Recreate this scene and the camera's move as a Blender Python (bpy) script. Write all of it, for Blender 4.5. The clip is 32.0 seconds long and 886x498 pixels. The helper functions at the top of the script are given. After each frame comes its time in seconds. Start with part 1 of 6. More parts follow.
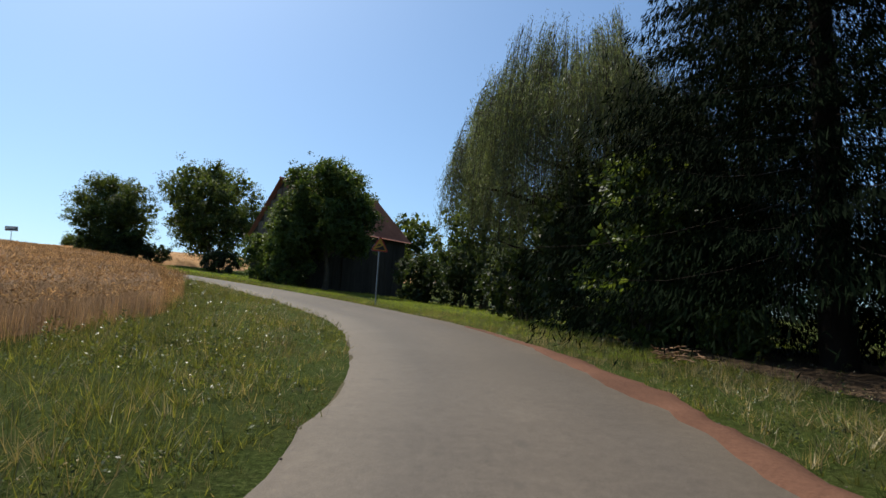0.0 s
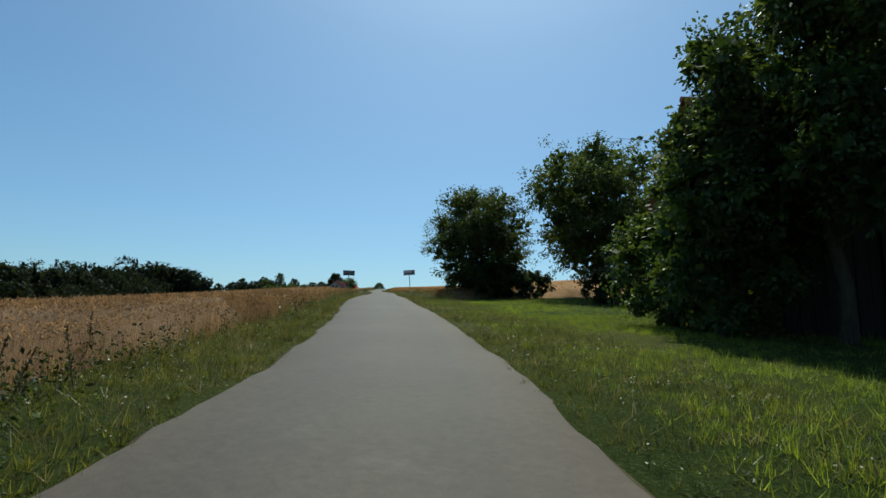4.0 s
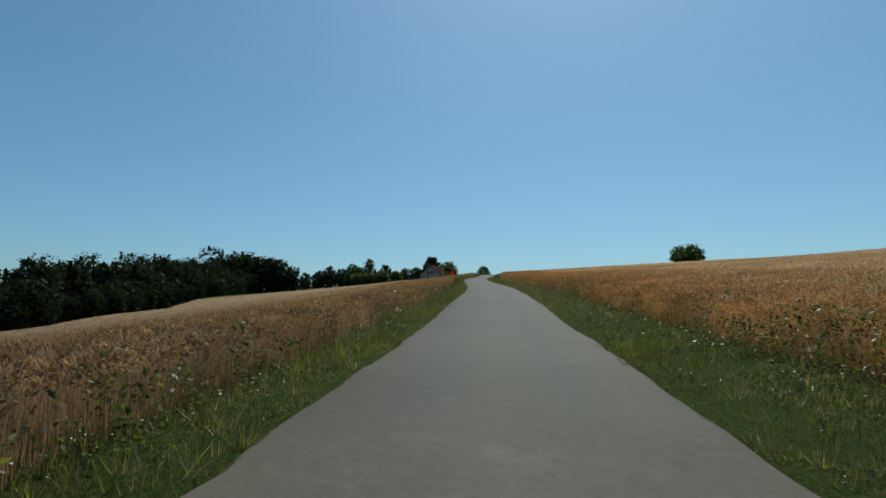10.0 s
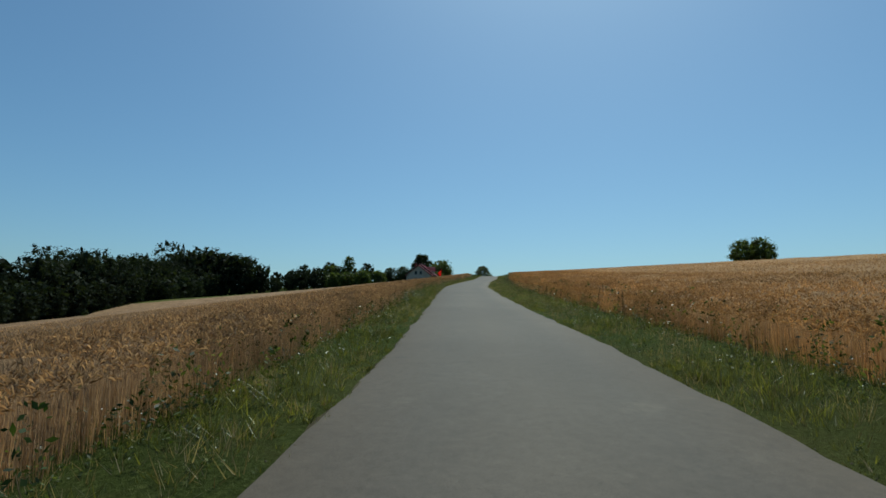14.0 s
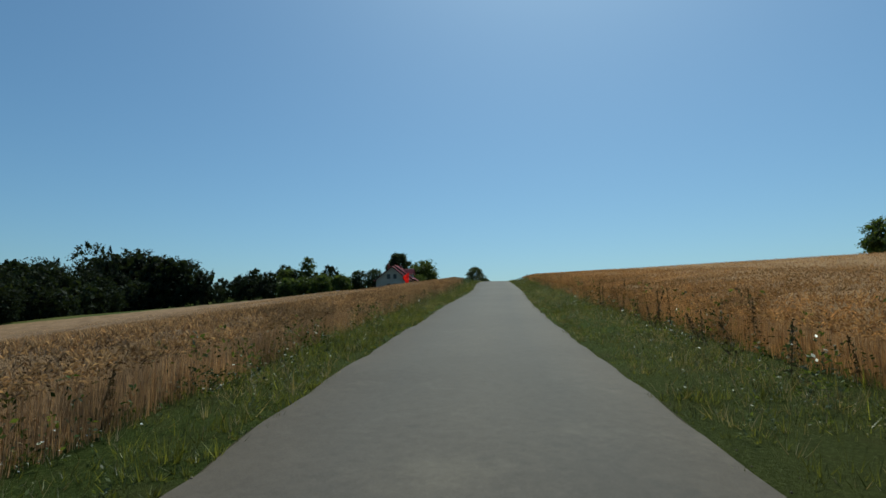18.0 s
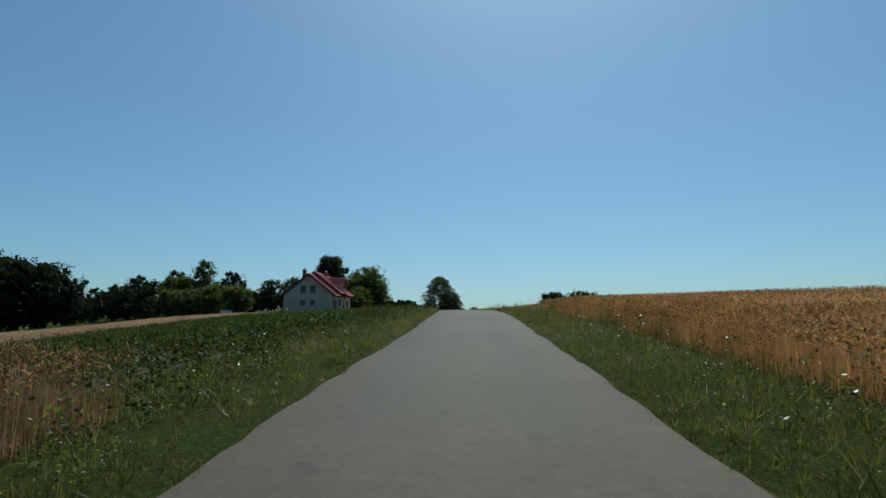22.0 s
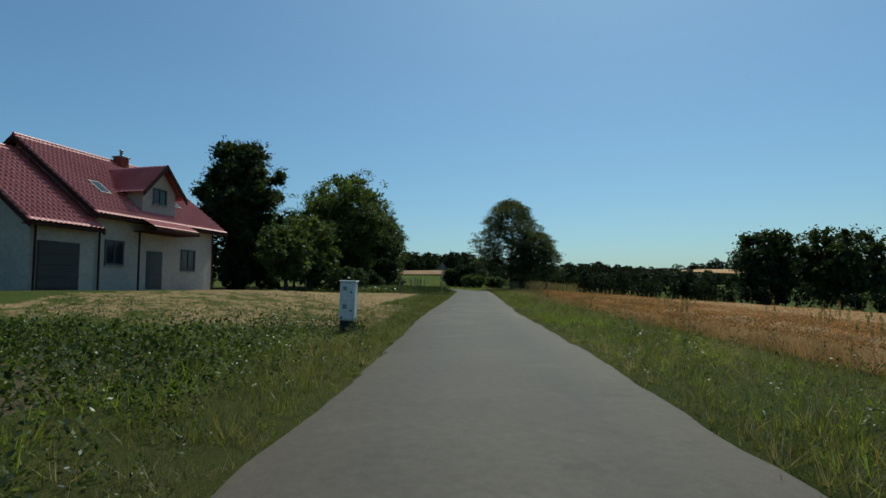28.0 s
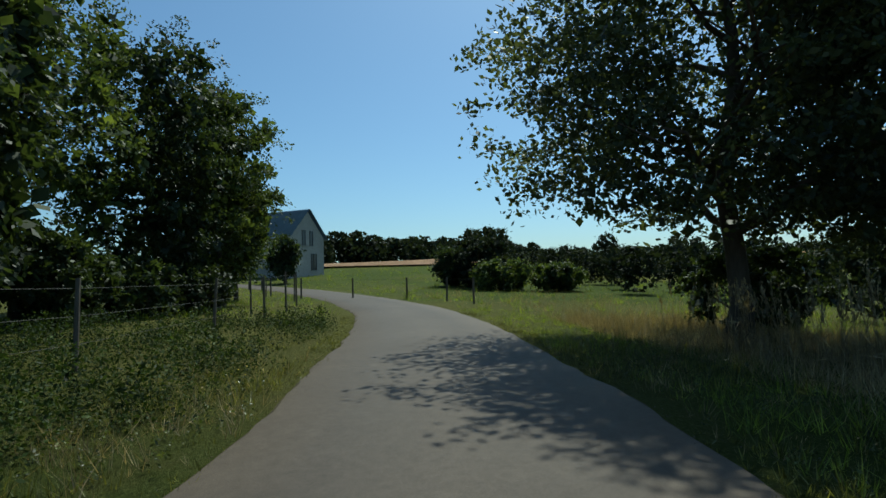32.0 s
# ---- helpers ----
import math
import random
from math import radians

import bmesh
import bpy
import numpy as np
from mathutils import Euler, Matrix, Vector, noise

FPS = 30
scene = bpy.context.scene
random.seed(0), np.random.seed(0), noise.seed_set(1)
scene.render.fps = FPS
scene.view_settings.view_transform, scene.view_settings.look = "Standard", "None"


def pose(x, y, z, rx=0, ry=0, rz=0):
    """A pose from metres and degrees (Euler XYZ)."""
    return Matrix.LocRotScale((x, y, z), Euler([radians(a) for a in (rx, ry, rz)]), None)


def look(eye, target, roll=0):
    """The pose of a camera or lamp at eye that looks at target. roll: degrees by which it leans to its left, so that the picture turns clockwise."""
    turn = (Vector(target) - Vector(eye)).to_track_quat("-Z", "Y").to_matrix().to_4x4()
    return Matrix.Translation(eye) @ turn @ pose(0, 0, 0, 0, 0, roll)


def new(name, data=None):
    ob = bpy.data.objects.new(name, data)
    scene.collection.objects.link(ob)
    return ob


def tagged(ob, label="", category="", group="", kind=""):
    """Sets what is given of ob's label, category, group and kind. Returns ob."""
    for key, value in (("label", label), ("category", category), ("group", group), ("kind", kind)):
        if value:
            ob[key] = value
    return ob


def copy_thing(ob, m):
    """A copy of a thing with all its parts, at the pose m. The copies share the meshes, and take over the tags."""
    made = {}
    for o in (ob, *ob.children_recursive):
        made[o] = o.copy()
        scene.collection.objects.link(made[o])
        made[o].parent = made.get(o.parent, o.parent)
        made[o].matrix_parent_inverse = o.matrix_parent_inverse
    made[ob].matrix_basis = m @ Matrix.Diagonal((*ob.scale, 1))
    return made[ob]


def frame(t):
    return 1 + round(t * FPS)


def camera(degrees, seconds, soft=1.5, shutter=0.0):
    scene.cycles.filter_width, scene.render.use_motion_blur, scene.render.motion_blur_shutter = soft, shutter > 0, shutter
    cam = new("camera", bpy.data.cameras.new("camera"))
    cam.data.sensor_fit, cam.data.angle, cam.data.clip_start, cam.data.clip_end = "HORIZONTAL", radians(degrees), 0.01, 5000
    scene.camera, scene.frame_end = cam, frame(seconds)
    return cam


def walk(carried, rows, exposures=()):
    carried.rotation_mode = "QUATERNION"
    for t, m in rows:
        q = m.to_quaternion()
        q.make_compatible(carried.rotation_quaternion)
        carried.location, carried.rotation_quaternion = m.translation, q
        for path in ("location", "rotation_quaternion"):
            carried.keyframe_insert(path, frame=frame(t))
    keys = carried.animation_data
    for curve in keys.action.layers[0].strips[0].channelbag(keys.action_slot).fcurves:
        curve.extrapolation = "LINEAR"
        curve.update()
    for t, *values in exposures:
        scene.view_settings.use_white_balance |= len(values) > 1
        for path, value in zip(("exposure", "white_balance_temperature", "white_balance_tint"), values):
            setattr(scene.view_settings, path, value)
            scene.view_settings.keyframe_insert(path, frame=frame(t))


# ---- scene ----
cam = camera(76.87, 32.0)
PATH = [
    (0.0, (0.00, 0.00, 1.25), (0.00, 19.79, 4.16), 2.64),
    (0.5, (0.19, 2.44, 1.51), (0.81, 22.25, 4.21), 3.05),
    (1.0, (0.39, 4.99, 1.74), (0.83, 24.82, 4.25), 3.36),
    (1.5, (0.43, 7.71, 1.98), (0.03, 27.55, 4.44), 3.54),
    (2.0, (0.15, 10.66, 2.25), (-2.29, 30.33, 4.96), 3.13),
    (2.5, (-0.65, 13.94, 2.57), (-5.85, 33.02, 5.60), 2.44),
    (3.0, (-1.96, 17.15, 2.90), (-10.16, 35.11, 6.08), 2.16),
    (3.5, (-3.69, 20.43, 3.30), (-14.88, 36.70, 6.51), 1.63),
    (4.0, (-5.92, 23.47, 3.73), (-19.67, 37.64, 6.91), 0.90),
    (4.5, (-8.75, 26.32, 4.16), (-24.30, 38.54, 7.14), 0.46),
    (5.0, (-12.09, 29.12, 4.62), (-28.31, 40.45, 7.56), 0.24),
    (5.5, (-15.73, 31.95, 5.09), (-32.15, 42.98, 8.07), 0.25),
    (6.0, (-19.52, 34.83, 5.60), (-35.97, 45.80, 8.62), 0.42),
    (6.5, (-23.36, 37.75, 6.10), (-39.81, 48.70, 9.15), 0.62),
    (7.0, (-27.10, 40.79, 6.59), (-43.54, 51.79, 9.51), 0.60),
    (7.5, (-30.75, 43.84, 7.05), (-47.19, 54.86, 9.91), 0.32),
    (8.0, (-34.40, 46.84, 7.51), (-50.83, 57.88, 10.38), 0.12),
    (8.5, (-38.15, 49.95, 7.95), (-54.57, 61.00, 10.81), -0.07),
    (9.0, (-41.95, 53.12, 8.38), (-58.31, 64.30, 11.11), 0.05),
    (9.5, (-45.79, 56.41, 8.78), (-62.07, 67.72, 11.42), -0.03),
    (10.0, (-49.73, 59.58, 9.20), (-65.93, 71.02, 11.76), 0.07),
    (10.5, (-53.72, 62.80, 9.62), (-69.82, 74.39, 12.15), 0.13),
    (11.0, (-57.77, 66.13, 10.04), (-73.75, 77.89, 12.58), 0.09),
    (11.5, (-61.89, 69.55, 10.49), (-77.77, 81.41, 13.12), -0.13),
    (12.0, (-66.06, 73.05, 10.97), (-81.94, 84.88, 13.78), -0.09),
    (12.5, (-70.31, 76.58, 11.47), (-86.26, 88.33, 14.26), -0.04),
    (13.0, (-74.65, 80.16, 11.96), (-90.70, 91.79, 14.62), 0.14),
    (13.5, (-79.12, 83.78, 12.46), (-95.28, 95.27, 15.08), 0.32),
    (14.0, (-83.70, 87.46, 12.95), (-99.89, 98.92, 15.53), 0.45),
    (14.5, (-88.38, 91.18, 13.45), (-104.62, 102.57, 16.02), 0.68),
    (15.0, (-93.15, 94.93, 13.96), (-109.49, 106.16, 16.57), 1.06),
    (15.5, (-98.01, 98.68, 14.49), (-114.46, 109.73, 17.16), 1.42),
    (16.0, (-102.93, 102.45, 15.04), (-119.39, 113.49, 17.74), 1.29),
    (16.5, (-107.97, 106.30, 15.62), (-124.35, 117.42, 18.44), 0.82),
    (17.0, (-113.10, 110.26, 16.23), (-129.40, 121.47, 19.14), 0.25),
    (17.5, (-118.23, 114.31, 16.83), (-134.38, 125.80, 19.50), -0.12),
    (18.0, (-123.35, 118.47, 17.42), (-139.30, 130.24, 20.10), -0.54),
    (18.5, (-128.45, 122.76, 18.01), (-144.19, 134.79, 20.73), -0.81),
    (19.0, (-133.54, 127.18, 18.60), (-149.11, 139.46, 21.24), -0.84),
    (19.5, (-138.63, 131.74, 19.20), (-154.09, 144.16, 21.83), -0.67),
    (20.0, (-143.77, 136.36, 19.82), (-159.14, 148.88, 22.49), -0.44),
    (20.5, (-149.02, 140.85, 20.48), (-164.33, 153.43, 23.21), -0.33),
    (21.0, (-154.24, 145.70, 21.18), (-169.52, 158.29, 24.00), -0.15),
    (21.5, (-159.46, 150.50, 21.87), (-174.74, 163.06, 24.81), -0.14),
    (22.0, (-164.61, 155.19, 22.58), (-179.89, 167.73, 25.65), -0.18),
    (22.5, (-169.64, 159.76, 23.26), (-184.94, 172.28, 26.26), -0.22),
    (23.0, (-174.58, 164.24, 23.87), (-189.94, 176.80, 26.38), -0.36),
    (23.5, (-179.51, 168.72, 24.39), (-194.92, 181.26, 26.71), -0.12),
    (24.0, (-184.50, 173.21, 24.86), (-199.97, 185.70, 27.04), 0.11),
    (24.5, (-189.59, 177.70, 25.28), (-205.14, 190.10, 27.36), 0.09),
    (25.0, (-194.77, 182.11, 25.65), (-210.69, 194.06, 27.59), 0.00),
    (25.5, (-200.09, 186.43, 25.97), (-216.32, 197.98, 27.77), -0.11),
    (26.0, (-205.56, 190.71, 26.26), (-221.94, 202.07, 27.91), -0.21),
    (26.5, (-211.17, 194.98, 26.51), (-227.60, 206.29, 28.04), -0.24),
    (27.0, (-216.95, 199.24, 26.75), (-233.61, 210.22, 28.23), -0.07),
    (27.5, (-222.97, 203.57, 26.99), (-239.79, 214.28, 28.42), -0.00),
    (28.0, (-229.02, 207.89, 27.20), (-245.97, 218.40, 28.66), -0.01),
    (28.5, (-234.95, 212.09, 27.32), (-251.99, 222.50, 28.58), -0.05),
    (29.0, (-241.10, 216.43, 27.46), (-258.19, 226.76, 28.60), -0.38),
    (29.5, (-247.44, 220.94, 27.58), (-264.55, 231.24, 28.63), -0.38),
    (30.0, (-253.66, 225.42, 27.69), (-270.78, 235.71, 28.73), -0.35),
    (30.5, (-259.91, 229.92, 27.79), (-277.02, 240.21, 28.89), -0.36),
    (31.0, (-266.10, 234.37, 27.96), (-283.19, 244.67, 29.26), -0.82),
    (31.5, (-272.42, 238.63, 28.15), (-289.60, 248.79, 29.42), -1.09),
    (32.0, (-278.81, 242.78, 28.27), (-296.31, 252.37, 29.49), -1.55),
]
walk(cam, [(t, look(eye, target, roll)) for t, eye, target, roll in PATH], [(0.0, 0.78, 6300, 7), (2.0, 0.72, 6200, 5), (3.5, 0.38, 5900, -4), (6.5, 0.0, 5750, -8), (28.5, 0.0, 5750, -8), (30.5, 0.08, 5750, -8), (32.0, 0.32, 5750, -8)])

# ---- light ----
SUN_YAW, SUN_UP = 39.0, 57.0
world = bpy.data.worlds.new("world")
scene.world = world
world.use_nodes = True
wn = world.node_tree.nodes
sky = wn.new("ShaderNodeTexSky")
sky.sky_type, sky.sun_disc = "NISHITA", False
sky.sun_elevation, sky.sun_rotation = radians(SUN_UP), radians(-SUN_YAW)
sky.air_density, sky.dust_density, sky.ozone_density = 1.0, 1.2, 3.0
wn["Background"].inputs[1].default_value = 0.083
tint = wn.new("ShaderNodeMix")
tint.data_type, tint.blend_type = "RGBA", "MULTIPLY"
tint.inputs[0].default_value, tint.inputs[7].default_value = 1.0, (0.86, 0.975, 1.02, 1)
world.node_tree.links.new(sky.outputs[0], tint.inputs[6])
world.node_tree.links.new(tint.outputs[2], wn["Background"].inputs[0])
sun_dir = Vector((-math.sin(radians(SUN_YAW)) * math.cos(radians(SUN_UP)), math.cos(radians(SUN_YAW)) * math.cos(radians(SUN_UP)), math.sin(radians(SUN_UP))))
sun = new("sun", bpy.data.lights.new("sun", "SUN"))
sun.data.energy, sun.data.angle, sun.data.color = 4.1, radians(0.53), (1.0, 0.91, 0.77)
sun.matrix_world = look(sun_dir * 300, (0, 0, 0))


# ---- materials ----
def material(name, build):
    m = bpy.data.materials.new(name)
    m.use_nodes = True
    build(m.node_tree, m.node_tree.nodes["Principled BSDF"])
    return m


def node(tree, kind, **values):
    n = tree.nodes.new(kind)
    for key, value in values.items():
        n.inputs[key.replace("_", " ")].default_value = value
    return n


def ramp_of(tree, source, stops):
    r = tree.nodes.new("ShaderNodeValToRGB")
    while len(r.color_ramp.elements) < len(stops):
        r.color_ramp.elements.new(0.5)
    for e, (at, col) in zip(r.color_ramp.elements, stops):
        e.position, e.color = at, (*col, 1)
    tree.links.new(source, r.inputs[0])
    return r.outputs[0]


def mixed(tree, fac, a, b, kind="MIX"):
    n = tree.nodes.new("ShaderNodeMix")
    n.data_type, n.blend_type = "RGBA", kind
    for socket, value in ((n.inputs[0], fac), (n.inputs[6], a), (n.inputs[7], b)):
        if hasattr(value, "is_linked"):
            tree.links.new(value, socket)
        elif isinstance(value, tuple):
            socket.default_value = (*value, 1)
        else:
            socket.default_value = value
    return n.outputs[2]


def noise_of(tree, scale, detail=4.0, rough=0.6, stretch=None):
    pos = tree.nodes.new("ShaderNodeNewGeometry").outputs["Position"]
    if stretch:
        m = tree.nodes.new("ShaderNodeMapping")
        m.inputs["Scale"].default_value = stretch
        tree.links.new(pos, m.inputs[0])
        pos = m.outputs[0]
    n = node(tree, "ShaderNodeTexNoise", Scale=scale, Detail=detail, Roughness=rough)
    tree.links.new(pos, n.inputs["Vector"])
    return n.outputs["Fac"]


def bumped(tree, shader, height, strength=0.4, distance=0.02):
    b = node(tree, "ShaderNodeBump", Strength=strength, Distance=distance)
    tree.links.new(height, b.inputs["Height"])
    tree.links.new(b.outputs[0], shader.inputs["Normal"])


def surface(name, dark, light, scale, fine, rough=0.85, bump=0.4, metal=0.0, stretch=None, distance=0.02):
    """A surface of two tones, varied at two scales, with a fine relief."""

    def build(tree, sh):
        a, b = noise_of(tree, scale, 5.0, 0.6, stretch), noise_of(tree, fine, 4.0, 0.7, stretch)
        col = ramp_of(tree, a, ((0.32, dark), (0.68, light)))
        col = mixed(tree, 0.35, col, ramp_of(tree, b, ((0.3, tuple(c * 0.7 for c in dark)), (0.7, tuple(min(1, c * 1.2) for c in light)))))
        tree.links.new(col, sh.inputs["Base Color"])
        sh.inputs["Roughness"].default_value, sh.inputs["Metallic"].default_value = rough, metal
        sh.inputs["Specular IOR Level"].default_value = 0.08 if rough > 0.88 else 0.4
        if bump:
            bumped(tree, sh, b, bump, distance)

    return material(name, build)


def foliage(name, dark, light, through_light=0.35, rough=0.5, patch=0.25, gloss=0.3, shade=0.55, lit=(1.25, 1.15, 0.5)):
    """Leaves: each leaf has its own tone, with patches over the whole crown, and lets some light through."""

    def build(tree, sh):
        isl = tree.nodes.new("ShaderNodeNewGeometry").outputs["Random Per Island"]
        col = ramp_of(tree, isl, ((0.0, dark), (1.0, light)))
        big = ramp_of(tree, noise_of(tree, patch, 3.0), ((0.3, (shade, shade, shade)), (0.7, (1.25, 1.18, 1.1))))
        col = mixed(tree, 1.0, col, big, "MULTIPLY")
        tuft = ramp_of(tree, noise_of(tree, patch * 8, 2.0), ((0.35, (0.62, 0.64, 0.66)), (0.65, (1.25, 1.22, 1.15))))
        col = mixed(tree, 1.0, col, tuft, "MULTIPLY")
        tree.links.new(col, sh.inputs["Base Color"])
        sh.inputs["Roughness"].default_value = rough
        sh.inputs["Specular IOR Level"].default_value = gloss
        tr = tree.nodes.new("ShaderNodeBsdfTranslucent")
        warm = mixed(tree, 1.0, col, lit, "MULTIPLY")
        tree.links.new(warm, tr.inputs[0])
        mix = tree.nodes.new("ShaderNodeMixShader")
        mix.inputs[0].default_value = through_light
        tree.links.new(sh.outputs[0], mix.inputs[1])
        tree.links.new(tr.outputs[0], mix.inputs[2])
        tree.links.new(mix.outputs[0], tree.nodes["Material Output"].inputs[0])

    return material(name, build)


M_LEAF = foliage("leaf", (0.034, 0.06, 0.02), (0.115, 0.16, 0.05), 0.5, 0.55)
M_WILLOW = foliage("willow_leaf", (0.045, 0.065, 0.034), (0.16, 0.195, 0.105), 0.5, 0.5, gloss=0.3, lit=(1.15, 1.12, 0.65))
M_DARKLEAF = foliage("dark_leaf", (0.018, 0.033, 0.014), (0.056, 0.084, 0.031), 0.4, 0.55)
M_OAK = foliage("oak_leaf", (0.036, 0.056, 0.03), (0.115, 0.145, 0.072), 0.45, 0.5, 0.3, 0.4)
# bluer than near leaves: the haze of distance is put into the colour
M_HAZYWOOD = foliage("hazy_wood_leaf", (0.013, 0.022, 0.014), (0.036, 0.05, 0.028), 0.3, 0.7, 0.12, 0.1)
# needles near black: the deep shade among the boughs is put into the colour
M_SHADENEEDLE = foliage("needle", (0.004, 0.008, 0.004), (0.01, 0.017, 0.008), 0.04, 0.95, gloss=0.02)
M_IVY = foliage("vine_leaf", (0.035, 0.068, 0.02), (0.115, 0.165, 0.05), 0.42, 0.55)
M_GRASS = foliage("grass", (0.03, 0.042, 0.012), (0.25, 0.27, 0.075), 0.45, 0.45, 0.9, 0.45, 0.4)
M_MEADOW = foliage("meadow_grass", (0.1, 0.165, 0.025), (0.29, 0.37, 0.075), 0.55, 0.5, 0.5, 0.35, 0.65)
M_WEED = foliage("weed_leaf", (0.026, 0.044, 0.013), (0.16, 0.205, 0.06), 0.45, 0.42, 0.8, 0.5, 0.4)
M_DRYGRASS = foliage("dry_grass", (0.2, 0.16, 0.09), (0.46, 0.39, 0.25), 0.3, 0.6, 0.5, 0.2)
M_WHEAT = foliage("wheat", (0.19, 0.115, 0.062), (0.6, 0.43, 0.26), 0.42, 0.6, 0.3, 0.3, lit=(1.15, 1.0, 0.8))
M_BARLEY = foliage("barley", (0.26, 0.15, 0.07), (0.62, 0.4, 0.21), 0.42, 0.7, 0.3, 0.2, lit=(1.2, 1.02, 0.75))
M_GARDEN = foliage("garden_leaf", (0.014, 0.03, 0.008), (0.062, 0.098, 0.026), 0.35, 0.6, 0.7, 0.12, 0.4)
M_POTATO = foliage("crop_leaf", (0.022, 0.042, 0.011), (0.108, 0.15, 0.045), 0.38, 0.6, 0.7, 0.12, 0.4)


def turf_tone(tree):
    a, b, c = noise_of(tree, 0.18, 5.0), noise_of(tree, 22.0, 6.0, 0.8), noise_of(tree, 1.3, 4.0, 0.7)
    col = ramp_of(tree, a, ((0.32, (0.045, 0.075, 0.013)), (0.68, (0.1, 0.13, 0.026))))
    col = mixed(tree, 0.7, col, ramp_of(tree, b, ((0.38, (0.011, 0.016, 0.005)), (0.54, (0.05, 0.066, 0.017)), (0.68, (0.18, 0.185, 0.07)))))
    col = mixed(tree, ramp_of(tree, c, ((0.5, (0, 0, 0)), (0.75, (0.5, 0.5, 0.5)))), col, (0.085, 0.072, 0.028))
    col = mixed(tree, ramp_of(tree, noise_of(tree, 0.035, 3.0), ((0.45, (0, 0, 0)), (0.62, (0.55, 0.55, 0.55)))), col, (0.12, 0.105, 0.036))
    return col, b


def turf(tree, sh):
    col, b = turf_tone(tree)
    tree.links.new(col, sh.inputs["Base Color"])
    sh.inputs["Roughness"].default_value, sh.inputs["Specular IOR Level"].default_value = 0.97, 0.03
    bumped(tree, sh, b, 1.0, 0.08)


M_GROUND = material("meadow_ground", turf)
# canopy sheets darker than their ears: shade between stalks is put into the colour
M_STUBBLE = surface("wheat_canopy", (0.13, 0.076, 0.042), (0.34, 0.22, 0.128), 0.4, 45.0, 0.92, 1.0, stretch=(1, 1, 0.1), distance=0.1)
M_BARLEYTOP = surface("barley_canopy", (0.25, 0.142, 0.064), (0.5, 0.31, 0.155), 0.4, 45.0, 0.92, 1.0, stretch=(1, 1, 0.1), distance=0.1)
M_SOIL = surface("soil", (0.045, 0.034, 0.02), (0.09, 0.068, 0.04), 0.5, 6.0, 0.95, 0.8, distance=0.05)
M_BARK = surface("bark", (0.05, 0.04, 0.03), (0.12, 0.1, 0.075), 1.5, 14.0, 0.95, 1.0, stretch=(1, 1, 0.25), distance=0.03)
# darker copy of the bark, with the shade inside the crowns in its tone
M_SHADEBARK = surface("shaded_bark", (0.012, 0.009, 0.007), (0.028, 0.022, 0.017), 1.5, 14.0, 0.95, 1.0, stretch=(1, 1, 0.25), distance=0.03)


# ---- plan: the road's middle line, and the lie of the land ----
ROAD = [(-1.2, -30, -1.6), (-0.7, -12, -0.6),
        (0.1, -0.0, 0.00),
        (0.5, 5.0, 0.49),
        (0.3, 10.0, 0.94),
        (-0.9, 14.8, 1.41),
        (-3.0, 19.3, 1.91),
        (-5.8, 23.5, 2.46),
        (-10.1, 27.6, 3.10),
        (-17.2, 33.2, 4.04),
        (-26.6, 40.6, 5.28),
        (-37.4, 49.5, 6.62),
        (-48.2, 58.5, 7.79),
        (-63.6, 71.2, 9.45),
        (-79.0, 83.9, 11.21),
        (-96.3, 97.5, 13.06),
        (-114.5, 111.5, 15.16),
        (-134.02, 127.14, 17.39),
        (-152.4, 144.2, 19.69),
        (-170.9, 161.0, 22.17),
        (-187.2, 175.8, 23.84),
        (-204.9, 190.4, 24.98),
        (-221.0, 202.3, 25.66),
        (-237.3, 213.9, 26.13),
        (-253.6, 225.5, 26.44),
        (-278.7, 242.9, 27.02),
        (-286.3, 246.9, 27.12), (-293.5, 249.6, 27.2), (-302.3, 251.5, 27.35), (-314, 253.2, 27.6),
        (-326, 252.6, 28.1), (-340, 248, 28.9), (-356, 240, 30.0)]


def spline(points, step):
    """A smooth line through points, with a sample about every step metres."""
    pts = np.array(points, float)
    pts = np.vstack([2 * pts[0] - pts[1], pts, 2 * pts[-1] - pts[-2]])
    out = []
    for a, b, c, d in zip(pts, pts[1:], pts[2:], pts[3:]):
        n = max(2, int(np.linalg.norm(c - b) / step))
        u = np.linspace(0, 1, n, endpoint=False)[:, None]
        out.append(0.5 * (2 * b + (c - a) * u + (2 * a - 5 * b + 4 * c - d) * u**2 + (3 * b - a - 3 * c + d) * u**3))
    return np.vstack([*out, pts[-2:-1]])


LINE = spline(ROAD, 1.0)
RUN = np.concatenate([[0], np.cumsum(np.hypot(*np.diff(LINE[:, :2], axis=0).T))])
RUN -= RUN[np.argmin(np.hypot(*LINE[:, :2].T))]
TANGENT = np.gradient(LINE[:, :2], axis=0)
TANGENT /= np.linalg.norm(TANGENT, axis=1)[:, None]
SIDE = np.c_[TANGENT[:, 1], -TANGENT[:, 0]]
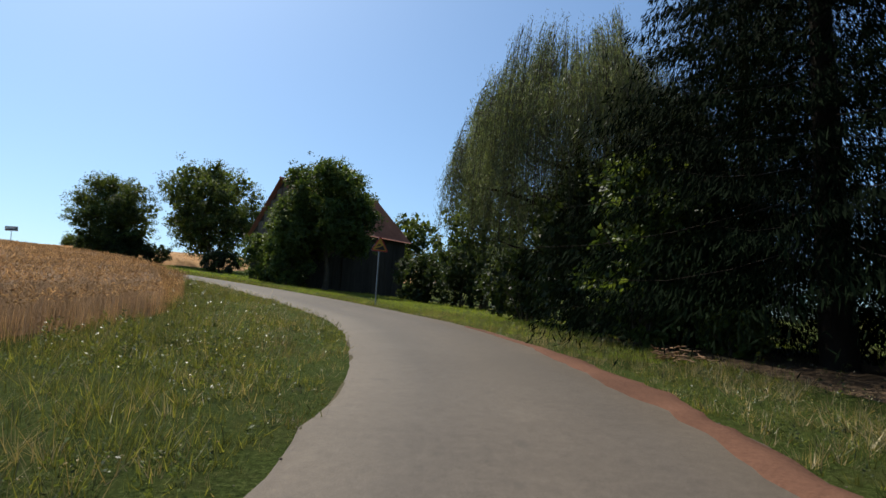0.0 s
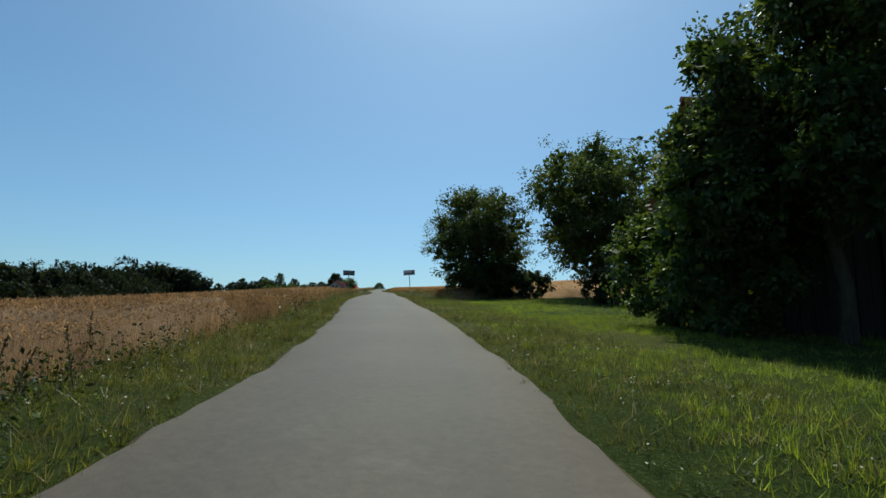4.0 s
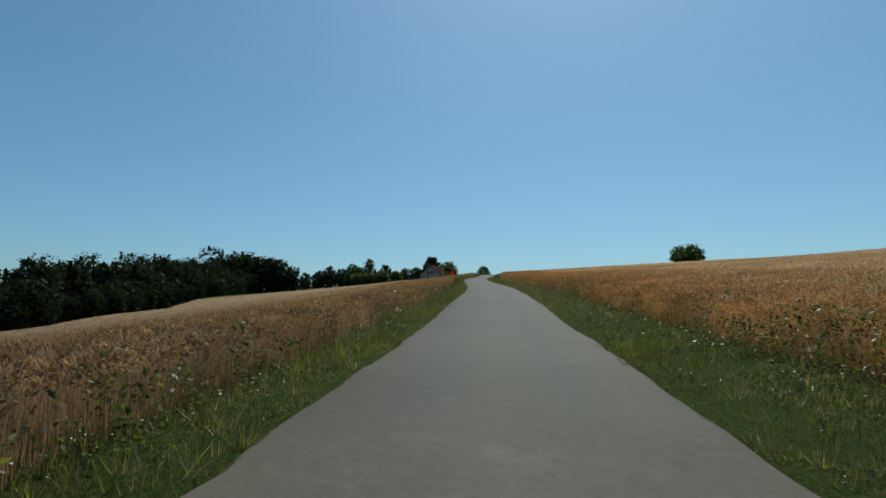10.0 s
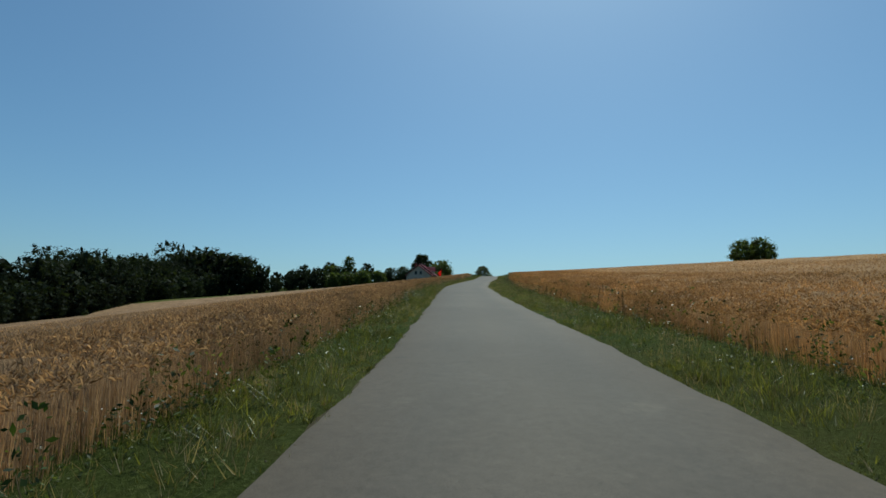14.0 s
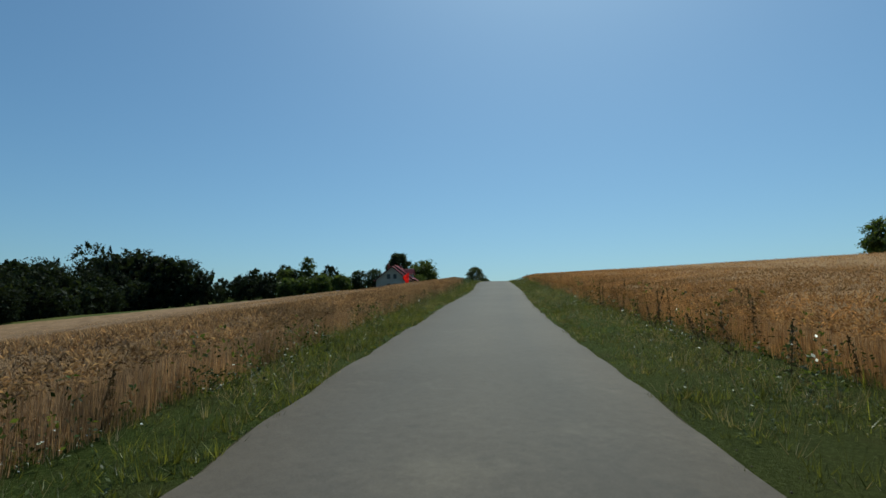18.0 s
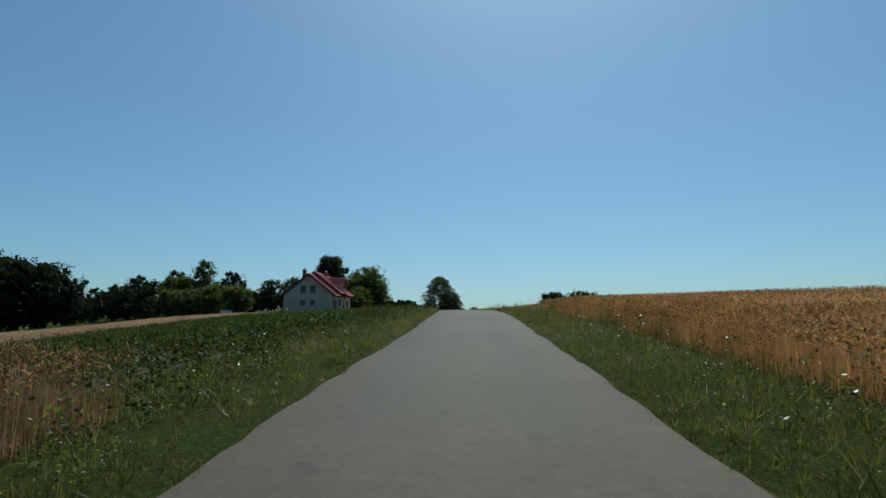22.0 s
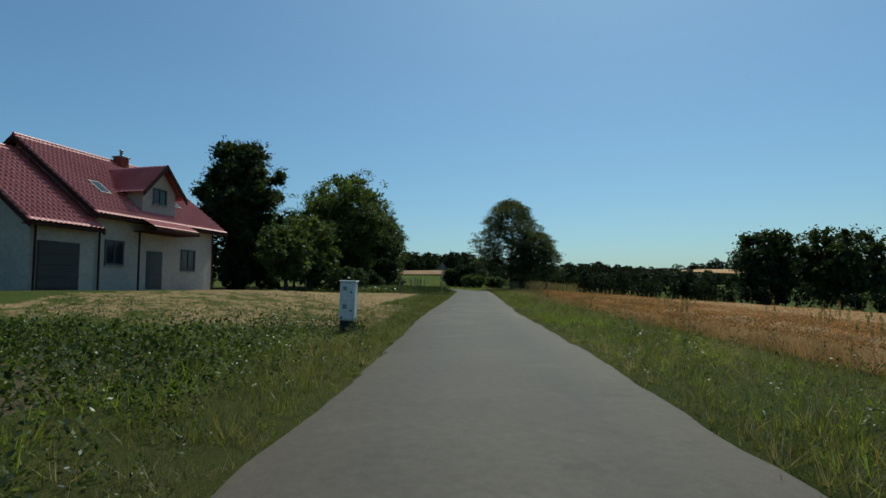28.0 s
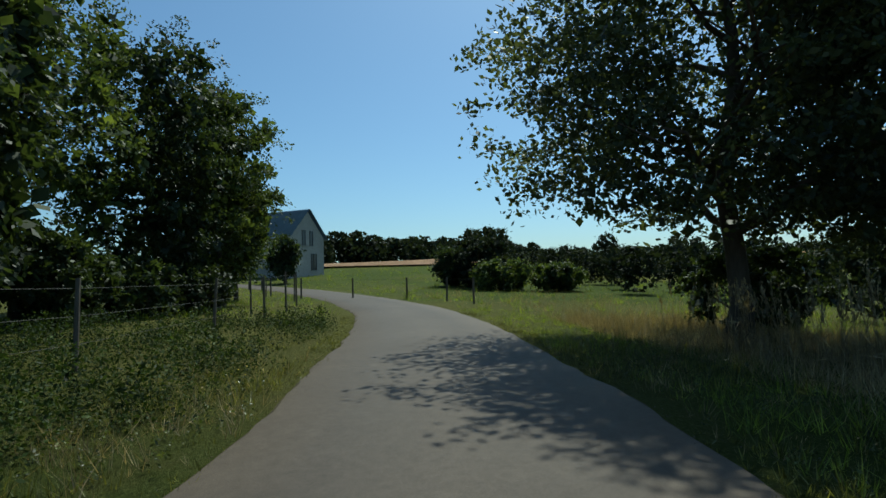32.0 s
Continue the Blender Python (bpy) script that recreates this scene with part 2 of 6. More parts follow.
# the lane wanders a little about its line
DRIFT_AT = [-30, 5, 12, 17, 20, 23, 26, 30, 36, 44, 57, 72, 82, 110, 122, 135, 160, 170, 183, 192, 203, 215, 236, 270, 290, 305, 322, 336, 350, 364, 382, 390, 396, 404, 450]
DRIFT = [0.3, 0.3, -0.05, -0.25, -0.5, -0.75, -0.8, -0.55, -0.15, 0.15, 0.05, 0.15, -0.05, 0.2, 0.25, 0.25, -0.1, -0.25, 0.2, 0.3, 0.1, 0.1, -0.25, -0.2, 0.0, 0.15, 0.1, -0.45, -0.35, -0.25, -0.25, 0.1, 0.8, 1.1, 1.2]
LINE[:, :2] += SIDE * np.convolve(np.pad(np.interp(RUN, DRIFT_AT, DRIFT), 3, "edge"), np.ones(7) / 7, "valid")[:, None]
# how the land falls or rises to both sides, along the road
RISE_AT = [-30, 0, 20, 45, 82, 130, 170, 210, 240, 255, 300, 335, 365, 390, 410, 450]
RISE_RIGHT = [-0.04, -0.03, -0.02, 0.0, 0.065, 0.085, 0.06, 0.065, 0.055, 0.041, -0.03, -0.07, -0.065, -0.06, -0.01, 0.09]
RISE_LEFT = [0.03, 0.03, 0.0, -0.06, -0.125, -0.125, -0.12, -0.115, -0.095, -0.085, -0.03, 0.0, 0.02, 0.03, 0.03, 0.04]
HALF = 1.87


def smooth(x):
    x = np.clip(x, 0, 1)
    return x * x * (3 - 2 * x)


def land(x, y):
    """The ground's height, the distance along the road and the distance to its right, for arrays of places."""
    x, y = np.atleast_1d(np.asarray(x, float)), np.atleast_1d(np.asarray(y, float))
    z, run, off = np.empty_like(x), np.empty_like(x), np.empty_like(x)
    for k in range(0, len(x), 20000):
        p = np.c_[x[k : k + 20000], y[k : k + 20000]]
        d2 = ((p[:, None] - LINE[None, :, :2]) ** 2).sum(-1)
        near = d2.argmin(1)
        w = 1 / (d2 + 0.4) ** 2
        w /= w.sum(1)[:, None]
        base = w @ LINE[:, 2]
        rel = p - LINE[near, :2]
        along = (rel * TANGENT[near]).sum(1)
        side = (rel * SIDE[near]).sum(1)
        far = np.sqrt(d2.min(1))
        o = np.where(side >= 0, far, -far)
        r = RUN[near] + np.clip(along, -1, 1)
        slope = np.where(o >= 0, np.interp(r, RISE_AT, RISE_RIGHT), np.interp(r, RISE_AT, RISE_LEFT))
        out = np.maximum(np.abs(o) - 3.0, 0)
        reach = np.where(o >= 0, 96.0, 420.0)
        lift = slope * reach * np.tanh(out / reach)
        lift -= np.where(o < 0, 0.06 * np.clip(out - 30, 0, 150) * smooth((r - 235) / 60), 0)
        lift -= np.where(o < 0, 0.1 * np.clip(out - 40, 0, 150) * smooth((r - 340) / 60), 0)
        fade = smooth((out - 220) / 500)
        level = np.where(o >= 0, 16.0, 6.0)
        z[k : k + 20000] = (base + lift) * (1 - fade) + level * fade - 0.05
        ring = np.hypot(p[:, 0] + 229, p[:, 1] - 208)
        z[k : k + 20000] += 34 * np.exp(-(((ring - 800) / 230) ** 2)) * smooth((p[:, 1] - 400) / 250) * (0.8 + 0.25 * np.sin(p[:, 0] / 90) + 0.15 * np.sin(p[:, 0] / 37 + 1))
        z[k : k + 20000] += 17 * np.exp(-(((p[:, 0] + 590) / 95) ** 2) - ((p[:, 1] - 830) / 150) ** 2)
        plot = 1 - smooth((np.hypot(p[:, 0] + 265.9, p[:, 1] - 206.4) - 9) / 14)
        z[k : k + 20000] += (27.1 - z[k : k + 20000]) * plot * smooth((np.abs(o) - 3.5) / 5)
        run[k : k + 20000], off[k : k + 20000] = r, o
    return z, run, off


def knots(lo, hi, step, reach):
    """Grid lines: even between lo and hi, then ever wider out to the horizon."""
    mid = np.arange(lo, hi + step, step)
    grow, g = [], step
    total = 0
    while total < reach:
        g *= 1.25
        total += g
        grow.append(total)
    return np.concatenate([lo - np.array(grow[::-1]), mid, mid[-1] + np.array(grow)])


GX, GY = knots(-400, 60, 2.0, 3500), knots(-50, 330, 2.0, 3500)
_gx, _gy = np.meshgrid(GX, GY, indexing="ij")
GZ = land(_gx.ravel(), _gy.ravel())[0].reshape(_gx.shape)


def ground_z(x, y):
    """The height of the ground sheet, read from its grid."""
    x, y = np.asarray(x, float), np.asarray(y, float)
    i = np.clip(np.searchsorted(GX, x) - 1, 0, len(GX) - 2)
    j = np.clip(np.searchsorted(GY, y) - 1, 0, len(GY) - 2)
    u, v = (x - GX[i]) / (GX[i + 1] - GX[i]), (y - GY[j]) / (GY[j + 1] - GY[j])
    return (GZ[i, j] * (1 - u) + GZ[i + 1, j] * u) * (1 - v) + (GZ[i, j + 1] * (1 - u) + GZ[i + 1, j + 1] * u) * v


def beside(run, off):
    """The place at a distance along the road and to its right."""
    run, off = np.asarray(run, float), np.asarray(off, float)
    x = np.interp(run, RUN, LINE[:, 0]) + off * np.interp(run, RUN, SIDE[:, 0])
    y = np.interp(run, RUN, LINE[:, 1]) + off * np.interp(run, RUN, SIDE[:, 1])
    return x, y


# ---- mesh helpers ----
def mesh_of(name, verts, faces, mat, smooth_faces=False):
    """A mesh from arrays; faces all have the same number of corners."""
    verts, faces = np.asarray(verts, np.float32), np.asarray(faces, np.int32)
    me = bpy.data.meshes.new(name)
    me.vertices.add(len(verts))
    me.vertices.foreach_set("co", verts.ravel())
    me.loops.add(faces.size)
    me.loops.foreach_set("vertex_index", faces.ravel())
    me.polygons.add(len(faces))
    me.polygons.foreach_set("loop_start", np.arange(0, faces.size, faces.shape[1], dtype=np.int32))
    me.update(calc_edges=True)
    if smooth_faces:
        me.polygons.foreach_set("use_smooth", np.ones(len(faces), bool))
    me.materials.append(mat)
    return me


def part(name, bm, mat, parent, label=""):
    """Links a bmesh, or a ready mesh, as one mesh object under a thing or under a part."""
    if isinstance(bm, bpy.types.Mesh):
        me = bm
    else:
        me = bpy.data.meshes.new(name)
        bm.to_mesh(me)
        bm.free()
        me.materials.append(mat)
    ob = new(name, me)
    if parent is not None:
        ob.parent = parent
    return tagged(ob, label=label)


def thing(name, m, label, category, group="", kind=""):
    ob = new(name)
    ob.empty_display_size = 0.2
    ob.matrix_basis = m
    return tagged(ob, label, category, group, kind)


def grid_faces(n, m):
    i, j = np.meshgrid(np.arange(n - 1), np.arange(m - 1), indexing="ij")
    a = (i * m + j).ravel()
    return np.stack([a, a + m, a + m + 1, a + 1], 1)


def box(bm, x0, x1, y0, y1, z0, z1, bevel=0.0):
    made = bmesh.ops.create_cube(bm, size=1.0, matrix=Matrix.LocRotScale(((x0 + x1) / 2, (y0 + y1) / 2, (z0 + z1) / 2), None, (x1 - x0, y1 - y0, z1 - z0)))
    if bevel:
        edges = {e for v in made["verts"] for e in v.link_edges}
        bmesh.ops.bevel(bm, geom=list(edges), offset=bevel, segments=1, affect="EDGES")
    return bm


def cyl(bm, p, q, r0, r1, n=10):
    """A tapered round bar from p to q."""
    p, q = Vector(p), Vector(q)
    turn = (q - p).to_track_quat("Z", "Y").to_matrix().to_4x4()
    bmesh.ops.create_cone(bm, cap_ends=True, segments=n, radius1=r0, radius2=r1, depth=(q - p).length, matrix=Matrix.Translation((p + q) / 2) @ turn)
    return bm


# ---- ground and road ----
ground = new("ground", mesh_of("ground", np.stack([_gx.ravel(), _gy.ravel(), GZ.ravel()], 1), grid_faces(len(GX), len(GY)), M_GROUND, True))
tagged(ground, "hilly meadow and farm land rolling to the horizon", "ground", kind="structure")


# ---- the road ----
def strip(name, run0, run1, offs, lifts, mat, step=1.0):
    """A sheet along the road between two distances, over given offsets to the right."""
    runs = np.arange(run0, run1 + step, step)
    offs, lifts = np.array(offs, float), np.array(lifts, float)
    o = np.tile(offs, (len(runs), 1))
    x, y = beside(runs[:, None] + 0 * o, o)
    z = ground_z(x, y) + lifts[None]
    return mesh_of(name, np.stack([x, y, z + 0 * x], -1).reshape(-1, 3), grid_faces(len(runs), len(offs)), mat, True)


def asphalt(tree, sh):
    a, b, c = noise_of(tree, 0.25, 5.0), noise_of(tree, 140.0, 2.0, 0.8), noise_of(tree, 1.6, 6.0, 0.7)
    col = ramp_of(tree, a, ((0.35, (0.07, 0.056, 0.045)), (0.65, (0.104, 0.085, 0.069))))
    col = mixed(tree, 0.5, col, ramp_of(tree, b, ((0.25, (0.022, 0.019, 0.016)), (0.6, (0.094, 0.077, 0.062)), (0.85, (0.25, 0.215, 0.175)))))
    col = mixed(tree, ramp_of(tree, c, ((0.58, (0, 0, 0)), (0.78, (0.3, 0.3, 0.3)))), col, (0.15, 0.126, 0.1))
    # tracks worn by wheels, and the paler crown and rims of the lane
    lane = tree.nodes.new("ShaderNodeAttribute")
    lane.attribute_name = "lane"
    wander = tree.nodes.new("ShaderNodeMath")
    wander.operation = "MULTIPLY_ADD"
    tree.links.new(noise_of(tree, 0.3, 4.0, 0.7), wander.inputs[0])
    wander.inputs[1].default_value = 0.12
    tree.links.new(lane.outputs["Fac"], wander.inputs[2])
    worn = ramp_of(tree, wander.outputs[0], ((0.08, (1.16, 1.12, 1.06)), (0.3, (0.93, 0.93, 0.94)), (0.55, (1.05, 1.04, 1.03)), (0.8, (0.92, 0.92, 0.93)), (1.0, (1.16, 1.12, 1.06))))
    col = mixed(tree, 1.0, col, worn, "MULTIPLY")
    dust = noise_of(tree, 0.55, 6.0, 0.7, (1, 1, 0.3))
    col = mixed(tree, ramp_of(tree, dust, ((0.6, (0, 0, 0)), (0.75, (0.35, 0.35, 0.35)))), col, (0.18, 0.148, 0.11))
    carried = tree.nodes.new("ShaderNodeAttribute")
    carried.attribute_name = "sandy"
    blot = tree.nodes.new("ShaderNodeMath")
    blot.operation = "MULTIPLY"
    tree.links.new(carried.outputs["Fac"], blot.inputs[0])
    tree.links.new(ramp_of(tree, noise_of(tree, 1.5, 5.0, 0.6), ((0.5, (0, 0, 0)), (0.74, (0.8, 0.8, 0.8)))), blot.inputs[1])
    col = mixed(tree, blot.outputs[0], col, (0.24, 0.185, 0.12))
    fine = noise_of(tree, 9.0, 5.0, 0.8)
    col = mixed(tree, 1.0, col, ramp_of(tree, fine, ((0.3, (0.8, 0.8, 0.8)), (0.7, (1.16, 1.16, 1.15)))), "MULTIPLY")
    # small patches of lost grit, darker than the rest
    pits = noise_of(tree, 2.4, 3.0, 0.5)
    col = mixed(tree, ramp_of(tree, pits, ((0.68, (0, 0, 0)), (0.74, (0.5, 0.5, 0.5)))), col, (0.05, 0.043, 0.036))
    tree.links.new(col, sh.inputs["Base Color"])
    sh.inputs["Roughness"].default_value = 0.7
    sh.inputs["Specular IOR Level"].default_value = 0.16
    bumped(tree, sh, b, 0.4, 0.006)


M_ROAD = material("worn_asphalt", asphalt)
M_REDSAND = surface("red_sand", (0.06, 0.03, 0.02), (0.125, 0.062, 0.04), 0.8, 22.0, 0.95, 0.7, distance=0.02)
M_CRUMB = surface("asphalt_crumb", (0.06, 0.048, 0.036), (0.2, 0.165, 0.125), 3.0, 30.0, 0.9, 0.0)
M_GRIT = surface("verge_grit", (0.03, 0.026, 0.014), (0.08, 0.066, 0.036), 1.2, 25.0, 0.95, 0.8, distance=0.02)
# where the asphalt ends, along the road
RIM_AT = [-30, 4, 8, 12, 16, 20, 24, 28, 32, 36, 42, 50, 58, 66, 74, 80, 86, 92, 98, 104, 110, 116, 122, 128, 136, 146, 156, 162, 168, 176, 184, 192, 198, 204, 210, 216, 222, 230, 238, 246, 254, 262, 268, 274, 284, 296, 308, 318, 324, 330, 340, 348, 354, 360, 366, 372, 380, 390, 410, 450]
RIM_LEFT = [-1.74, -1.73, -1.81, -1.81, -1.79, -1.87, -1.82, -1.71, -1.64, -1.67, -1.73, -1.82, -1.92, -1.91, -1.91, -1.87, -1.86, -1.72, -1.67, -1.73, -1.77, -1.69, -1.72, -1.65, -1.69, -1.71, -1.72, -1.71, -1.69, -1.81, -1.81, -1.64, -1.59, -1.56, -1.61, -1.59, -1.64, -1.68, -1.63, -1.49, -1.62, -1.77, -1.76, -1.75, -1.77, -1.77, -1.78, -1.78, -1.72, -1.68, -1.72, -1.75, -1.78, -1.8, -1.84, -1.81, -1.78, -1.78, -1.78, -1.78]
RIM_RIGHT = [1.86, 1.87, 1.89, 1.93, 1.97, 1.89, 1.78, 1.8, 1.75, 1.72, 1.76, 1.76, 1.73, 1.68, 1.63, 1.68, 1.78, 1.84, 1.83, 1.99, 1.96, 1.95, 2.0, 2.09, 2.07, 1.91, 1.78, 1.85, 1.8, 1.71, 1.78, 1.79, 1.86, 1.86, 1.82, 1.84, 1.85, 1.83, 1.83, 1.74, 1.73, 1.74, 1.86, 1.88, 1.85, 1.82, 1.78, 1.74, 1.79, 1.82, 1.79, 1.74, 1.72, 1.7, 1.66, 1.67, 1.71, 1.75, 1.77, 1.78]


def rims(run):
    """The offsets of the asphalt's two ragged rims at distances along the road."""
    run = np.asarray(run, float)
    rag = np.array([[0.07 * noise.noise((r * 0.9, c, 0)) + 0.05 * noise.noise((r * 2.9, c, 4)) for c in (0.5, 7.5)] for r in run.ravel()]).reshape(*run.shape, 2)
    return np.interp(run, RIM_AT, RIM_LEFT) + rag[..., 0], np.interp(run, RIM_AT, RIM_RIGHT) + rag[..., 1]


runs = np.arange(RUN[0], RUN[-1], 0.4)
lo, hi = rims(runs)
u = np.array([-0.04, 0, 0.25, 0.5, 0.75, 1, 1.04])
o = lo[:, None] + (hi - lo)[:, None] * u[None]
rx, ry = beside(runs[:, None] + 0 * o, o)
rz = np.interp(runs, RUN, LINE[:, 2])[:, None] + np.array([-0.1, -0.005, 0.015, 0.025, 0.015, -0.005, -0.1])
road = new("road", mesh_of("road", np.stack([rx, ry, rz], -1).reshape(-1, 3), grid_faces(len(runs), len(u)), M_ROAD, True))
lane_at = road.data.attributes.new("lane", "FLOAT", "POINT")
lane_at.data.foreach_set("value", np.tile(u, len(runs)).astype(np.float32))
sandy = 0.5 * smooth((runs - 329) / 5) * smooth((352 - runs) / 8)
road.data.attributes.new("sandy", "FLOAT", "POINT").data.foreach_set("value", np.repeat(sandy, len(u)).astype(np.float32))
tagged(road, "narrow grey asphalt lane with worn crumbling edges", "road", kind="structure")
runs = np.arange(-28, 400, 0.5)
for sgn, name, rim in ((-1, "shoulder_left", rims(runs)[0]), (1, "shoulder_right", rims(runs)[1])):
    o = rim[:, None] + sgn * np.array([-0.25, 0.03, 0.14])
    x, y = beside(runs[:, None] + 0 * o, o)
    z = np.interp(runs, RUN, LINE[:, 2])[:, None] + np.array([-0.012, -0.03, -0.085])
    ob = new(name, mesh_of(name, np.stack([x, y, z], -1).reshape(-1, 3), grid_faces(len(runs), 3), M_GRIT, True))
    tagged(ob, "gritty bare soil along the edge of the asphalt", "shoulder", kind="structure")
rng = np.random.default_rng(17)
r = rng.uniform(-10, 385, 3600)
side = rng.uniform(0, 1, len(r)) < 0.5
lo, hi = rims(r)
o = np.where(side, lo - rng.normal(0.03, 0.1, len(r)), hi + rng.normal(0.03, 0.1, len(r)))
x, y = beside(r, o)
size = rng.uniform(0.004, 0.013, len(r)) * rng.uniform(0.5, 1.3, len(r))
tips = np.array([(1, 0, 0), (-1, 0, 0), (0, 1, 0), (0, -1, 0), (0, 0, 0.7), (0, 0, -0.7)])
shell = np.array([(0, 2, 4), (2, 1, 4), (1, 3, 4), (3, 0, 4), (2, 0, 5), (1, 2, 5), (3, 1, 5), (0, 3, 5)])
v = np.stack([x, y, np.interp(r, RUN, LINE[:, 2]) - 0.005], 1)[:, None] + tips[None] * size[:, None, None] * rng.uniform(0.6, 1.4, (len(r), 6, 1))
grit = new("edge_gravel", mesh_of("edge_gravel", v.reshape(-1, 3), (np.arange(len(r))[:, None, None] * 6 + shell[None]).reshape(-1, 3), M_CRUMB))
tagged(grit, "loose crumbs of asphalt and pebbles along the road edges", "gravel", kind="stuff")
runs = np.arange(-12, 15, 0.2)
fade = smooth((15 - runs) / 7) * 0.75 + 0.25
inner = [HALF - (0.42 + 0.25 * noise.noise((r * 0.5, 3.1, 0)) + 0.12 * noise.noise((r * 2.3, 1.7, 0))) * f for r, f in zip(runs, fade)]
outer = [HALF + (0.16 + 0.2 * noise.noise((r * 0.8, 9.1, 0)) + 0.12 * noise.noise((r * 2.7, 5.7, 0))) * f for r, f in zip(runs, fade)]
o = np.stack([np.array(inner) * (1 - k) + np.array(outer) * k for k in (0, 0.1, 0.5, 0.85, 1.0)], 1)
x, y = beside(runs[:, None] + 0 * o, o)
z = np.interp(runs, RUN, LINE[:, 2])[:, None] + np.array([-0.02, 0.012, 0.03, 0.0, -0.1]) + 0.01 * np.array([[noise.noise((a * 4, b * 4, 0)) for a, b in zip(p, q)] for p, q in zip(x, y)])
ob = new("sand_edge", mesh_of("sand_edge", np.stack([x, y, z], -1).reshape(-1, 3), grid_faces(len(runs), 5), M_REDSAND, True))
tagged(ob, "band of red sand washed along the road edge", "sand", kind="structure")


# ---- plants ----
def leaves(rng, at, size, along=None, narrow=0.5, up=0.3):
    """Four-cornered leaves at given places; along: the way each one points."""
    n = len(at)
    d = rng.normal(0, 1, (n, 3)) if along is None else along + rng.normal(0, 0.35, (n, 3))
    d /= np.linalg.norm(d, axis=1)[:, None] + 1e-9
    s = np.cross(d, rng.normal(0, 1, (n, 3)) + (0, 0, up))
    s /= np.linalg.norm(s, axis=1)[:, None] + 1e-9
    ln = (size * rng.uniform(0.6, 1.3, n))[:, None]
    v = np.stack([at - d * ln * 0.5, at + s * ln * narrow * 0.5, at + d * ln * 0.5, at - s * ln * narrow * 0.5], 1)
    return v.reshape(-1, 3), np.arange(4 * n).reshape(-1, 4)


def tube(points, radii, sides=7):
    """A tapered round limb along a line of points."""
    pts = np.array(points, float)
    t = np.gradient(pts, axis=0)
    t /= np.linalg.norm(t, axis=1)[:, None]
    a = np.cross(t, (0.31, 0.95, 0.05))
    a /= np.linalg.norm(a, axis=1)[:, None]
    b = np.cross(t, a)
    th = np.linspace(0, 2 * np.pi, sides, endpoint=False)
    r = np.array(radii)[:, None, None]
    v = pts[:, None] + r * (a[:, None] * np.cos(th)[None, :, None] + b[:, None] * np.sin(th)[None, :, None])
    i, j = np.meshgrid(np.arange(len(pts) - 1), np.arange(sides), indexing="ij")
    q = np.stack([i * sides + j, i * sides + (j + 1) % sides, (i + 1) * sides + (j + 1) % sides, (i + 1) * sides + j], -1).reshape(-1, 4)
    return v.reshape(-1, 3), q


def joined(pieces):
    vs, fs, n = [], [], 0
    for v, f in pieces:
        vs.append(v)
        fs.append(f + n)
        n += len(v)
    return np.vstack(vs), np.vstack(fs)


def limbs(rng, height, radius, trunk, fork, count, lean=0.1, reach=0.8):
    """The trunk and the main limbs of a broad-leaved tree, and the tips of the limbs."""
    bend = rng.normal(0, lean, 2)
    z = np.linspace(-0.4, height * 0.82, 9)
    k = np.clip(z / height, 0, 1)
    axis = np.stack([bend[0] * k * height * 0.4 + 0.12 * np.sin(z * 1.3), bend[1] * k * height * 0.4 + 0.1 * np.cos(z * 1.1), z], 1)
    flare = np.where(z < 0.3, 1.5, 1.0)
    stem = tube(axis, trunk * flare * (1 - 0.85 * k), 9)
    boughs = []
    tips = [axis[-1]]
    for n in range(count):
        h = fork + (height * 0.7 - fork) * (n + rng.uniform(0, 1)) / count
        root = np.array([np.interp(h, z, axis[:, m]) for m in range(3)])
        th = n * 2.4 + rng.uniform(-0.4, 0.4)
        span = radius * reach * math.sqrt(max(0.15, 1 - ((h - height * 0.45) / (height * 0.62)) ** 2)) * rng.uniform(0.75, 1.1)
        s = np.linspace(0, 1, 6)
        line = root + np.stack([np.cos(th) * span * s, np.sin(th) * span * s, span * (0.55 * s - 0.25 * s**2)], 1) + rng.normal(0, 0.06 * span, (6, 3)) * s[:, None]
        r0 = trunk * (1 - 0.75 * h / height) * 0.55
        pieces = [tube(line, r0 * (1 - 0.85 * s), 6)]
        tips += [line[-1], line[3]]
        for m in range(2):
            q = line[3 + m] + (rng.normal(0, 1, 3) * (1, 1, 0.4) + (np.cos(th), np.sin(th), 0.5)) * span * 0.3
            pieces.append(tube(np.array([line[2 + m], (line[2 + m] + q) / 2 + rng.normal(0, 0.05, 3), q]), [r0 * 0.4, r0 * 0.25, r0 * 0.06], 5))
            tips.append(q)
        boughs.append(joined(pieces))
    return stem, boughs, np.array(tips)


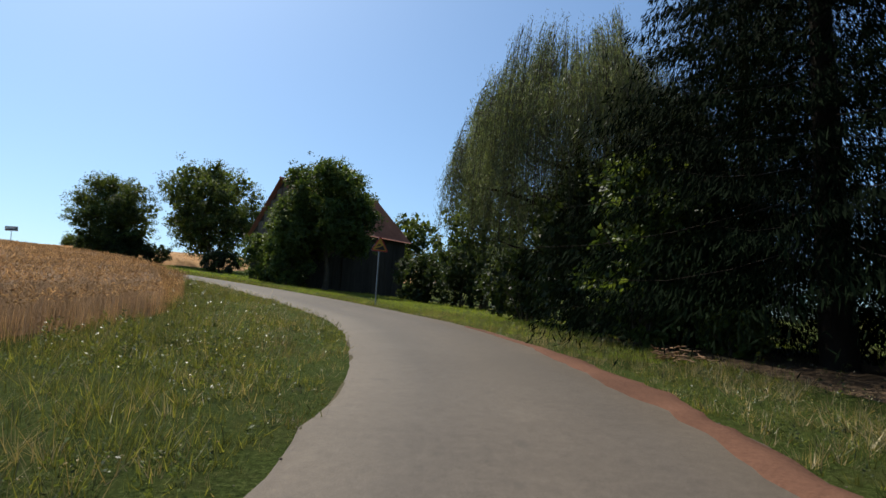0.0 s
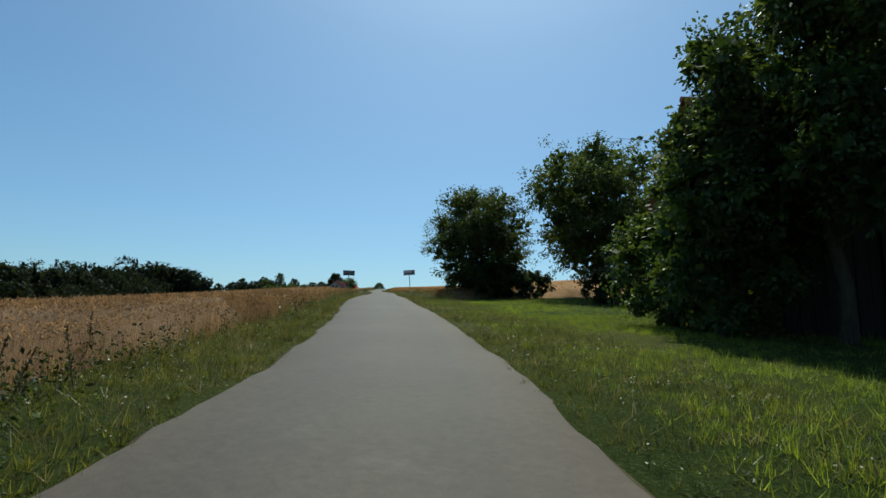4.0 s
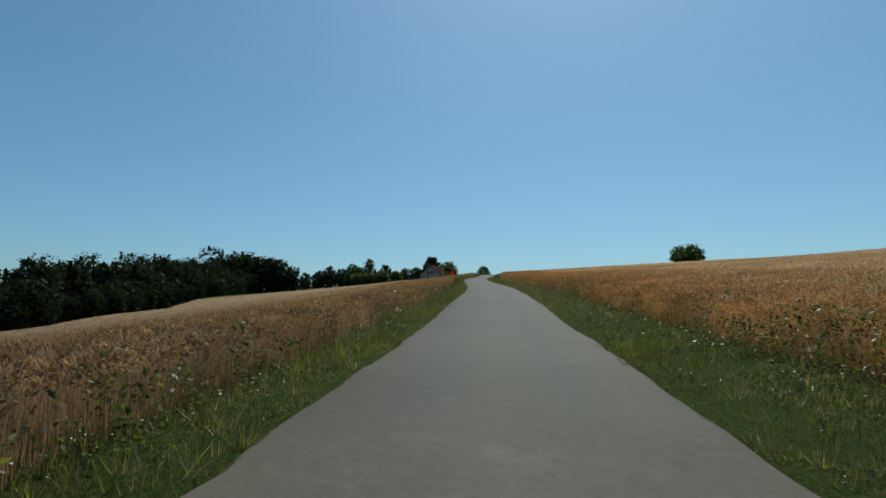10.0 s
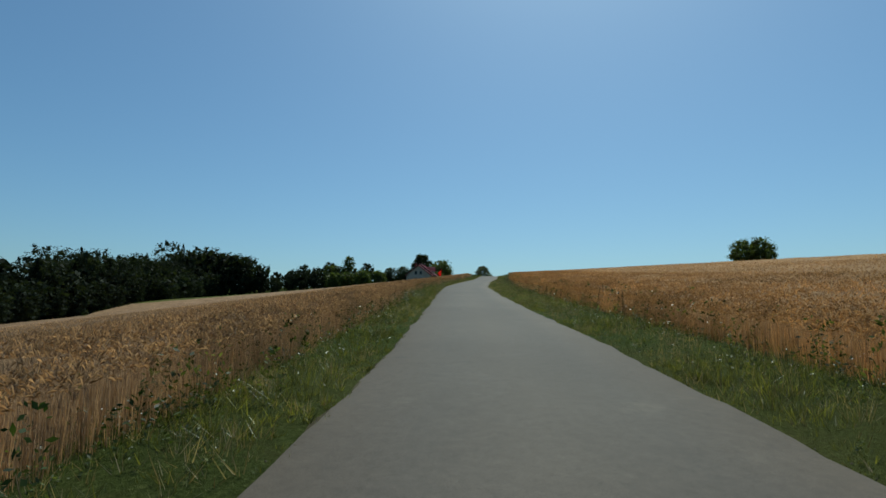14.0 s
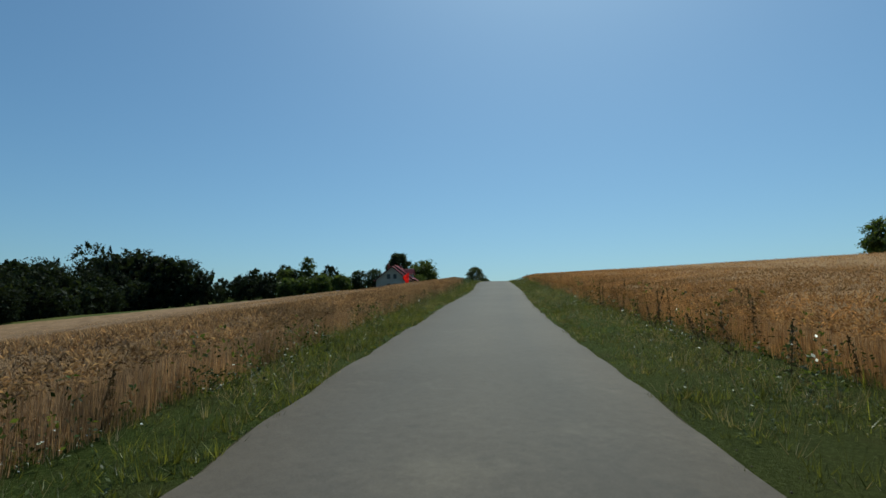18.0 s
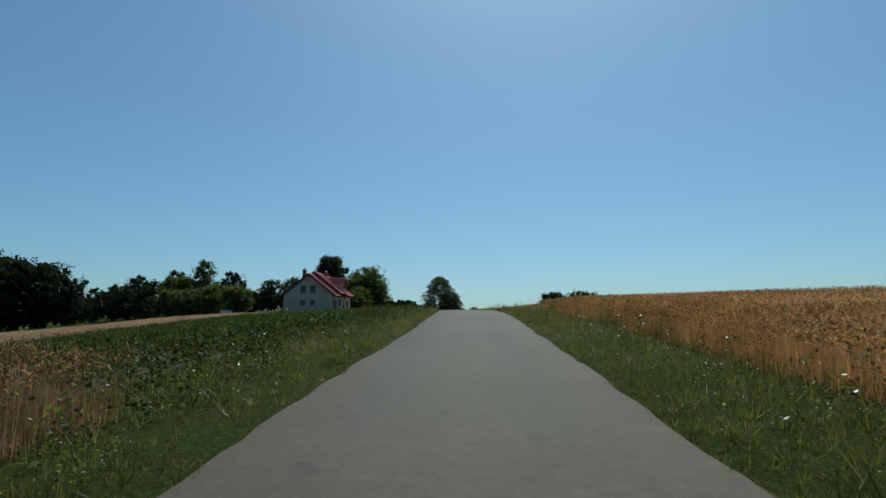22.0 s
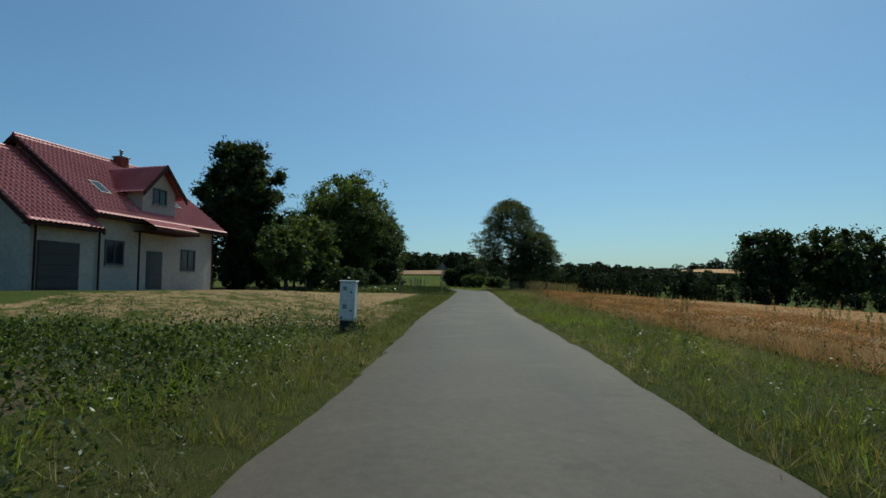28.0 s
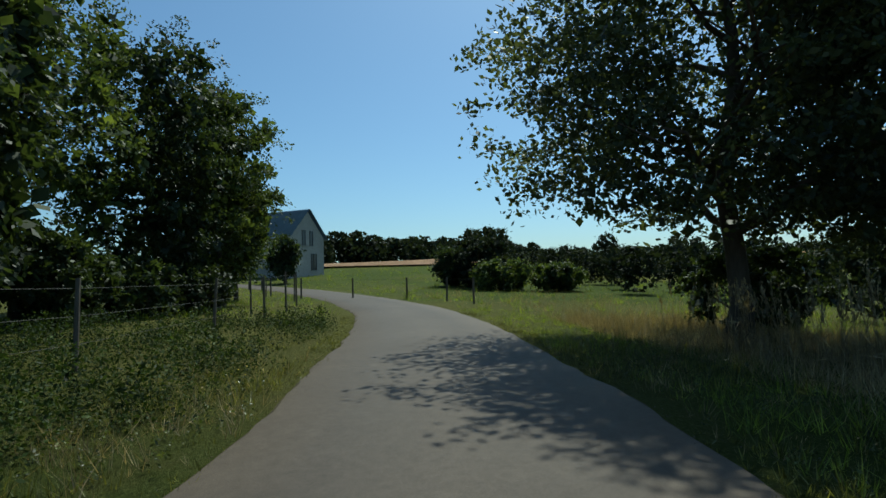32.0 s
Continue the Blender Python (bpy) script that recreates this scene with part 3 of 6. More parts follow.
def crown(rng, tips, height, radius, low, count, size, narrow=0.6, ragged=0.35, shape=1.0, fill=1.0, taper=0.0, clump=14):
    """Leaves gathered in clumps over an uneven dome of lobes and round the limbs' tips; the inside is filled with larger leaves."""
    n_lobe = 34
    far = np.hypot(tips[:, 0], tips[:, 1])
    tips = tips * np.stack([np.minimum(1, 0.84 * radius / (far + 1e-6))] * 2 + [np.ones(len(tips))], 1)
    tips = tips[tips[:, 2] < height - 0.1 * radius]
    th, ph = np.arange(n_lobe) * 2.399 + rng.uniform(-0.5, 0.5, n_lobe), np.linspace(-0.92, 0.98, n_lobe) + rng.normal(0, 0.06, n_lobe)
    mid, half = low + (height - low) * 0.5, (height - low) * 0.5
    ring = np.sqrt(np.clip(1 - ph**2, 0.02, 1)) ** shape * (1 - taper * np.clip(ph + 0.3, 0, 1.3))
    k = rng.uniform(0.54, 0.84, n_lobe)
    lr = rng.uniform(0.2, 0.4, n_lobe) * min(radius, half)
    lobe = np.stack([np.cos(th) * ring * radius * k, np.sin(th) * ring * radius * k, np.clip(mid + ph * half, low + lr * 0.5, height - lr * 0.8)], 1)
    lobe = np.vstack([lobe, tips, [[0, 0, mid - half * 0.3], [0, 0, mid], [0, 0, mid + half * 0.35]]])
    lr = np.concatenate([lr, rng.uniform(0.12, 0.2, len(tips)) * radius, np.array([0.55, 0.6, 0.5]) * min(radius, half)])
    w = lr**2
    n_cl = max(60, count // clump)
    pick = rng.choice(len(lobe), n_cl, p=w / w.sum())
    d = rng.normal(0, 1, (n_cl, 3)) * (1, 1, 0.85)
    d /= np.linalg.norm(d, axis=1)[:, None]
    cl = lobe[pick] + d * (lr[pick] * rng.uniform(0.55, 1.06, n_cl))[:, None]
    stray = rng.uniform(0, 1, n_cl) < 0.12 * ragged / 0.35
    cl[stray] += d[stray] * lr[pick][stray][:, None] * rng.uniform(0.1, 0.6, stray.sum())[:, None]
    ok = (cl[:, 2] > low * 0.7) & (cl[:, 2] < height * 1.02)
    cl, d = cl[ok], d[ok]
    at = np.repeat(cl, clump, 0) + rng.normal(0, max(size * 0.85, radius * 0.03) * (clump / 14) ** 0.4, (len(cl) * clump, 3)) * (1, 1, 0.7)
    outer = leaves(rng, at, size, np.repeat(d, clump, 0) * 0.6 + (0, 0, -0.3), narrow)
    n_in = int(count * fill / 5)
    pick = rng.choice(len(lobe), n_in, p=w / w.sum())
    d = rng.normal(0, 1, (n_in, 3))
    d /= np.linalg.norm(d, axis=1)[:, None]
    inner = leaves(rng, lobe[pick] + d * (lr[pick] * rng.uniform(0.1, 0.75, n_in))[:, None], size * 2.4, d, 0.8)
    return joined([outer, inner])


def tiered_crown(rng, height, radius, low, count, size, tiers):
    """The crown of an open-grown oak: flat sprays of leaves, tier over tier, wide below and drawn in to a ragged top."""
    h = np.linspace(0, 1, tiers) ** 0.92
    wide = np.interp(h, [0, 0.18, 0.45, 0.7, 0.88, 1.0], [0.88, 1.0, 0.95, 0.78, 0.52, 0.16])
    th = np.arange(tiers) * 2.399 + rng.normal(0, 0.3, tiers)
    reach = radius * wide * rng.uniform(0.68, 1.1, tiers)
    per = count // (tiers * 26)
    out, inner = [], []
    for k in range(tiers):
        s = rng.uniform(0.3, 1, per) ** 0.7
        droop = 0.5 * np.sin(s * 2.2) - 0.25 * s**2
        across = rng.normal(0, 0.2, per) * radius * (0.35 + 0.4 * wide[k])
        p = np.stack([np.cos(th[k]) * reach[k] * s - np.sin(th[k]) * across, np.sin(th[k]) * reach[k] * s + np.cos(th[k]) * across, low + (height - low) * 0.97 * h[k] + droop + rng.normal(0, 0.16, per)], 1)
        p[:, 2] = np.minimum(p[:, 2], height)
        at = np.repeat(p, 26, 0) + rng.normal(0, 1, (per * 26, 3)) * (0.22, 0.22, 0.12)
        out.append(leaves(rng, at, size, rng.normal(0, 0.6, at.shape) + (np.cos(th[k]) * 0.5, np.sin(th[k]) * 0.5, 0.1), 0.6))
        q = np.stack([np.cos(th[k]) * reach[k] * s * 0.62, np.sin(th[k]) * reach[k] * s * 0.62, p[:, 2]], 1)
        inner.append(leaves(rng, np.repeat(q, 2, 0) + rng.normal(0, 0.3, (per * 2, 3)), size * 1.7, None, 0.7))
    return joined(out + inner)


def broad_tree(name, x, y, height, radius, label, seed, leaf=0.16, count=12000, low=None, trunk=None, mat=None, fork=None, group="", n_limbs=9, narrow=0.55, z=None, shape=1.0, ragged=0.35, fill=1.0, split=True, taper=0.0, clump=14, tiers=0):
    rng = np.random.default_rng(seed)
    low, trunk, fork = low or height * 0.2, trunk or height * 0.028, fork or height * 0.22
    stem, boughs, tips = limbs(rng, height * 0.92, radius, trunk, fork, n_limbs)
    t = thing(name, pose(x, y, float(ground_z(x, y)) if z is None else z), label, "tree", group)
    if split:
        part("trunk", mesh_of("trunk", *stem, M_BARK, True), None, t)
        for b in boughs:
            part("limb", mesh_of("limb", *b, M_BARK, True), None, t)
    else:
        part("trunk", mesh_of("trunk", *joined([stem, *boughs]), M_BARK, True), None, t)
    mass = tiered_crown(rng, height, radius, low, count, leaf, tiers) if tiers else crown(rng, tips, height, radius, low, count, leaf, narrow, ragged, shape, fill, taper, clump)
    part("crown", mesh_of("crown", *mass, mat or M_LEAF), None, t)
    return t


def bush(name, x, y, height, radius, label, seed, leaf=0.12, count=5000, mat=None, group="", category="bush"):
    rng = np.random.default_rng(seed)
    t = thing(name, pose(x, y, float(ground_z(x, y))), label, category, group)
    pieces, tips = [], []
    for n in range(7):
        th, sp = n * 0.9 + rng.uniform(0, 0.5), radius * rng.uniform(0.3, 0.75)
        q = np.array([np.cos(th) * sp, np.sin(th) * sp, height * rng.uniform(0.5, 0.85)])
        pieces.append(tube(np.array([[0.1 * np.cos(th), 0.1 * np.sin(th), -0.2], q * (0.4, 0.4, 0.5), q]), [0.05, 0.035, 0.012], 5))
        tips.append(q)
    for p in pieces:
        part("stem", mesh_of("stem", *p, M_BARK, True), None, t)
    part("foliage", mesh_of("foliage", *crown(rng, np.array(tips), height, radius, 0.05, count, leaf, ragged=0.5), mat or M_LEAF), None, t)
    return t


def spruce(name, x, y, height, radius, label, seed, count=9000, low=1.5, group="", z=None, size=0.35):
    """A conifer: whorls of drooping boughs, set with needle sprays."""
    rng = np.random.default_rng(seed)
    t = thing(name, pose(x, y, float(ground_z(x, y)) if z is None else z), label, "tree", group)
    zz = np.linspace(-0.4, height, 8)
    pieces = [tube(np.stack([0 * zz, 0 * zz, zz], 1), height * 0.02 * (1.02 - np.clip(zz / height, 0, 1)), 8)]
    at, way = [], []
    n_b = int(height * 9)
    for n in range(n_b):
        h = low + (height - low) * (n / n_b) ** 1.1
        th = n * 2.399 + rng.uniform(-0.3, 0.3)
        span = radius * (1 - (h - low) / (height - low)) ** 0.8 * rng.uniform(0.75, 1.1) + 0.15
        s = np.linspace(0, 1, 5)
        line = np.stack([np.cos(th) * span * s, np.sin(th) * span * s, h - span * (0.35 * s - 0.12 * s**3)], 1)
        pieces.append(tube(line, 0.013 * (1 - 0.8 * s) * (0.5 + span / radius), 4))
        m = max(6, int(count / n_b * span / radius * 2.6))
        k = rng.uniform(0.12, 1.0, m)
        p = np.stack([np.interp(k, s, line[:, c]) for c in range(3)], 1)
        side = rng.normal(0, 0.16 * span + 0.05, m)
        p += np.stack([-np.sin(th) * side, np.cos(th) * side, -np.abs(side) * 0.4 - rng.uniform(0, 0.25, m)], 1)
        at.append(p)
        way.append(np.stack([np.cos(th) * 0.5 + 0 * k, np.sin(th) * 0.5 + 0 * k, -0.9 + 0 * k], 1))
    part("trunk", mesh_of("trunk", *joined(pieces), M_SHADEBARK, True), None, t)
    part("crown", mesh_of("crown", *leaves(rng, np.vstack(at), size, np.vstack(way), 0.16 if size < 0.5 else 0.3), M_SHADENEEDLE), None, t)
    return t


def willow(name, x, y, height, radius, label, seed, strands=900, per=46):
    """A weeping tree: long hanging strands set with narrow leaves."""
    rng = np.random.default_rng(seed)
    t = thing(name, pose(x, y, float(ground_z(x, y))), label, "tree")
    stem, boughs, tips = limbs(rng, height * 0.9, radius * 0.9, 0.32, 1.8, 12, reach=0.85)
    th, k = rng.uniform(0, 2 * np.pi, strands), np.sqrt(rng.uniform(0.02, 1, strands))
    lump = 1 + 0.18 * np.sin(3 * th + 1) + 0.12 * np.sin(7 * th)
    r = radius * k * lump
    top = height * (1 - 0.36 * k**2.4) * (1 + 0.05 * np.sin(5 * th + 3 * k) + 0.05 * np.sin(11 * th + 17 * k)) * rng.uniform(0.86, 1.03, strands)
    ln = np.minimum(top - 0.3, rng.uniform(1.6, 6.4, strands) * (0.55 + 0.6 * k)) * np.where(k > 0.8, 0.5, 1.1)
    pieces = []
    s = np.linspace(0, 1, per)
    root = np.stack([np.cos(th) * r, np.sin(th) * r, top], 1)
    at = root[:, None] + np.stack([0 * s, 0 * s, -s], -1)[None] * ln[:, None, None]
    at += (np.stack([np.cos(th), np.sin(th)], 1)[:, None] * (0.5 * np.sqrt(s))[None, :, None] * np.array([1, 1])).dot(np.array([[1, 0, 0], [0, 1, 0]]))
    at += rng.normal(0, 0.06, at.shape) + np.sin(s * 5 + 1)[None, :, None] * rng.normal(0, 0.12, (strands, 1, 3))
    for n in range(0, strands, 3):
        line = np.stack([np.cos(th[n]) * (r[n] + 0.5 * np.sqrt(s[::9])), np.sin(th[n]) * (r[n] + 0.5 * np.sqrt(s[::9])), top[n] - s[::9] * ln[n]], 1)
        pieces.append(tube(line, 0.012 * (1 - 0.6 * s[::9]), 3))
    at = at.reshape(-1, 3)
    part("trunk", mesh_of("trunk", *stem, M_SHADEBARK, True), None, t)
    for b in boughs:
        part("limb", mesh_of("limb", *b, M_SHADEBARK, True), None, t)
    part("brushwood", mesh_of("brushwood", *joined(pieces), M_BARK), None, t)
    part("crown", mesh_of("crown", *leaves(rng, at, 0.115, np.tile((0, 0, -0.9), (len(at), 1)), 0.17), M_WILLOW), None, t)
    return t


# ---- fields and verges ----
def spread(rng, run0, run1, off0, off1, per_m2):
    """Random places between two distances along the road and two offsets."""
    n = int(abs((run1 - run0) * (off1 - off0)) * per_m2)
    run, off = rng.uniform(run0, run1, n), rng.uniform(min(off0, off1), max(off0, off1), n)
    near = np.clip((HALF + 1.2 - np.abs(off)) / 1.2, 0, 1) * (np.abs(off) > 1)
    off = off + near * np.where(off < 0, np.interp(run, RIM_AT, RIM_LEFT) + HALF, np.interp(run, RIM_AT, RIM_RIGHT) - HALF)
    x, y = beside(run, off)
    return x, y, run, off


def sward(name, label, spans, mat, seed, category="grass"):
    """Grass over several stretches: (run0, run1, off0, off1, per square metre, height, width). It grows in tufts, bent every way, with worn gaps."""
    rng = np.random.default_rng(seed)
    vs, fs, n = [], [], 0
    for run0, run1, off0, off1, per, height, width in spans:
        x, y, run, off = spread(rng, run0, run1, off0, off1, per / 12)
        fan, tall = rng.uniform(0, 2 * np.pi, len(x) * 12), np.repeat(rng.uniform(0.45, 1.45, len(x)), 12)
        x, y, run, off = (np.repeat(v, 12) for v in (x, y, run, off))
        out = np.abs(rng.normal(0, 0.25, len(x))) * height * 1.2 * np.clip((np.abs(off) - HALF + 0.3) * 2, 0.1, 1)
        x, y = x + np.cos(fan) * out, y + np.sin(fan) * out
        patch = np.array([noise.noise((a * 0.35, b * 0.35, seed)) + 0.7 * noise.noise((a * 1.6, b * 1.6, seed + 3.0)) for a, b in zip(x, y)])
        keep = patch > rng.uniform(-0.8, 0.15, len(x))
        x, y, patch, fan, tall = x[keep], y[keep], patch[keep], fan[keep], tall[keep]
        m = len(x)
        z = np.maximum(ground_z(x, y), np.where(np.abs(off[keep]) < HALF + 0.35, np.interp(run[keep], RUN, LINE[:, 2]) - 0.05, -99)) - 0.02
        th, b = rng.uniform(0, 2 * np.pi, m), fan + rng.normal(0, 0.5, m)
        h, w = height * tall * rng.uniform(0.4, 1.15, m) * np.clip(0.75 + 0.7 * patch, 0.4, 1.5), 0.8 * width * rng.uniform(0.5, 1.3, m)
        ln = h * rng.uniform(0.15, 1.05, m) ** 1.2
        base = np.stack([x, y, z], 1)
        side = np.stack([np.cos(th) * w, np.sin(th) * w, 0 * w], 1)
        tip = base + np.stack([np.cos(b) * ln, np.sin(b) * ln, np.sqrt(np.maximum(h**2 - 0.6 * ln**2, 0.1 * h**2))], 1)
        v = np.stack([base - side, base + side, tip], 1).reshape(-1, 3)
        a = np.arange(m)[:, None] * 3 + n
        vs.append(v)
        fs.append(a + [0, 1, 2])
        n += len(v)
    ob = new(name, mesh_of(name, np.vstack(vs), np.vstack(fs), mat))
    return tagged(ob, label, category, kind="stuff")


def corn(name, label, run0, run1, edge, off1, height, seed, bands, ears=None, top=None):
    """A ripe corn field: a rough canopy under which the eye does not reach, and stalks with bent ears. edge: its near rim, as (run, offset) pairs."""
    rng = np.random.default_rng(seed)
    rim = lambda r: np.interp(r, [p[0] for p in edge], [p[1] for p in edge])
    off0 = edge[-1][1]
    sgn = 1 if off1 > off0 else -1
    wide = abs(off1 - off0)
    d = np.concatenate([[0, 0.1, 0.3, 0.6, 1.0, 1.6, 2.5], 2.5 + np.cumsum(np.linspace(1.1, 6.0, 60))])
    d = d[d < wide]
    runs = np.arange(run0, run1, 0.8)
    r, o = np.meshgrid(runs, sgn * d, indexing="ij")
    o = o + rim(runs)[:, None] + np.convolve(rng.normal(0, 0.2, len(runs) + 6), np.ones(5) / 5, "same")[3:-3][:, None] * np.exp(-d / 3)[None]
    x, y = beside(r, o)
    ends = np.clip(np.minimum(runs - run0, runs[-1] - runs) / 2.0, 0.05, 1)[:, None]
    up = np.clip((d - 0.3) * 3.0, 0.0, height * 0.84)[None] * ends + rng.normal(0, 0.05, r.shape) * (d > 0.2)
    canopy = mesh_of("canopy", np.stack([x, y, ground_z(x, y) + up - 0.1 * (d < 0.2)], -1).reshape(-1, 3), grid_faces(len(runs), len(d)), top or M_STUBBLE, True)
    field = thing(name, Matrix.Identity(4), label, "field", kind="stuff")
    part("canopy", canopy, None, field)
    vs, fs, n = [], [], 0
    for a, b, per, size in bands:
        x, y, run, off = spread(rng, run0, run1, sgn * a, sgn * min(b, wide), per)
        x, y = beside(run, off + rim(run))
        m = len(x)
        z = ground_z(x, y)
        h = height * rng.uniform(0.84, 1.1, m) * np.clip(0.78 + 0.3 * np.abs(off), 0, 1)
        th, b2 = rng.uniform(0, 2 * np.pi, m), rng.uniform(0, 2 * np.pi, m)
        w = 0.002 * size * rng.uniform(0.7, 1.3, m)
        side = np.stack([np.cos(th) * w, np.sin(th) * w, 0 * w], 1)
        root = np.stack([x, y, z + (0 if a < 2 else height * 0.6)], 1)
        lean = np.stack([np.cos(b2), np.sin(b2), 0 * b2], 1)
        neck = np.stack([x, y, z + h * 0.9], 1) + lean * 0.05
        tip = neck + lean * (0.07 * size**0.5 * rng.uniform(0.3, 1.1, m))[:, None] + np.stack([0 * h, 0 * h, h * rng.uniform(-0.05, 0.14, m)], 1)
        ear = side * 2.4
        belly = (neck + tip) / 2 + (0, 0, 0.02)
        v = [neck, belly + ear, tip, belly - ear] + ([root - side * 1.4, root + side * 1.4, neck] if a < 3 else [])
        q = np.arange(m)[:, None] * len(v) + n
        fs.append(np.vstack([q + [0, 1, 2], q + [0, 2, 3]] + ([q + [4, 5, 6]] if a < 3 else [])))
        v = np.stack(v, 1).reshape(-1, 3)
        vs.append(v)
        n += len(v)
    part("stalks", mesh_of("stalks", np.vstack(vs), np.vstack(fs), ears or M_WHEAT), None, field)
    return field


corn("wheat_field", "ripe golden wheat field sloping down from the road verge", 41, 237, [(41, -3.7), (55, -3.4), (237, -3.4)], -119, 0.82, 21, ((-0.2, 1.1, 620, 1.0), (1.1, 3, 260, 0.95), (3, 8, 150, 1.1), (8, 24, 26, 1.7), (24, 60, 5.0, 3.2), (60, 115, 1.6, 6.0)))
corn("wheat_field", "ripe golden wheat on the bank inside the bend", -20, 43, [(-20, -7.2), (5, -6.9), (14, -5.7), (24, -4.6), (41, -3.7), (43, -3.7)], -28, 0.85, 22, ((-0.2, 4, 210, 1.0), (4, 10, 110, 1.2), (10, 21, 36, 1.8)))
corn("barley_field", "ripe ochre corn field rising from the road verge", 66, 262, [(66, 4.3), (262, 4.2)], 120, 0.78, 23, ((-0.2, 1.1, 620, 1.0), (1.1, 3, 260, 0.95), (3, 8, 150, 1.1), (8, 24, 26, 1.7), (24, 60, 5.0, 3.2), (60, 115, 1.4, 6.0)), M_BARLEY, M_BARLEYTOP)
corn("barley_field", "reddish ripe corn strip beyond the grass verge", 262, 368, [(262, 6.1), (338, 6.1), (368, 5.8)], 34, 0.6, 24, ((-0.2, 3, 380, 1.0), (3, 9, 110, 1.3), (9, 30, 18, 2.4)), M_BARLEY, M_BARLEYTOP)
corn("wheat_field", "strip of ripe wheat beyond the potato rows", 238, 322, [(238, -27), (322, -27)], -125, 0.7, 25, ((0, 4, 30, 1.8), (4, 20, 8, 2.6)))
sward("verge_grass", "green roadside grass mixed with weeds", [(-12, 395, -HALF + 0.06, -HALF - 0.5, 680, 0.11, 0.007), (14, 395, HALF - 0.06, HALF + 0.5, 680, 0.11, 0.007), (-12, 14, HALF + 0.15, HALF + 0.8, 200, 0.13, 0.006), (-12, 385, -2.2, -3.7, 420, 0.26, 0.006), (-12, 42, -3.4, -7.0, 260, 0.34, 0.005), (236, 336, -3.5, -4.9, 260, 0.28, 0.006), (363, 395, -2.6, -4, 150, 0.25, 0.007), (262, 345, 5.0, 7.2, 170, 0.28, 0.007), (14, 385, 2.2, 4.9, 330, 0.24, 0.006), (-12, 14, 2.4, 5.4, 330, 0.18, 0.006), (-12, 14, 5.0, 9.0, 30, 0.22, 0.006)], M_GRASS, 31)
sward("verge_grass", "dry seeding grass stems on the verge", [(41, 225, -2.6, -3.8, 26, 0.5, 0.003), (60, 380, 2.8, 4.6, 26, 0.5, 0.003), (265, 380, 4.0, 7.0, 22, 0.8, 0.004), (-12, 24, -2.6, -6.8, 40, 0.5, 0.004), (20, 44, -2.8, -5.4, 60, 0.6, 0.004), (345, 366, 4.6, 6.4, 160, 0.5, 0.005), (362, 392, 3.9, 10.5, 460, 0.5, 0.006), (366, 385, 5.5, 10, 120, 0.75, 0.005), (18, 60, 3.2, 12, 8, 0.3, 0.003), (66, 340, 4.2, 6.0, 30, 0.5, 0.003), (378, 412, 3.6, 16, 14, 0.6, 0.006), (-12, 385, -2.0, -3.7, 110, 0.26, 0.005), (-12, 385, 2.0, 5.0, 110, 0.24, 0.005), (-12, 16, 3, 8, 25, 0.25, 0.005)], M_DRYGRASS, 32)
sward("meadow_grass", "lush green meadow grass beside the lane", [(10, 64, 2.6, 9, 430, 0.17, 0.006), (10, 64, 9, 18, 210, 0.18, 0.008), (300, 328, -3.4, -11, 90, 0.4, 0.007), (372, 395, 10, 16, 60, 0.5, 0.008), (298, 372, 2.3, 5.2, 170, 0.26, 0.006), (372, 396, 2.2, 3.9, 200, 0.24, 0.006), (392, 455, 2.4, 40, 9, 0.4, 0.02), (395, 455, -2.4, -10, 20, 0.4, 0.014)], M_MEADOW, 33)


def weeds(name, label, spans, mat, seed):
    """Leafy weeds, each a low dome of leaves round a few stems: (run0, run1, off0, off1, per square metre, height)."""
    rng = np.random.default_rng(seed)
    out = []
    for run0, run1, off0, off1, per, height in spans:
        x, y, run, off = spread(rng, run0, run1, off0, off1, per)
        keep = np.array([noise.noise((a * 0.5, b * 0.5, seed)) for a, b in zip(x, y)]) > rng.uniform(-0.5, 0.25, len(x))
        x, y = x[keep], y[keep]
        n = 26
        grow = np.repeat(height * rng.uniform(0.5, 1.25, len(x)), n)[:, None]
        at = np.repeat(np.stack([x, y, ground_z(x, y)], 1), n, 0)
        k = rng.uniform(0.05, 1, (len(at), 1))
        d = rng.normal(0, 1, at.shape) * (1, 1, 0)
        d *= (0.5 * (1.15 - k)) / (np.linalg.norm(d, axis=1)[:, None] + 1e-6)
        out.append(leaves(rng, at + d * grow * 0.75 + (0, 0, 1) * k * grow, 0.085 * grow[:, 0] + 0.018, d * 2 + (0, 0, 0.25), 0.45))
    v, f = joined(out)
    return tagged(new(name, mesh_of(name, v, f, mat)), label, "weeds", kind="stuff")


weeds("verge_weeds", "broad-leaved weeds growing in the verge", [(-12, 385, -2.1, -3.5, 11, 0.18), (-12, 385, 2.1, 4.4, 10, 0.18), (60, 262, 3.0, 4.4, 5, 0.46), (60, 262, 4.0, 5.1, 5, 0.72), (66, 92, 3.2, 4.8, 6, 0.7), (42, 240, -2.5, -3.6, 6, 0.46), (42, 120, -3.0, -4.1, 4, 0.68), (120, 240, -3.1, -4.0, 2.5, 0.6), (240, 330, -2.6, -4.6, 5, 0.4), (262, 345, 3, 6.5, 4, 0.4), (-12, 42, -2.8, -6.6, 7, 0.34), (38, 60, -2.6, -3.8, 5, 0.24), (300, 328, -3, -12, 6, 0.4), (-10, 16, 3.2, 8, 2.5, 0.3)], M_WEED, 34)


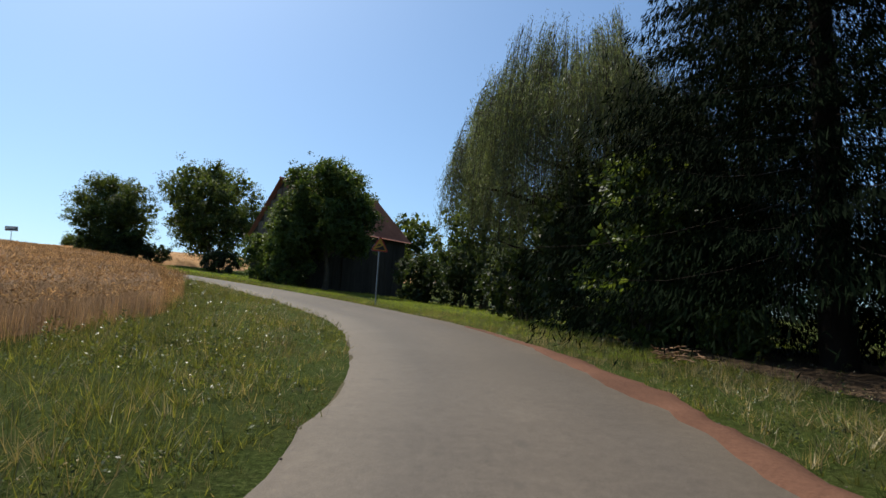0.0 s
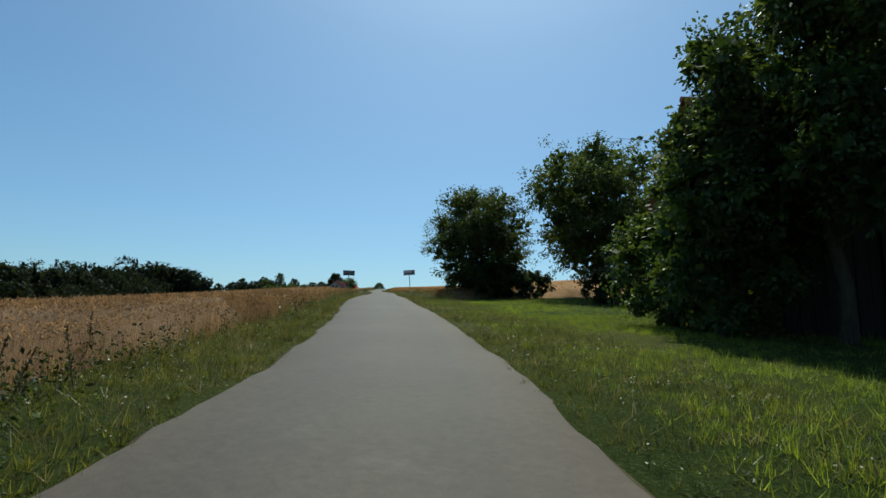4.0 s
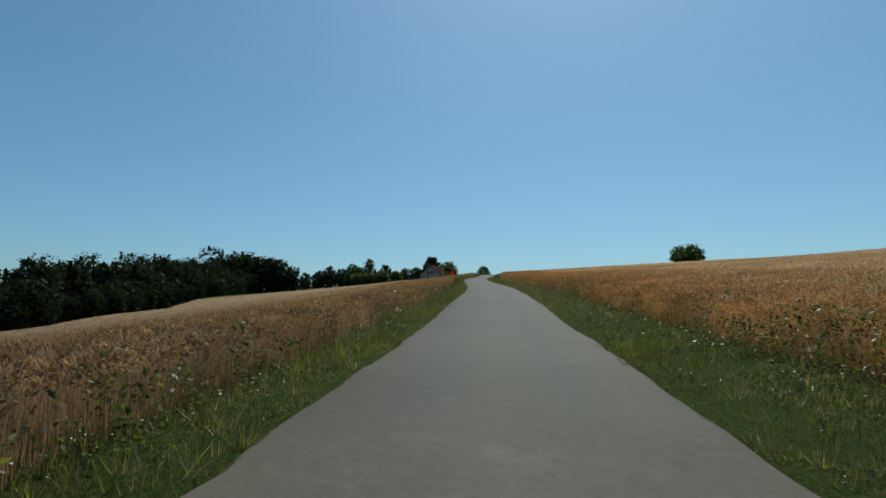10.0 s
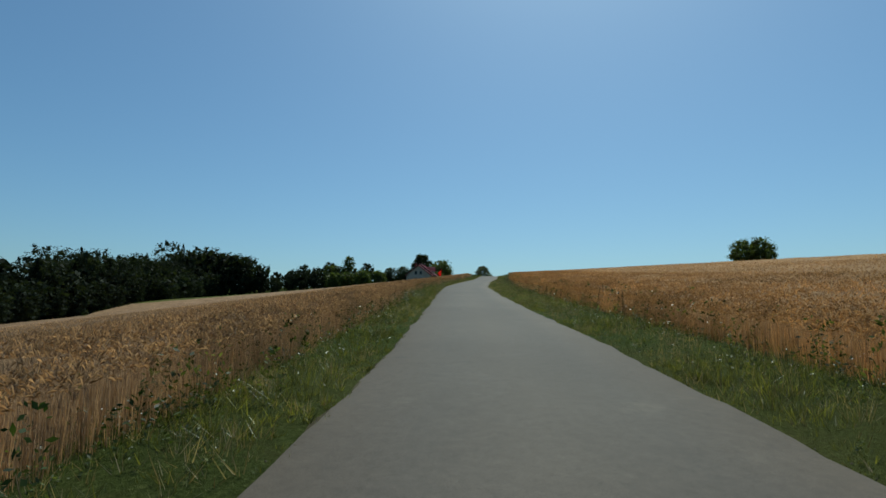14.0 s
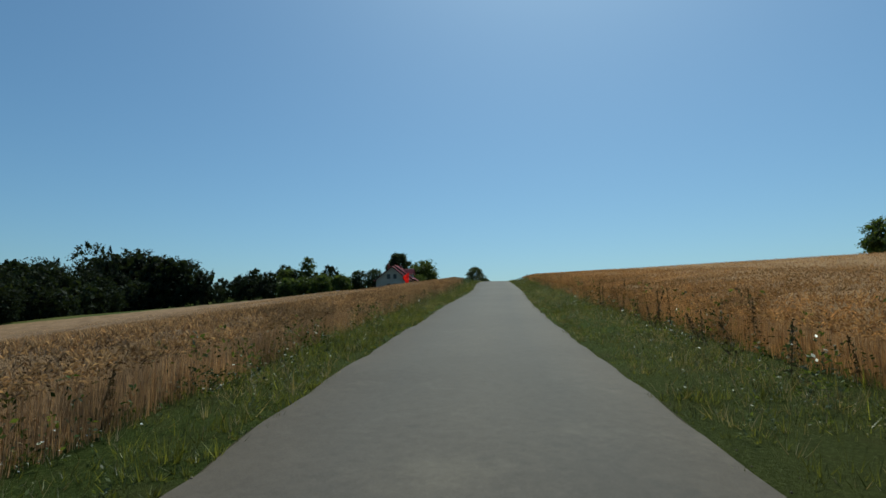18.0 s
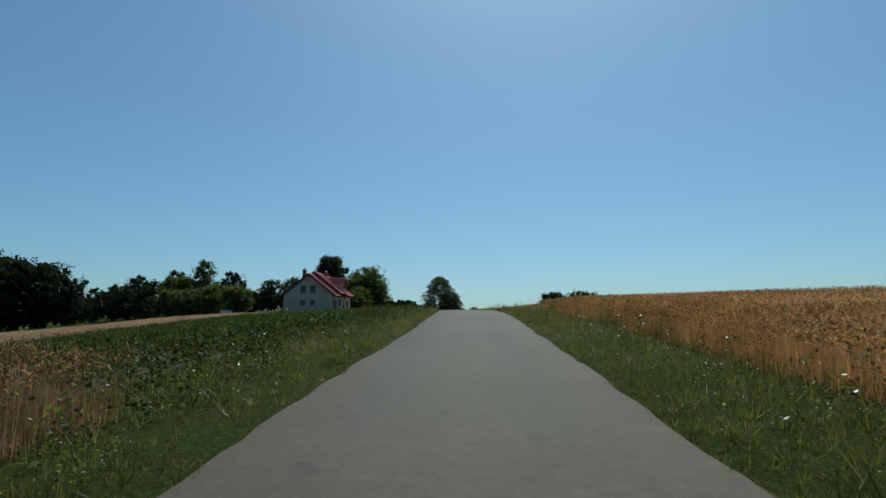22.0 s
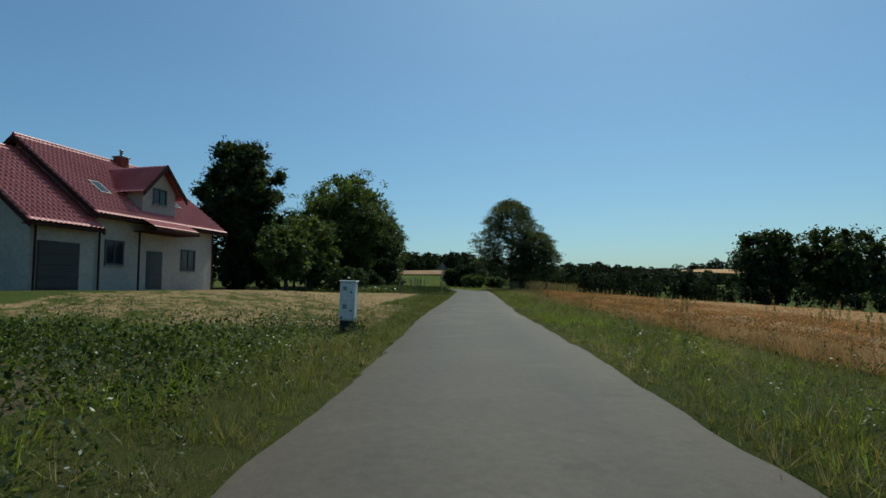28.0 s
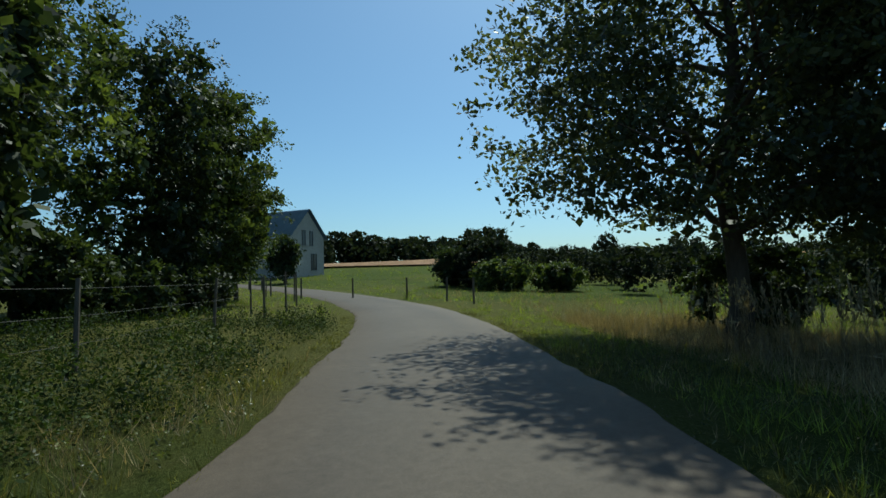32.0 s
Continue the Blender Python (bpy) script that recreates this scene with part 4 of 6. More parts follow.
# ---- first bend: conifers, willow, barn, warning sign ----
M_TILE = surface("clay_tile", (0.25, 0.085, 0.052), (0.41, 0.155, 0.092), 0.9, 9.0, 0.8, 0.4)
M_PLANK = surface("grey_plank", (0.06, 0.05, 0.042), (0.14, 0.12, 0.1), 0.8, 8.0, 0.9, 0.6, stretch=(1, 1, 0.12))
# old boards near black: shade below eave and vines is put into the colour
M_BARNWALL = surface("weathered_shaded_boards", (0.022, 0.019, 0.016), (0.065, 0.055, 0.045), 0.6, 7.0, 0.95, 0.6, stretch=(1, 1, 0.12))
M_DARK = surface("dark_opening", (0.012, 0.011, 0.01), (0.03, 0.028, 0.026), 1.0, 8.0, 0.7, 0.0)
M_STEEL = surface("grey_steel", (0.16, 0.165, 0.17), (0.28, 0.285, 0.29), 1.5, 20.0, 0.45, 0.1, metal=0.7)
M_BACK = surface("sign_back", (0.1, 0.105, 0.115), (0.16, 0.165, 0.175), 1.2, 14.0, 0.5, 0.1, metal=0.4)
M_YELLOW = surface("sign_yellow", (0.4, 0.21, 0.016), (0.5, 0.28, 0.03), 2.0, 20.0, 0.45, 0.0)
M_RED = surface("sign_red", (0.3, 0.02, 0.018), (0.4, 0.035, 0.03), 2.0, 20.0, 0.45, 0.0)
M_BLACK = surface("sign_black", (0.012, 0.012, 0.013), (0.025, 0.025, 0.027), 2.0, 20.0, 0.5, 0.0)
M_WHITE = surface("sign_white", (0.62, 0.63, 0.63), (0.75, 0.76, 0.76), 2.0, 16.0, 0.45, 0.0)

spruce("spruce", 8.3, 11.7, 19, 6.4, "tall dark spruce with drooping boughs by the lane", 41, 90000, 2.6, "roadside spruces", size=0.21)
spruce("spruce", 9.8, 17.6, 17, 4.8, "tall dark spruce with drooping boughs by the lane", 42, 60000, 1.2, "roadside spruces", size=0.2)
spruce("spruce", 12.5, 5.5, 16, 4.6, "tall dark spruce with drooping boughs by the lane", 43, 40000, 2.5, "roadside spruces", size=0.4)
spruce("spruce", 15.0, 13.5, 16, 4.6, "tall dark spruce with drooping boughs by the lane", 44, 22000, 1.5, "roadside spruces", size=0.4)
willow("weeping_willow", 5.2, 21.4, 11.4, 4.9, "weeping willow with pale hanging strands over the grass", 45, 6200, 50)
bush("hazel_bush", 5.2, 14.4, 5.2, 1.7, "tall yellow-green hazel bush under the conifers", 46, 0.13, 5200, M_IVY)
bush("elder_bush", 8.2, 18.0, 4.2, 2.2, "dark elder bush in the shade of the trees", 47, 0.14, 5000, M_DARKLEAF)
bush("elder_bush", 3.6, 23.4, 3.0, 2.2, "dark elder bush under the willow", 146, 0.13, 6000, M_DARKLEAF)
# two tall bushes added to give the willow's hollow its deep shade
bush("elder_bush", 5.4, 19.2, 6.2, 2.6, "tall dark elder bush added for the shade under the willow", 147, 0.15, 14000, M_DARKLEAF)
bush("elder_bush", 8.0, 20.4, 7.0, 2.8, "tall dark elder bush added for the shade beside the willow", 149, 0.16, 12000, M_DARKLEAF)
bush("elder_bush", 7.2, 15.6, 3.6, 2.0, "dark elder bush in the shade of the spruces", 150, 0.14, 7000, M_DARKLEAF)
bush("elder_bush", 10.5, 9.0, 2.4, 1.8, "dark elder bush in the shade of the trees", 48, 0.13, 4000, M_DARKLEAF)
bush("elder_bush", 6.6, 12.6, 1.2, 1.0, "low dark elder bush on the grassy edge", 49, 0.1, 2000, M_LEAF)


def tile_slope(a, b, drop, rows, waves, depth=0.03, thick=0.05):
    """A tiled roof slope: a and b end the top edge, drop leads down to the eave. Each row of tiles laps the next."""
    a, b, drop = Vector(a), Vector(b), Vector(drop)
    nrm = (b - a).cross(drop).normalized()
    if nrm.z < 0:
        nrm = -nrm
    m = waves * 4 + 1
    v = []
    for r in range(rows):
        for k, lift in ((0.0, 0.0), (1.0, depth)):
            for i in range(m):
                s = i / (m - 1)
                wave = 0.5 * depth * (1 - math.cos(2 * math.pi * i / 4))
                v.append(a.lerp(b, s) + drop * ((r + k) / rows) + nrm * (lift + wave + thick))
    faces = []
    for r in range(rows):
        for i in range(m - 1):
            p = 2 * r * m + i
            faces.append((p, p + 1, p + m + 1, p + m))
            if r < rows - 1:
                q = (2 * r + 1) * m + i
                faces.append((q, q + 1, q + m + 1, q + m))
    return np.array(v), np.array(faces)


def prism(bm, pts, y0, y1):
    """A solid with the outline pts in x and z, from y0 to y1."""
    lo = [bm.verts.new((x, y0, z)) for x, z in pts]
    hi = [bm.verts.new((x, y1, z)) for x, z in pts]
    bm.faces.new(lo)
    bm.faces.new(hi[::-1])
    for i in range(len(pts)):
        j = (i + 1) % len(pts)
        bm.faces.new((lo[j], lo[i], hi[i], hi[j]))
    bmesh.ops.recalc_face_normals(bm, faces=bm.faces)
    return bm


# the barn: x across the gable, y along the ridge
bz = float(ground_z(-11, 46)) - 0.1
barn = thing("barn", pose(-13.4, 45.0, bz, 0, 0, -45), "old barn with a red tiled roof, overgrown by vines", "barn")
W, L, EAVE, RIDGE = 4.7, 9.5, 9.0 - bz, 13.1 - bz
wall = part("wall", prism(bmesh.new(), [(-W, -0.5), (W, -0.5), (W, EAVE), (0, RIDGE - 0.15), (-W, EAVE)], 0, L), M_BARNWALL, barn)
for k in range(22):
    y0 = 0.05 + k * (L - 0.1) / 22
    part("board", box(bmesh.new(), W + 0.004, W + 0.04 + 0.008 * (k % 3), y0 + 0.012, y0 + (L - 0.1) / 22 - 0.012, -0.4, EAVE - 0.25, 0.006), M_BARNWALL, wall)
for k in range(10):
    x = -W + 0.47 + k * 0.94
    top = EAVE + (RIDGE - EAVE) * (1 - abs(x) / W) - 0.35
    part("plank", box(bmesh.new(), x - 0.44, x + 0.44, -0.06, -0.005, EAVE - 0.4, top, 0.01), M_PLANK, wall)
for k, s in enumerate((1, -1)):
    part("roof", mesh_of("roof", *tile_slope((0, -0.35, RIDGE), (0, L + 0.35, RIDGE), (s * (W + 0.5), 0, -(RIDGE - EAVE) * (W + 0.5) / W), 15, 34), M_TILE), None, barn)
win = part("window", box(bmesh.new(), 1.0, 2.0, -0.11, -0.07, EAVE + 0.5, EAVE + 1.7), M_DARK, barn)
for x0, x1, z0, z1 in ((0.92, 1.0, 0.42, 1.78), (2.0, 2.08, 0.42, 1.78), (1.0, 2.0, 1.7, 1.78), (1.0, 2.0, 0.42, 0.5), (1.47, 1.53, 0.5, 1.7)):
    part("frame", box(bmesh.new(), x0, x1, -0.14, -0.06, EAVE + z0, EAVE + z1), M_PLANK, win)
part("door", box(bmesh.new(), W + 0.062, W + 0.12, 3.0, 5.6, -0.3, 2.8, 0.01), M_BARNWALL, barn)
part("ridge_cap", cyl(bmesh.new(), (0, -0.4, RIDGE + 0.04), (0, L + 0.4, RIDGE + 0.04), 0.12, 0.12), M_TILE, barn)

broad_tree("overgrown_tree", -8.4, 40.2, 13.0 - float(ground_z(-8.4, 40.2)), 3.6, "tree smothered in climbing vines in front of the barn", 51, 0.16, 46000, 2.6, 0.2, M_IVY, 2.4, n_limbs=14, shape=0.5)
bush("vine_thicket", -10.8, 39.2, 6.3, 2.3, "vine thicket against the barn's gable", 52, 0.15, 14000, M_IVY)
bush("vine_thicket", -13.2, 41.6, 3.6, 2.2, "pale green thicket against the barn's gable", 53, 0.13, 8000, M_IVY)
bush("lilac_bush", -1.3, 39.2, 3.4, 2.6, "wide grey-green lilac bush beside the barn", 54, 0.12, 11000, M_DARKLEAF)
bush("lilac_bush", 1.2, 36.4, 3.8, 2.4, "wide grey-green lilac bush beside the barn", 55, 0.12, 9000, M_DARKLEAF)
bush("lilac_bush", 4.6, 33.0, 4.0, 2.6, "wide dark lilac bush under the garden trees", 58, 0.12, 8000, M_DARKLEAF)
broad_tree("plum_tree", 2.9, 37.6, 12.9 - float(ground_z(2.9, 37.6)), 3.4, "slender garden tree with upright twigs", 56, 0.14, 18000, 1.5, n_limbs=12, ragged=0.8)
broad_tree("plum_tree", 6.8, 36.0, 8.5, 3.6, "broad garden tree behind the bushes", 57, 0.15, 14000, 1.0)
broad_tree("plum_tree", 10.5, 29.5, 9.5, 3.8, "dark garden tree beside the willow", 59, 0.16, 12000, 1.0, mat=M_DARKLEAF)
broad_tree("garden_tree", -3.2, 52.3, 7.6, 4.0, "leafy garden tree behind the barn", 60, 0.2, 7000, 1.5)
broad_tree("garden_tree", 2.5, 50.5, 5.6, 3.8, "leafy garden tree behind the barn", 61, 0.2, 7000, 1.2)
broad_tree("walnut_tree", -34.1, 56.6, 15.5 - float(ground_z(-34.1, 56.6)), 3.9, "broad walnut tree with large leaves by the road", 62, 0.17, 46000, 0.9, 0.2, fork=1.2, n_limbs=15, narrow=0.5, fill=0.35, ragged=0.7, clump=40)
broad_tree("walnut_tree", -25.6, 60.2, 18.3 - float(ground_z(-25.6, 60.2)), 5.6, "tall walnut tree with an open lower crown", 63, 0.2, 42000, 1.6, 0.25, n_limbs=13, ragged=0.7, fill=0.5, clump=40)
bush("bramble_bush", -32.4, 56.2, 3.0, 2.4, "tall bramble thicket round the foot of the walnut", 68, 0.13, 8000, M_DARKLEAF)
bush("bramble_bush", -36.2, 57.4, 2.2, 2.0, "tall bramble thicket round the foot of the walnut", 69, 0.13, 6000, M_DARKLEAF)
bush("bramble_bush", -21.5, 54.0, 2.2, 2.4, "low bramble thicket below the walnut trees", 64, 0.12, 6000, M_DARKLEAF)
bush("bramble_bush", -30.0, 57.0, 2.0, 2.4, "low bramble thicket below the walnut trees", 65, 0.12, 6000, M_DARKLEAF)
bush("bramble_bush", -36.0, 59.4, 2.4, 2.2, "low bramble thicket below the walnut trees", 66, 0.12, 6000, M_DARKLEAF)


def tri_outline(side, r, n=5):
    """A triangle that stands on its base, with rounded corners; its middle at the base's middle."""
    h = side * math.sqrt(3) / 2
    pts = []
    for (cx, cz), a0 in (((0, h - 2 * r), 30), ((-side / 2 + r * 1.732, r), 150), ((side / 2 - r * 1.732, r), 270)):
        for k in range(n):
            a = radians(a0 + 120 * k / (n - 1))
            pts.append((cx + r * math.cos(a), cz + r * math.sin(a)))
    return pts


def warning_sign(name, m, label, post_h):
    s = thing(name, m, label, "road sign")
    part("post", cyl(bmesh.new(), (0, 0, -0.3), (0, 0, post_h + 0.5), 0.032, 0.032, 12), M_STEEL, s)
    p = part("panel", prism(bmesh.new(), [(x, z + post_h) for x, z in tri_outline(0.76, 0.04)], -0.06, -0.035), M_BACK, s, "grey sheet-metal sign panel")
    part("border", prism(bmesh.new(), [(x, z + post_h + 0.006) for x, z in tri_outline(0.745, 0.04)], -0.064, -0.0605), M_RED, p, "red border")
    part("field", prism(bmesh.new(), [(x, z + post_h + 0.05) for x, z in tri_outline(0.6, 0.03)], -0.068, -0.0645), M_YELLOW, p, "yellow field")
    part("slope_symbol", prism(bmesh.new(), [(-0.235, post_h + 0.075), (0.235, post_h + 0.075), (0.14, post_h + 0.26), (0.09, post_h + 0.235)], -0.072, -0.0685), M_BLACK, p)
    car = [(-0.15, 0.185), (-0.14, 0.225), (-0.1, 0.24), (-0.085, 0.28), (0.0, 0.31), (0.03, 0.285), (0.055, 0.285), (0.06, 0.255)]
    part("car_symbol", prism(bmesh.new(), [(x, z + post_h + 0.005) for x, z in car], -0.072, -0.0685), M_BLACK, p)
    for z in (0.12, 0.4):
        part("clamp", box(bmesh.new(), -0.05, 0.05, -0.035, 0.04, post_h + z, post_h + z + 0.03, 0.004), M_STEEL, s)
    return s


warning_sign("warning_sign", pose(-2.64, 22.75, 2.3, 0.5, 0.4, 22), "yellow triangular steep-slope warning sign on a post", 2.06)
warning_sign("warning_sign", pose(-269.1, 232.65, 26.9, 0, 0, 232), "grey back of a triangular sign on a post", 2.05)


# ---- town signs at the end of the houses ----
def town_sign(name, m, label, post_h, face):
    s = thing(name, m, label, "road sign")
    part("post", cyl(bmesh.new(), (0, 0, -0.3), (0, 0, post_h + 0.56), 0.034, 0.034, 12), M_STEEL, s)
    y = -0.055
    p = part("panel", box(bmesh.new(), -0.6, 0.6, y - 0.012, y + 0.012, post_h, post_h + 0.53, 0.01), M_BACK, s, "flat sheet-metal panel")
    z = post_h
    part("border", box(bmesh.new(), -0.595, 0.595, y - 0.016, y - 0.0125, z + 0.005, z + 0.525), M_BLACK, p)
    part("field", box(bmesh.new(), -0.565, 0.565, y - 0.02, y - 0.0165, z + 0.035, z + 0.495), M_WHITE, p, "white field")
    town = [(-0.5, 0.09), (0.5, 0.09), (0.5, 0.37), (0.43, 0.4), (0.36, 0.37), (0.36, 0.21), (0.33, 0.2), (0.26, 0.28), (0.17, 0.2), (0.16, 0.17), (0.08, 0.24), (-0.02, 0.2),
            (-0.12, 0.2), (-0.2, 0.17), (-0.24, 0.44), (-0.31, 0.17), (-0.36, 0.17), (-0.42, 0.25), (-0.5, 0.19)]
    part("skyline_symbol", prism(bmesh.new(), [(a, b + z) for a, b in town], y - 0.024, y - 0.0205), M_BLACK, p)
    if face:
        part("stripe", prism(bmesh.new(), [(-0.56, 0.04 + z), (-0.46, 0.04 + z), (0.56, 0.49 + z), (0.46, 0.49 + z)], y - 0.028, y - 0.0245), M_RED, p, "red diagonal stripe")
    part("sticker", box(bmesh.new(), 0.36, 0.42, y + 0.0125, y + 0.015, z + 0.2, z + 0.3), M_WHITE, p)
    for dz in (0.1, 0.4):
        part("rail", box(bmesh.new(), -0.55, 0.55, y + 0.013, y + 0.03, z + dz, z + dz + 0.03), M_BACK, s)
        part("clamp", box(bmesh.new(), -0.05, 0.05, y + 0.013, 0.04, z + dz - 0.01, z + dz + 0.04, 0.004), M_STEEL, s)
    return s


town_sign("town_sign", pose(-53.72, 58.5, float(ground_z(-53.72, 58.5)), 1.0, -1.0, 228), "grey back of a town sign on a post by the wheat", 10.18 - float(ground_z(-53.72, 58.5)), False)
town_sign("town_sign", pose(-49.36, 63.42, float(ground_z(-49.36, 63.42)), 0.0, -4.5, 41), "white end-of-town sign with a red stripe on a leaning post", 10.36 - float(ground_z(-49.36, 63.42)), True)

# ---- the lone tree on the hill, and the red cloth in the field ----
broad_tree("lone_tree", -150.1, 226.4, 33.5 - float(ground_z(-150.1, 226.4)), 5.8, "round lone tree on the crest of the corn field", 71, 0.32, 12000, 1.0, shape=0.7, ragged=0.1)
M_CLOTH = foliage("red_cloth", (0.62, 0.012, 0.02), (0.7, 0.02, 0.03), 0.6, 0.7, 1.5)
fz = float(ground_z(-178.2, 153.7))
flag = thing("scare_flag", pose(-178.2, 153.7, fz, 0, 0, 40), "bright red cloth tied to sticks in the corn", "flag")
part("stick", cyl(bmesh.new(), (0, 0, -0.2), (0.03, 0, 2.15), 0.025, 0.02, 8), M_PLANK, flag)
part("stick", cyl(bmesh.new(), (-0.54, 0.05, -0.2), (-0.52, 0.05, 1.45), 0.02, 0.015, 8), M_PLANK, flag)
rng = np.random.default_rng(72)
cu, cv = np.meshgrid(np.linspace(0, 1, 15), np.linspace(0, 1, 12), indexing="ij")
fx = 0.2 - cu * 0.75
top, bot = 2.05 - 0.5 * cu**0.8, np.where(cu < 0.5, 0.8, 0.8 + (cu - 0.5) * 1.3)
fzz = top + (bot - top) * cv
fy = 0.06 * np.sin(cu * 9 + cv * 3) + 0.03 * np.sin(cv * 11)
part("cloth", mesh_of("cloth", np.stack([fx.ravel(), fy.ravel(), fzz.ravel()], 1), grid_faces(15, 12), M_CLOTH, True), None, flag)


# ---- woods in the distance ----
def wood_tree(kind, seed, height, radius, mat, count=2600):
    if kind == "spruce":
        return spruce("spruce", 0, 0, height, radius, "dark spruce in the edge of a distant wood", seed, count, 2.0, "trees of the wood edge", z=0.0, size=0.8)
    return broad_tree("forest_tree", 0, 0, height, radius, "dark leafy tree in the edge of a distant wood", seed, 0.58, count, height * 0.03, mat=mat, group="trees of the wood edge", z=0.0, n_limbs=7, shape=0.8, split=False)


kinds = [wood_tree("leaf", 81, 17, 5.2, M_HAZYWOOD, 2700), wood_tree("leaf", 82, 14, 4.6, M_HAZYWOOD, 2300), wood_tree("leaf", 83, 19, 5.8, M_HAZYWOOD, 2900), wood_tree("spruce", 84, 18, 3.4, M_SHADENEEDLE, 1300), wood_tree("leaf", 85, 11, 4.4, M_HAZYWOOD, 2000)]
rng = np.random.default_rng(86)
placed = []


mass_v, mass_n = {}, 0


def wood(x, y, kind=None, scale=1.0, sink=0.0, inner=False):
    k = int(rng.integers(0, 5)) if kind is None else kind
    m = pose(x, y, float(ground_z(x, y)) - sink, 0, 0, rng.uniform(0, 360)) @ Matrix.Diagonal((scale, scale, scale * rng.uniform(0.9, 1.12), 1))
    first = kinds[k]
    if inner:
        me = [c for c in first.children if c.name.startswith("crown")][0].data
        v = np.empty(len(me.vertices) * 3, np.float32)
        me.vertices.foreach_get("co", v)
        mm = np.array(m)
        mass_v.setdefault("needle" if k == 3 else "leaf", []).append(v.reshape(-1, 4, 3)[::2].reshape(-1, 3) @ mm[:3, :3].T + mm[:3, 3])
        return None
    if k in placed:
        return copy_thing(first, m)
    placed.append(k)
    first.matrix_basis = m
    return first


HIGH = [17, 14, 19, 18, 11]
# the height of the tree tops along the edge of the wood
EDGE_AT, EDGE_TOP = [0, 0.15, 0.23, 0.38, 0.54, 0.69, 0.85, 1.0], [18.0, 20.5, 26.4, 28.3, 33.3, 37.5, 40.5, 46.8]


def wood_up_to(x, y, kind, top, inner=False):
    wood(x, y, kind, max(0.2, (top - float(ground_z(x, y))) / HIGH[kind] * 0.97), 0.0, inner)


for k in range(90):
    f = k / 89
    wood_up_to(-196 - 196 * f + rng.uniform(-4, 4), 24 + 130 * f + rng.uniform(-4, 4), [0, 2, 0, 2, 3, 2, 1][k % 7], np.interp(f, EDGE_AT, EDGE_TOP) * rng.uniform(0.95, 1.05))
for k in range(80):
    f = k / 79
    x, y = -190 - 190 * f + rng.uniform(-3, 3), 28 + 130 * f + rng.uniform(-3, 3)
    wood_up_to(x, y, [4, 1, 4, 0, 4][k % 5], float(ground_z(x, y)) + (np.interp(f, EDGE_AT, EDGE_TOP) - float(ground_z(x, y))) * rng.uniform(0.4, 0.8), True)
for k in range(40):
    f = k / 39
    wood_up_to(-206 - 200 * f + rng.uniform(-6, 6), 14 + 130 * f + rng.uniform(-6, 6), [2, 0, 2, 3][k % 4], np.interp(f, EDGE_AT, EDGE_TOP) * rng.uniform(1.0, 1.12), True)
# the end of the wood and the trees on to the house
for k, (x, y, top) in enumerate(((-400, 150, 50.5), (-392, 154, 52.5), (-384, 162, 53.0), (-376, 170, 49.5), (-368, 176, 43.5), (-360, 181, 37.8), (-352, 185, 36.3), (-344, 189, 38.8), (-336, 192, 38.8), (-328, 195, 39), (-320, 197, 39.5), (-304, 202, 37.2), (-297, 205, 34.8))):
    wood_up_to(x, y, [2, 0, 2, 0, 2, 1, 4, 1, 0, 1, 0, 1, 4][k], top)
    wood_up_to(x - 3 + rng.uniform(-2, 2), y - 4 + rng.uniform(-2, 2), [0, 2, 0, 2, 0, 4, 1, 4, 1, 4, 1, 4, 4][k], top - rng.uniform(1, 3), True)
    wood_up_to(x + 3.5 + rng.uniform(-1, 1), y - 3 + rng.uniform(-2, 2), 4, top - rng.uniform(2, 6), True)
    wood_up_to(x + 2 + rng.uniform(-2, 2), y - 7 + rng.uniform(-2, 2), 4, top - rng.uniform(4, 8), True)
broad_tree("birch_tree", -314.3, 198.6, 42.0 - float(ground_z(-314.3, 198.6)), 3.6, "slender birch rising over the bushes behind the house", 87, 0.4, 4500, 3.0, ragged=0.9)
broad_tree("birch_tree", -322, 194, 11.5, 4.6, "airy birch with gaps in its crown", 88, 0.4, 4500, 2.0, ragged=0.9)
for x, y, h, r in ((-297, 197, 8, 4.2), (-303, 192, 7.5, 4.2), (-290, 193, 7, 3.8), (-311, 190, 8.5, 4.4), (-282, 196, 6.5, 3.4)):
    broad_tree("orchard_tree", x, y, h, r, "leafy fruit tree behind the house", int(89 - x), 0.4, 3500, 0.8, group="fruit trees behind the house")


# ---- crop, yard and house ----
rng = np.random.default_rng(101)
x, y, run, off = spread(rng, 238, 327, -4.2, -26.6, 6.2)
rows = np.round(off / 0.8) * 0.8 + rng.normal(0, 0.08, len(off))
x, y = beside(run, rows)
n_leaf = 28
at = np.repeat(np.stack([x, y, ground_z(x, y)], 1), n_leaf, 0)
d = rng.normal(0, 1, at.shape) * (0.2, 0.2, 0.13)
at = at + d + (0, 0, 0.26)
soil = new("crop_soil", strip("crop_soil", 237.5, 327, [-4.9, -10, -16, -22, -27], [0.0, 0.03, 0.03, 0.03, 0.03], M_SOIL, 1.0))
tagged(soil, "dark tilled soil under the crop rows", "soil", kind="structure")
crop = new("potato_plants", mesh_of("potato_plants", *leaves(rng, at, 0.095, d * 2 + (0, 0, 0.2), 0.62), M_POTATO))
tagged(crop, "rows of leafy green potato plants with pale blossoms", "crop", kind="stuff")
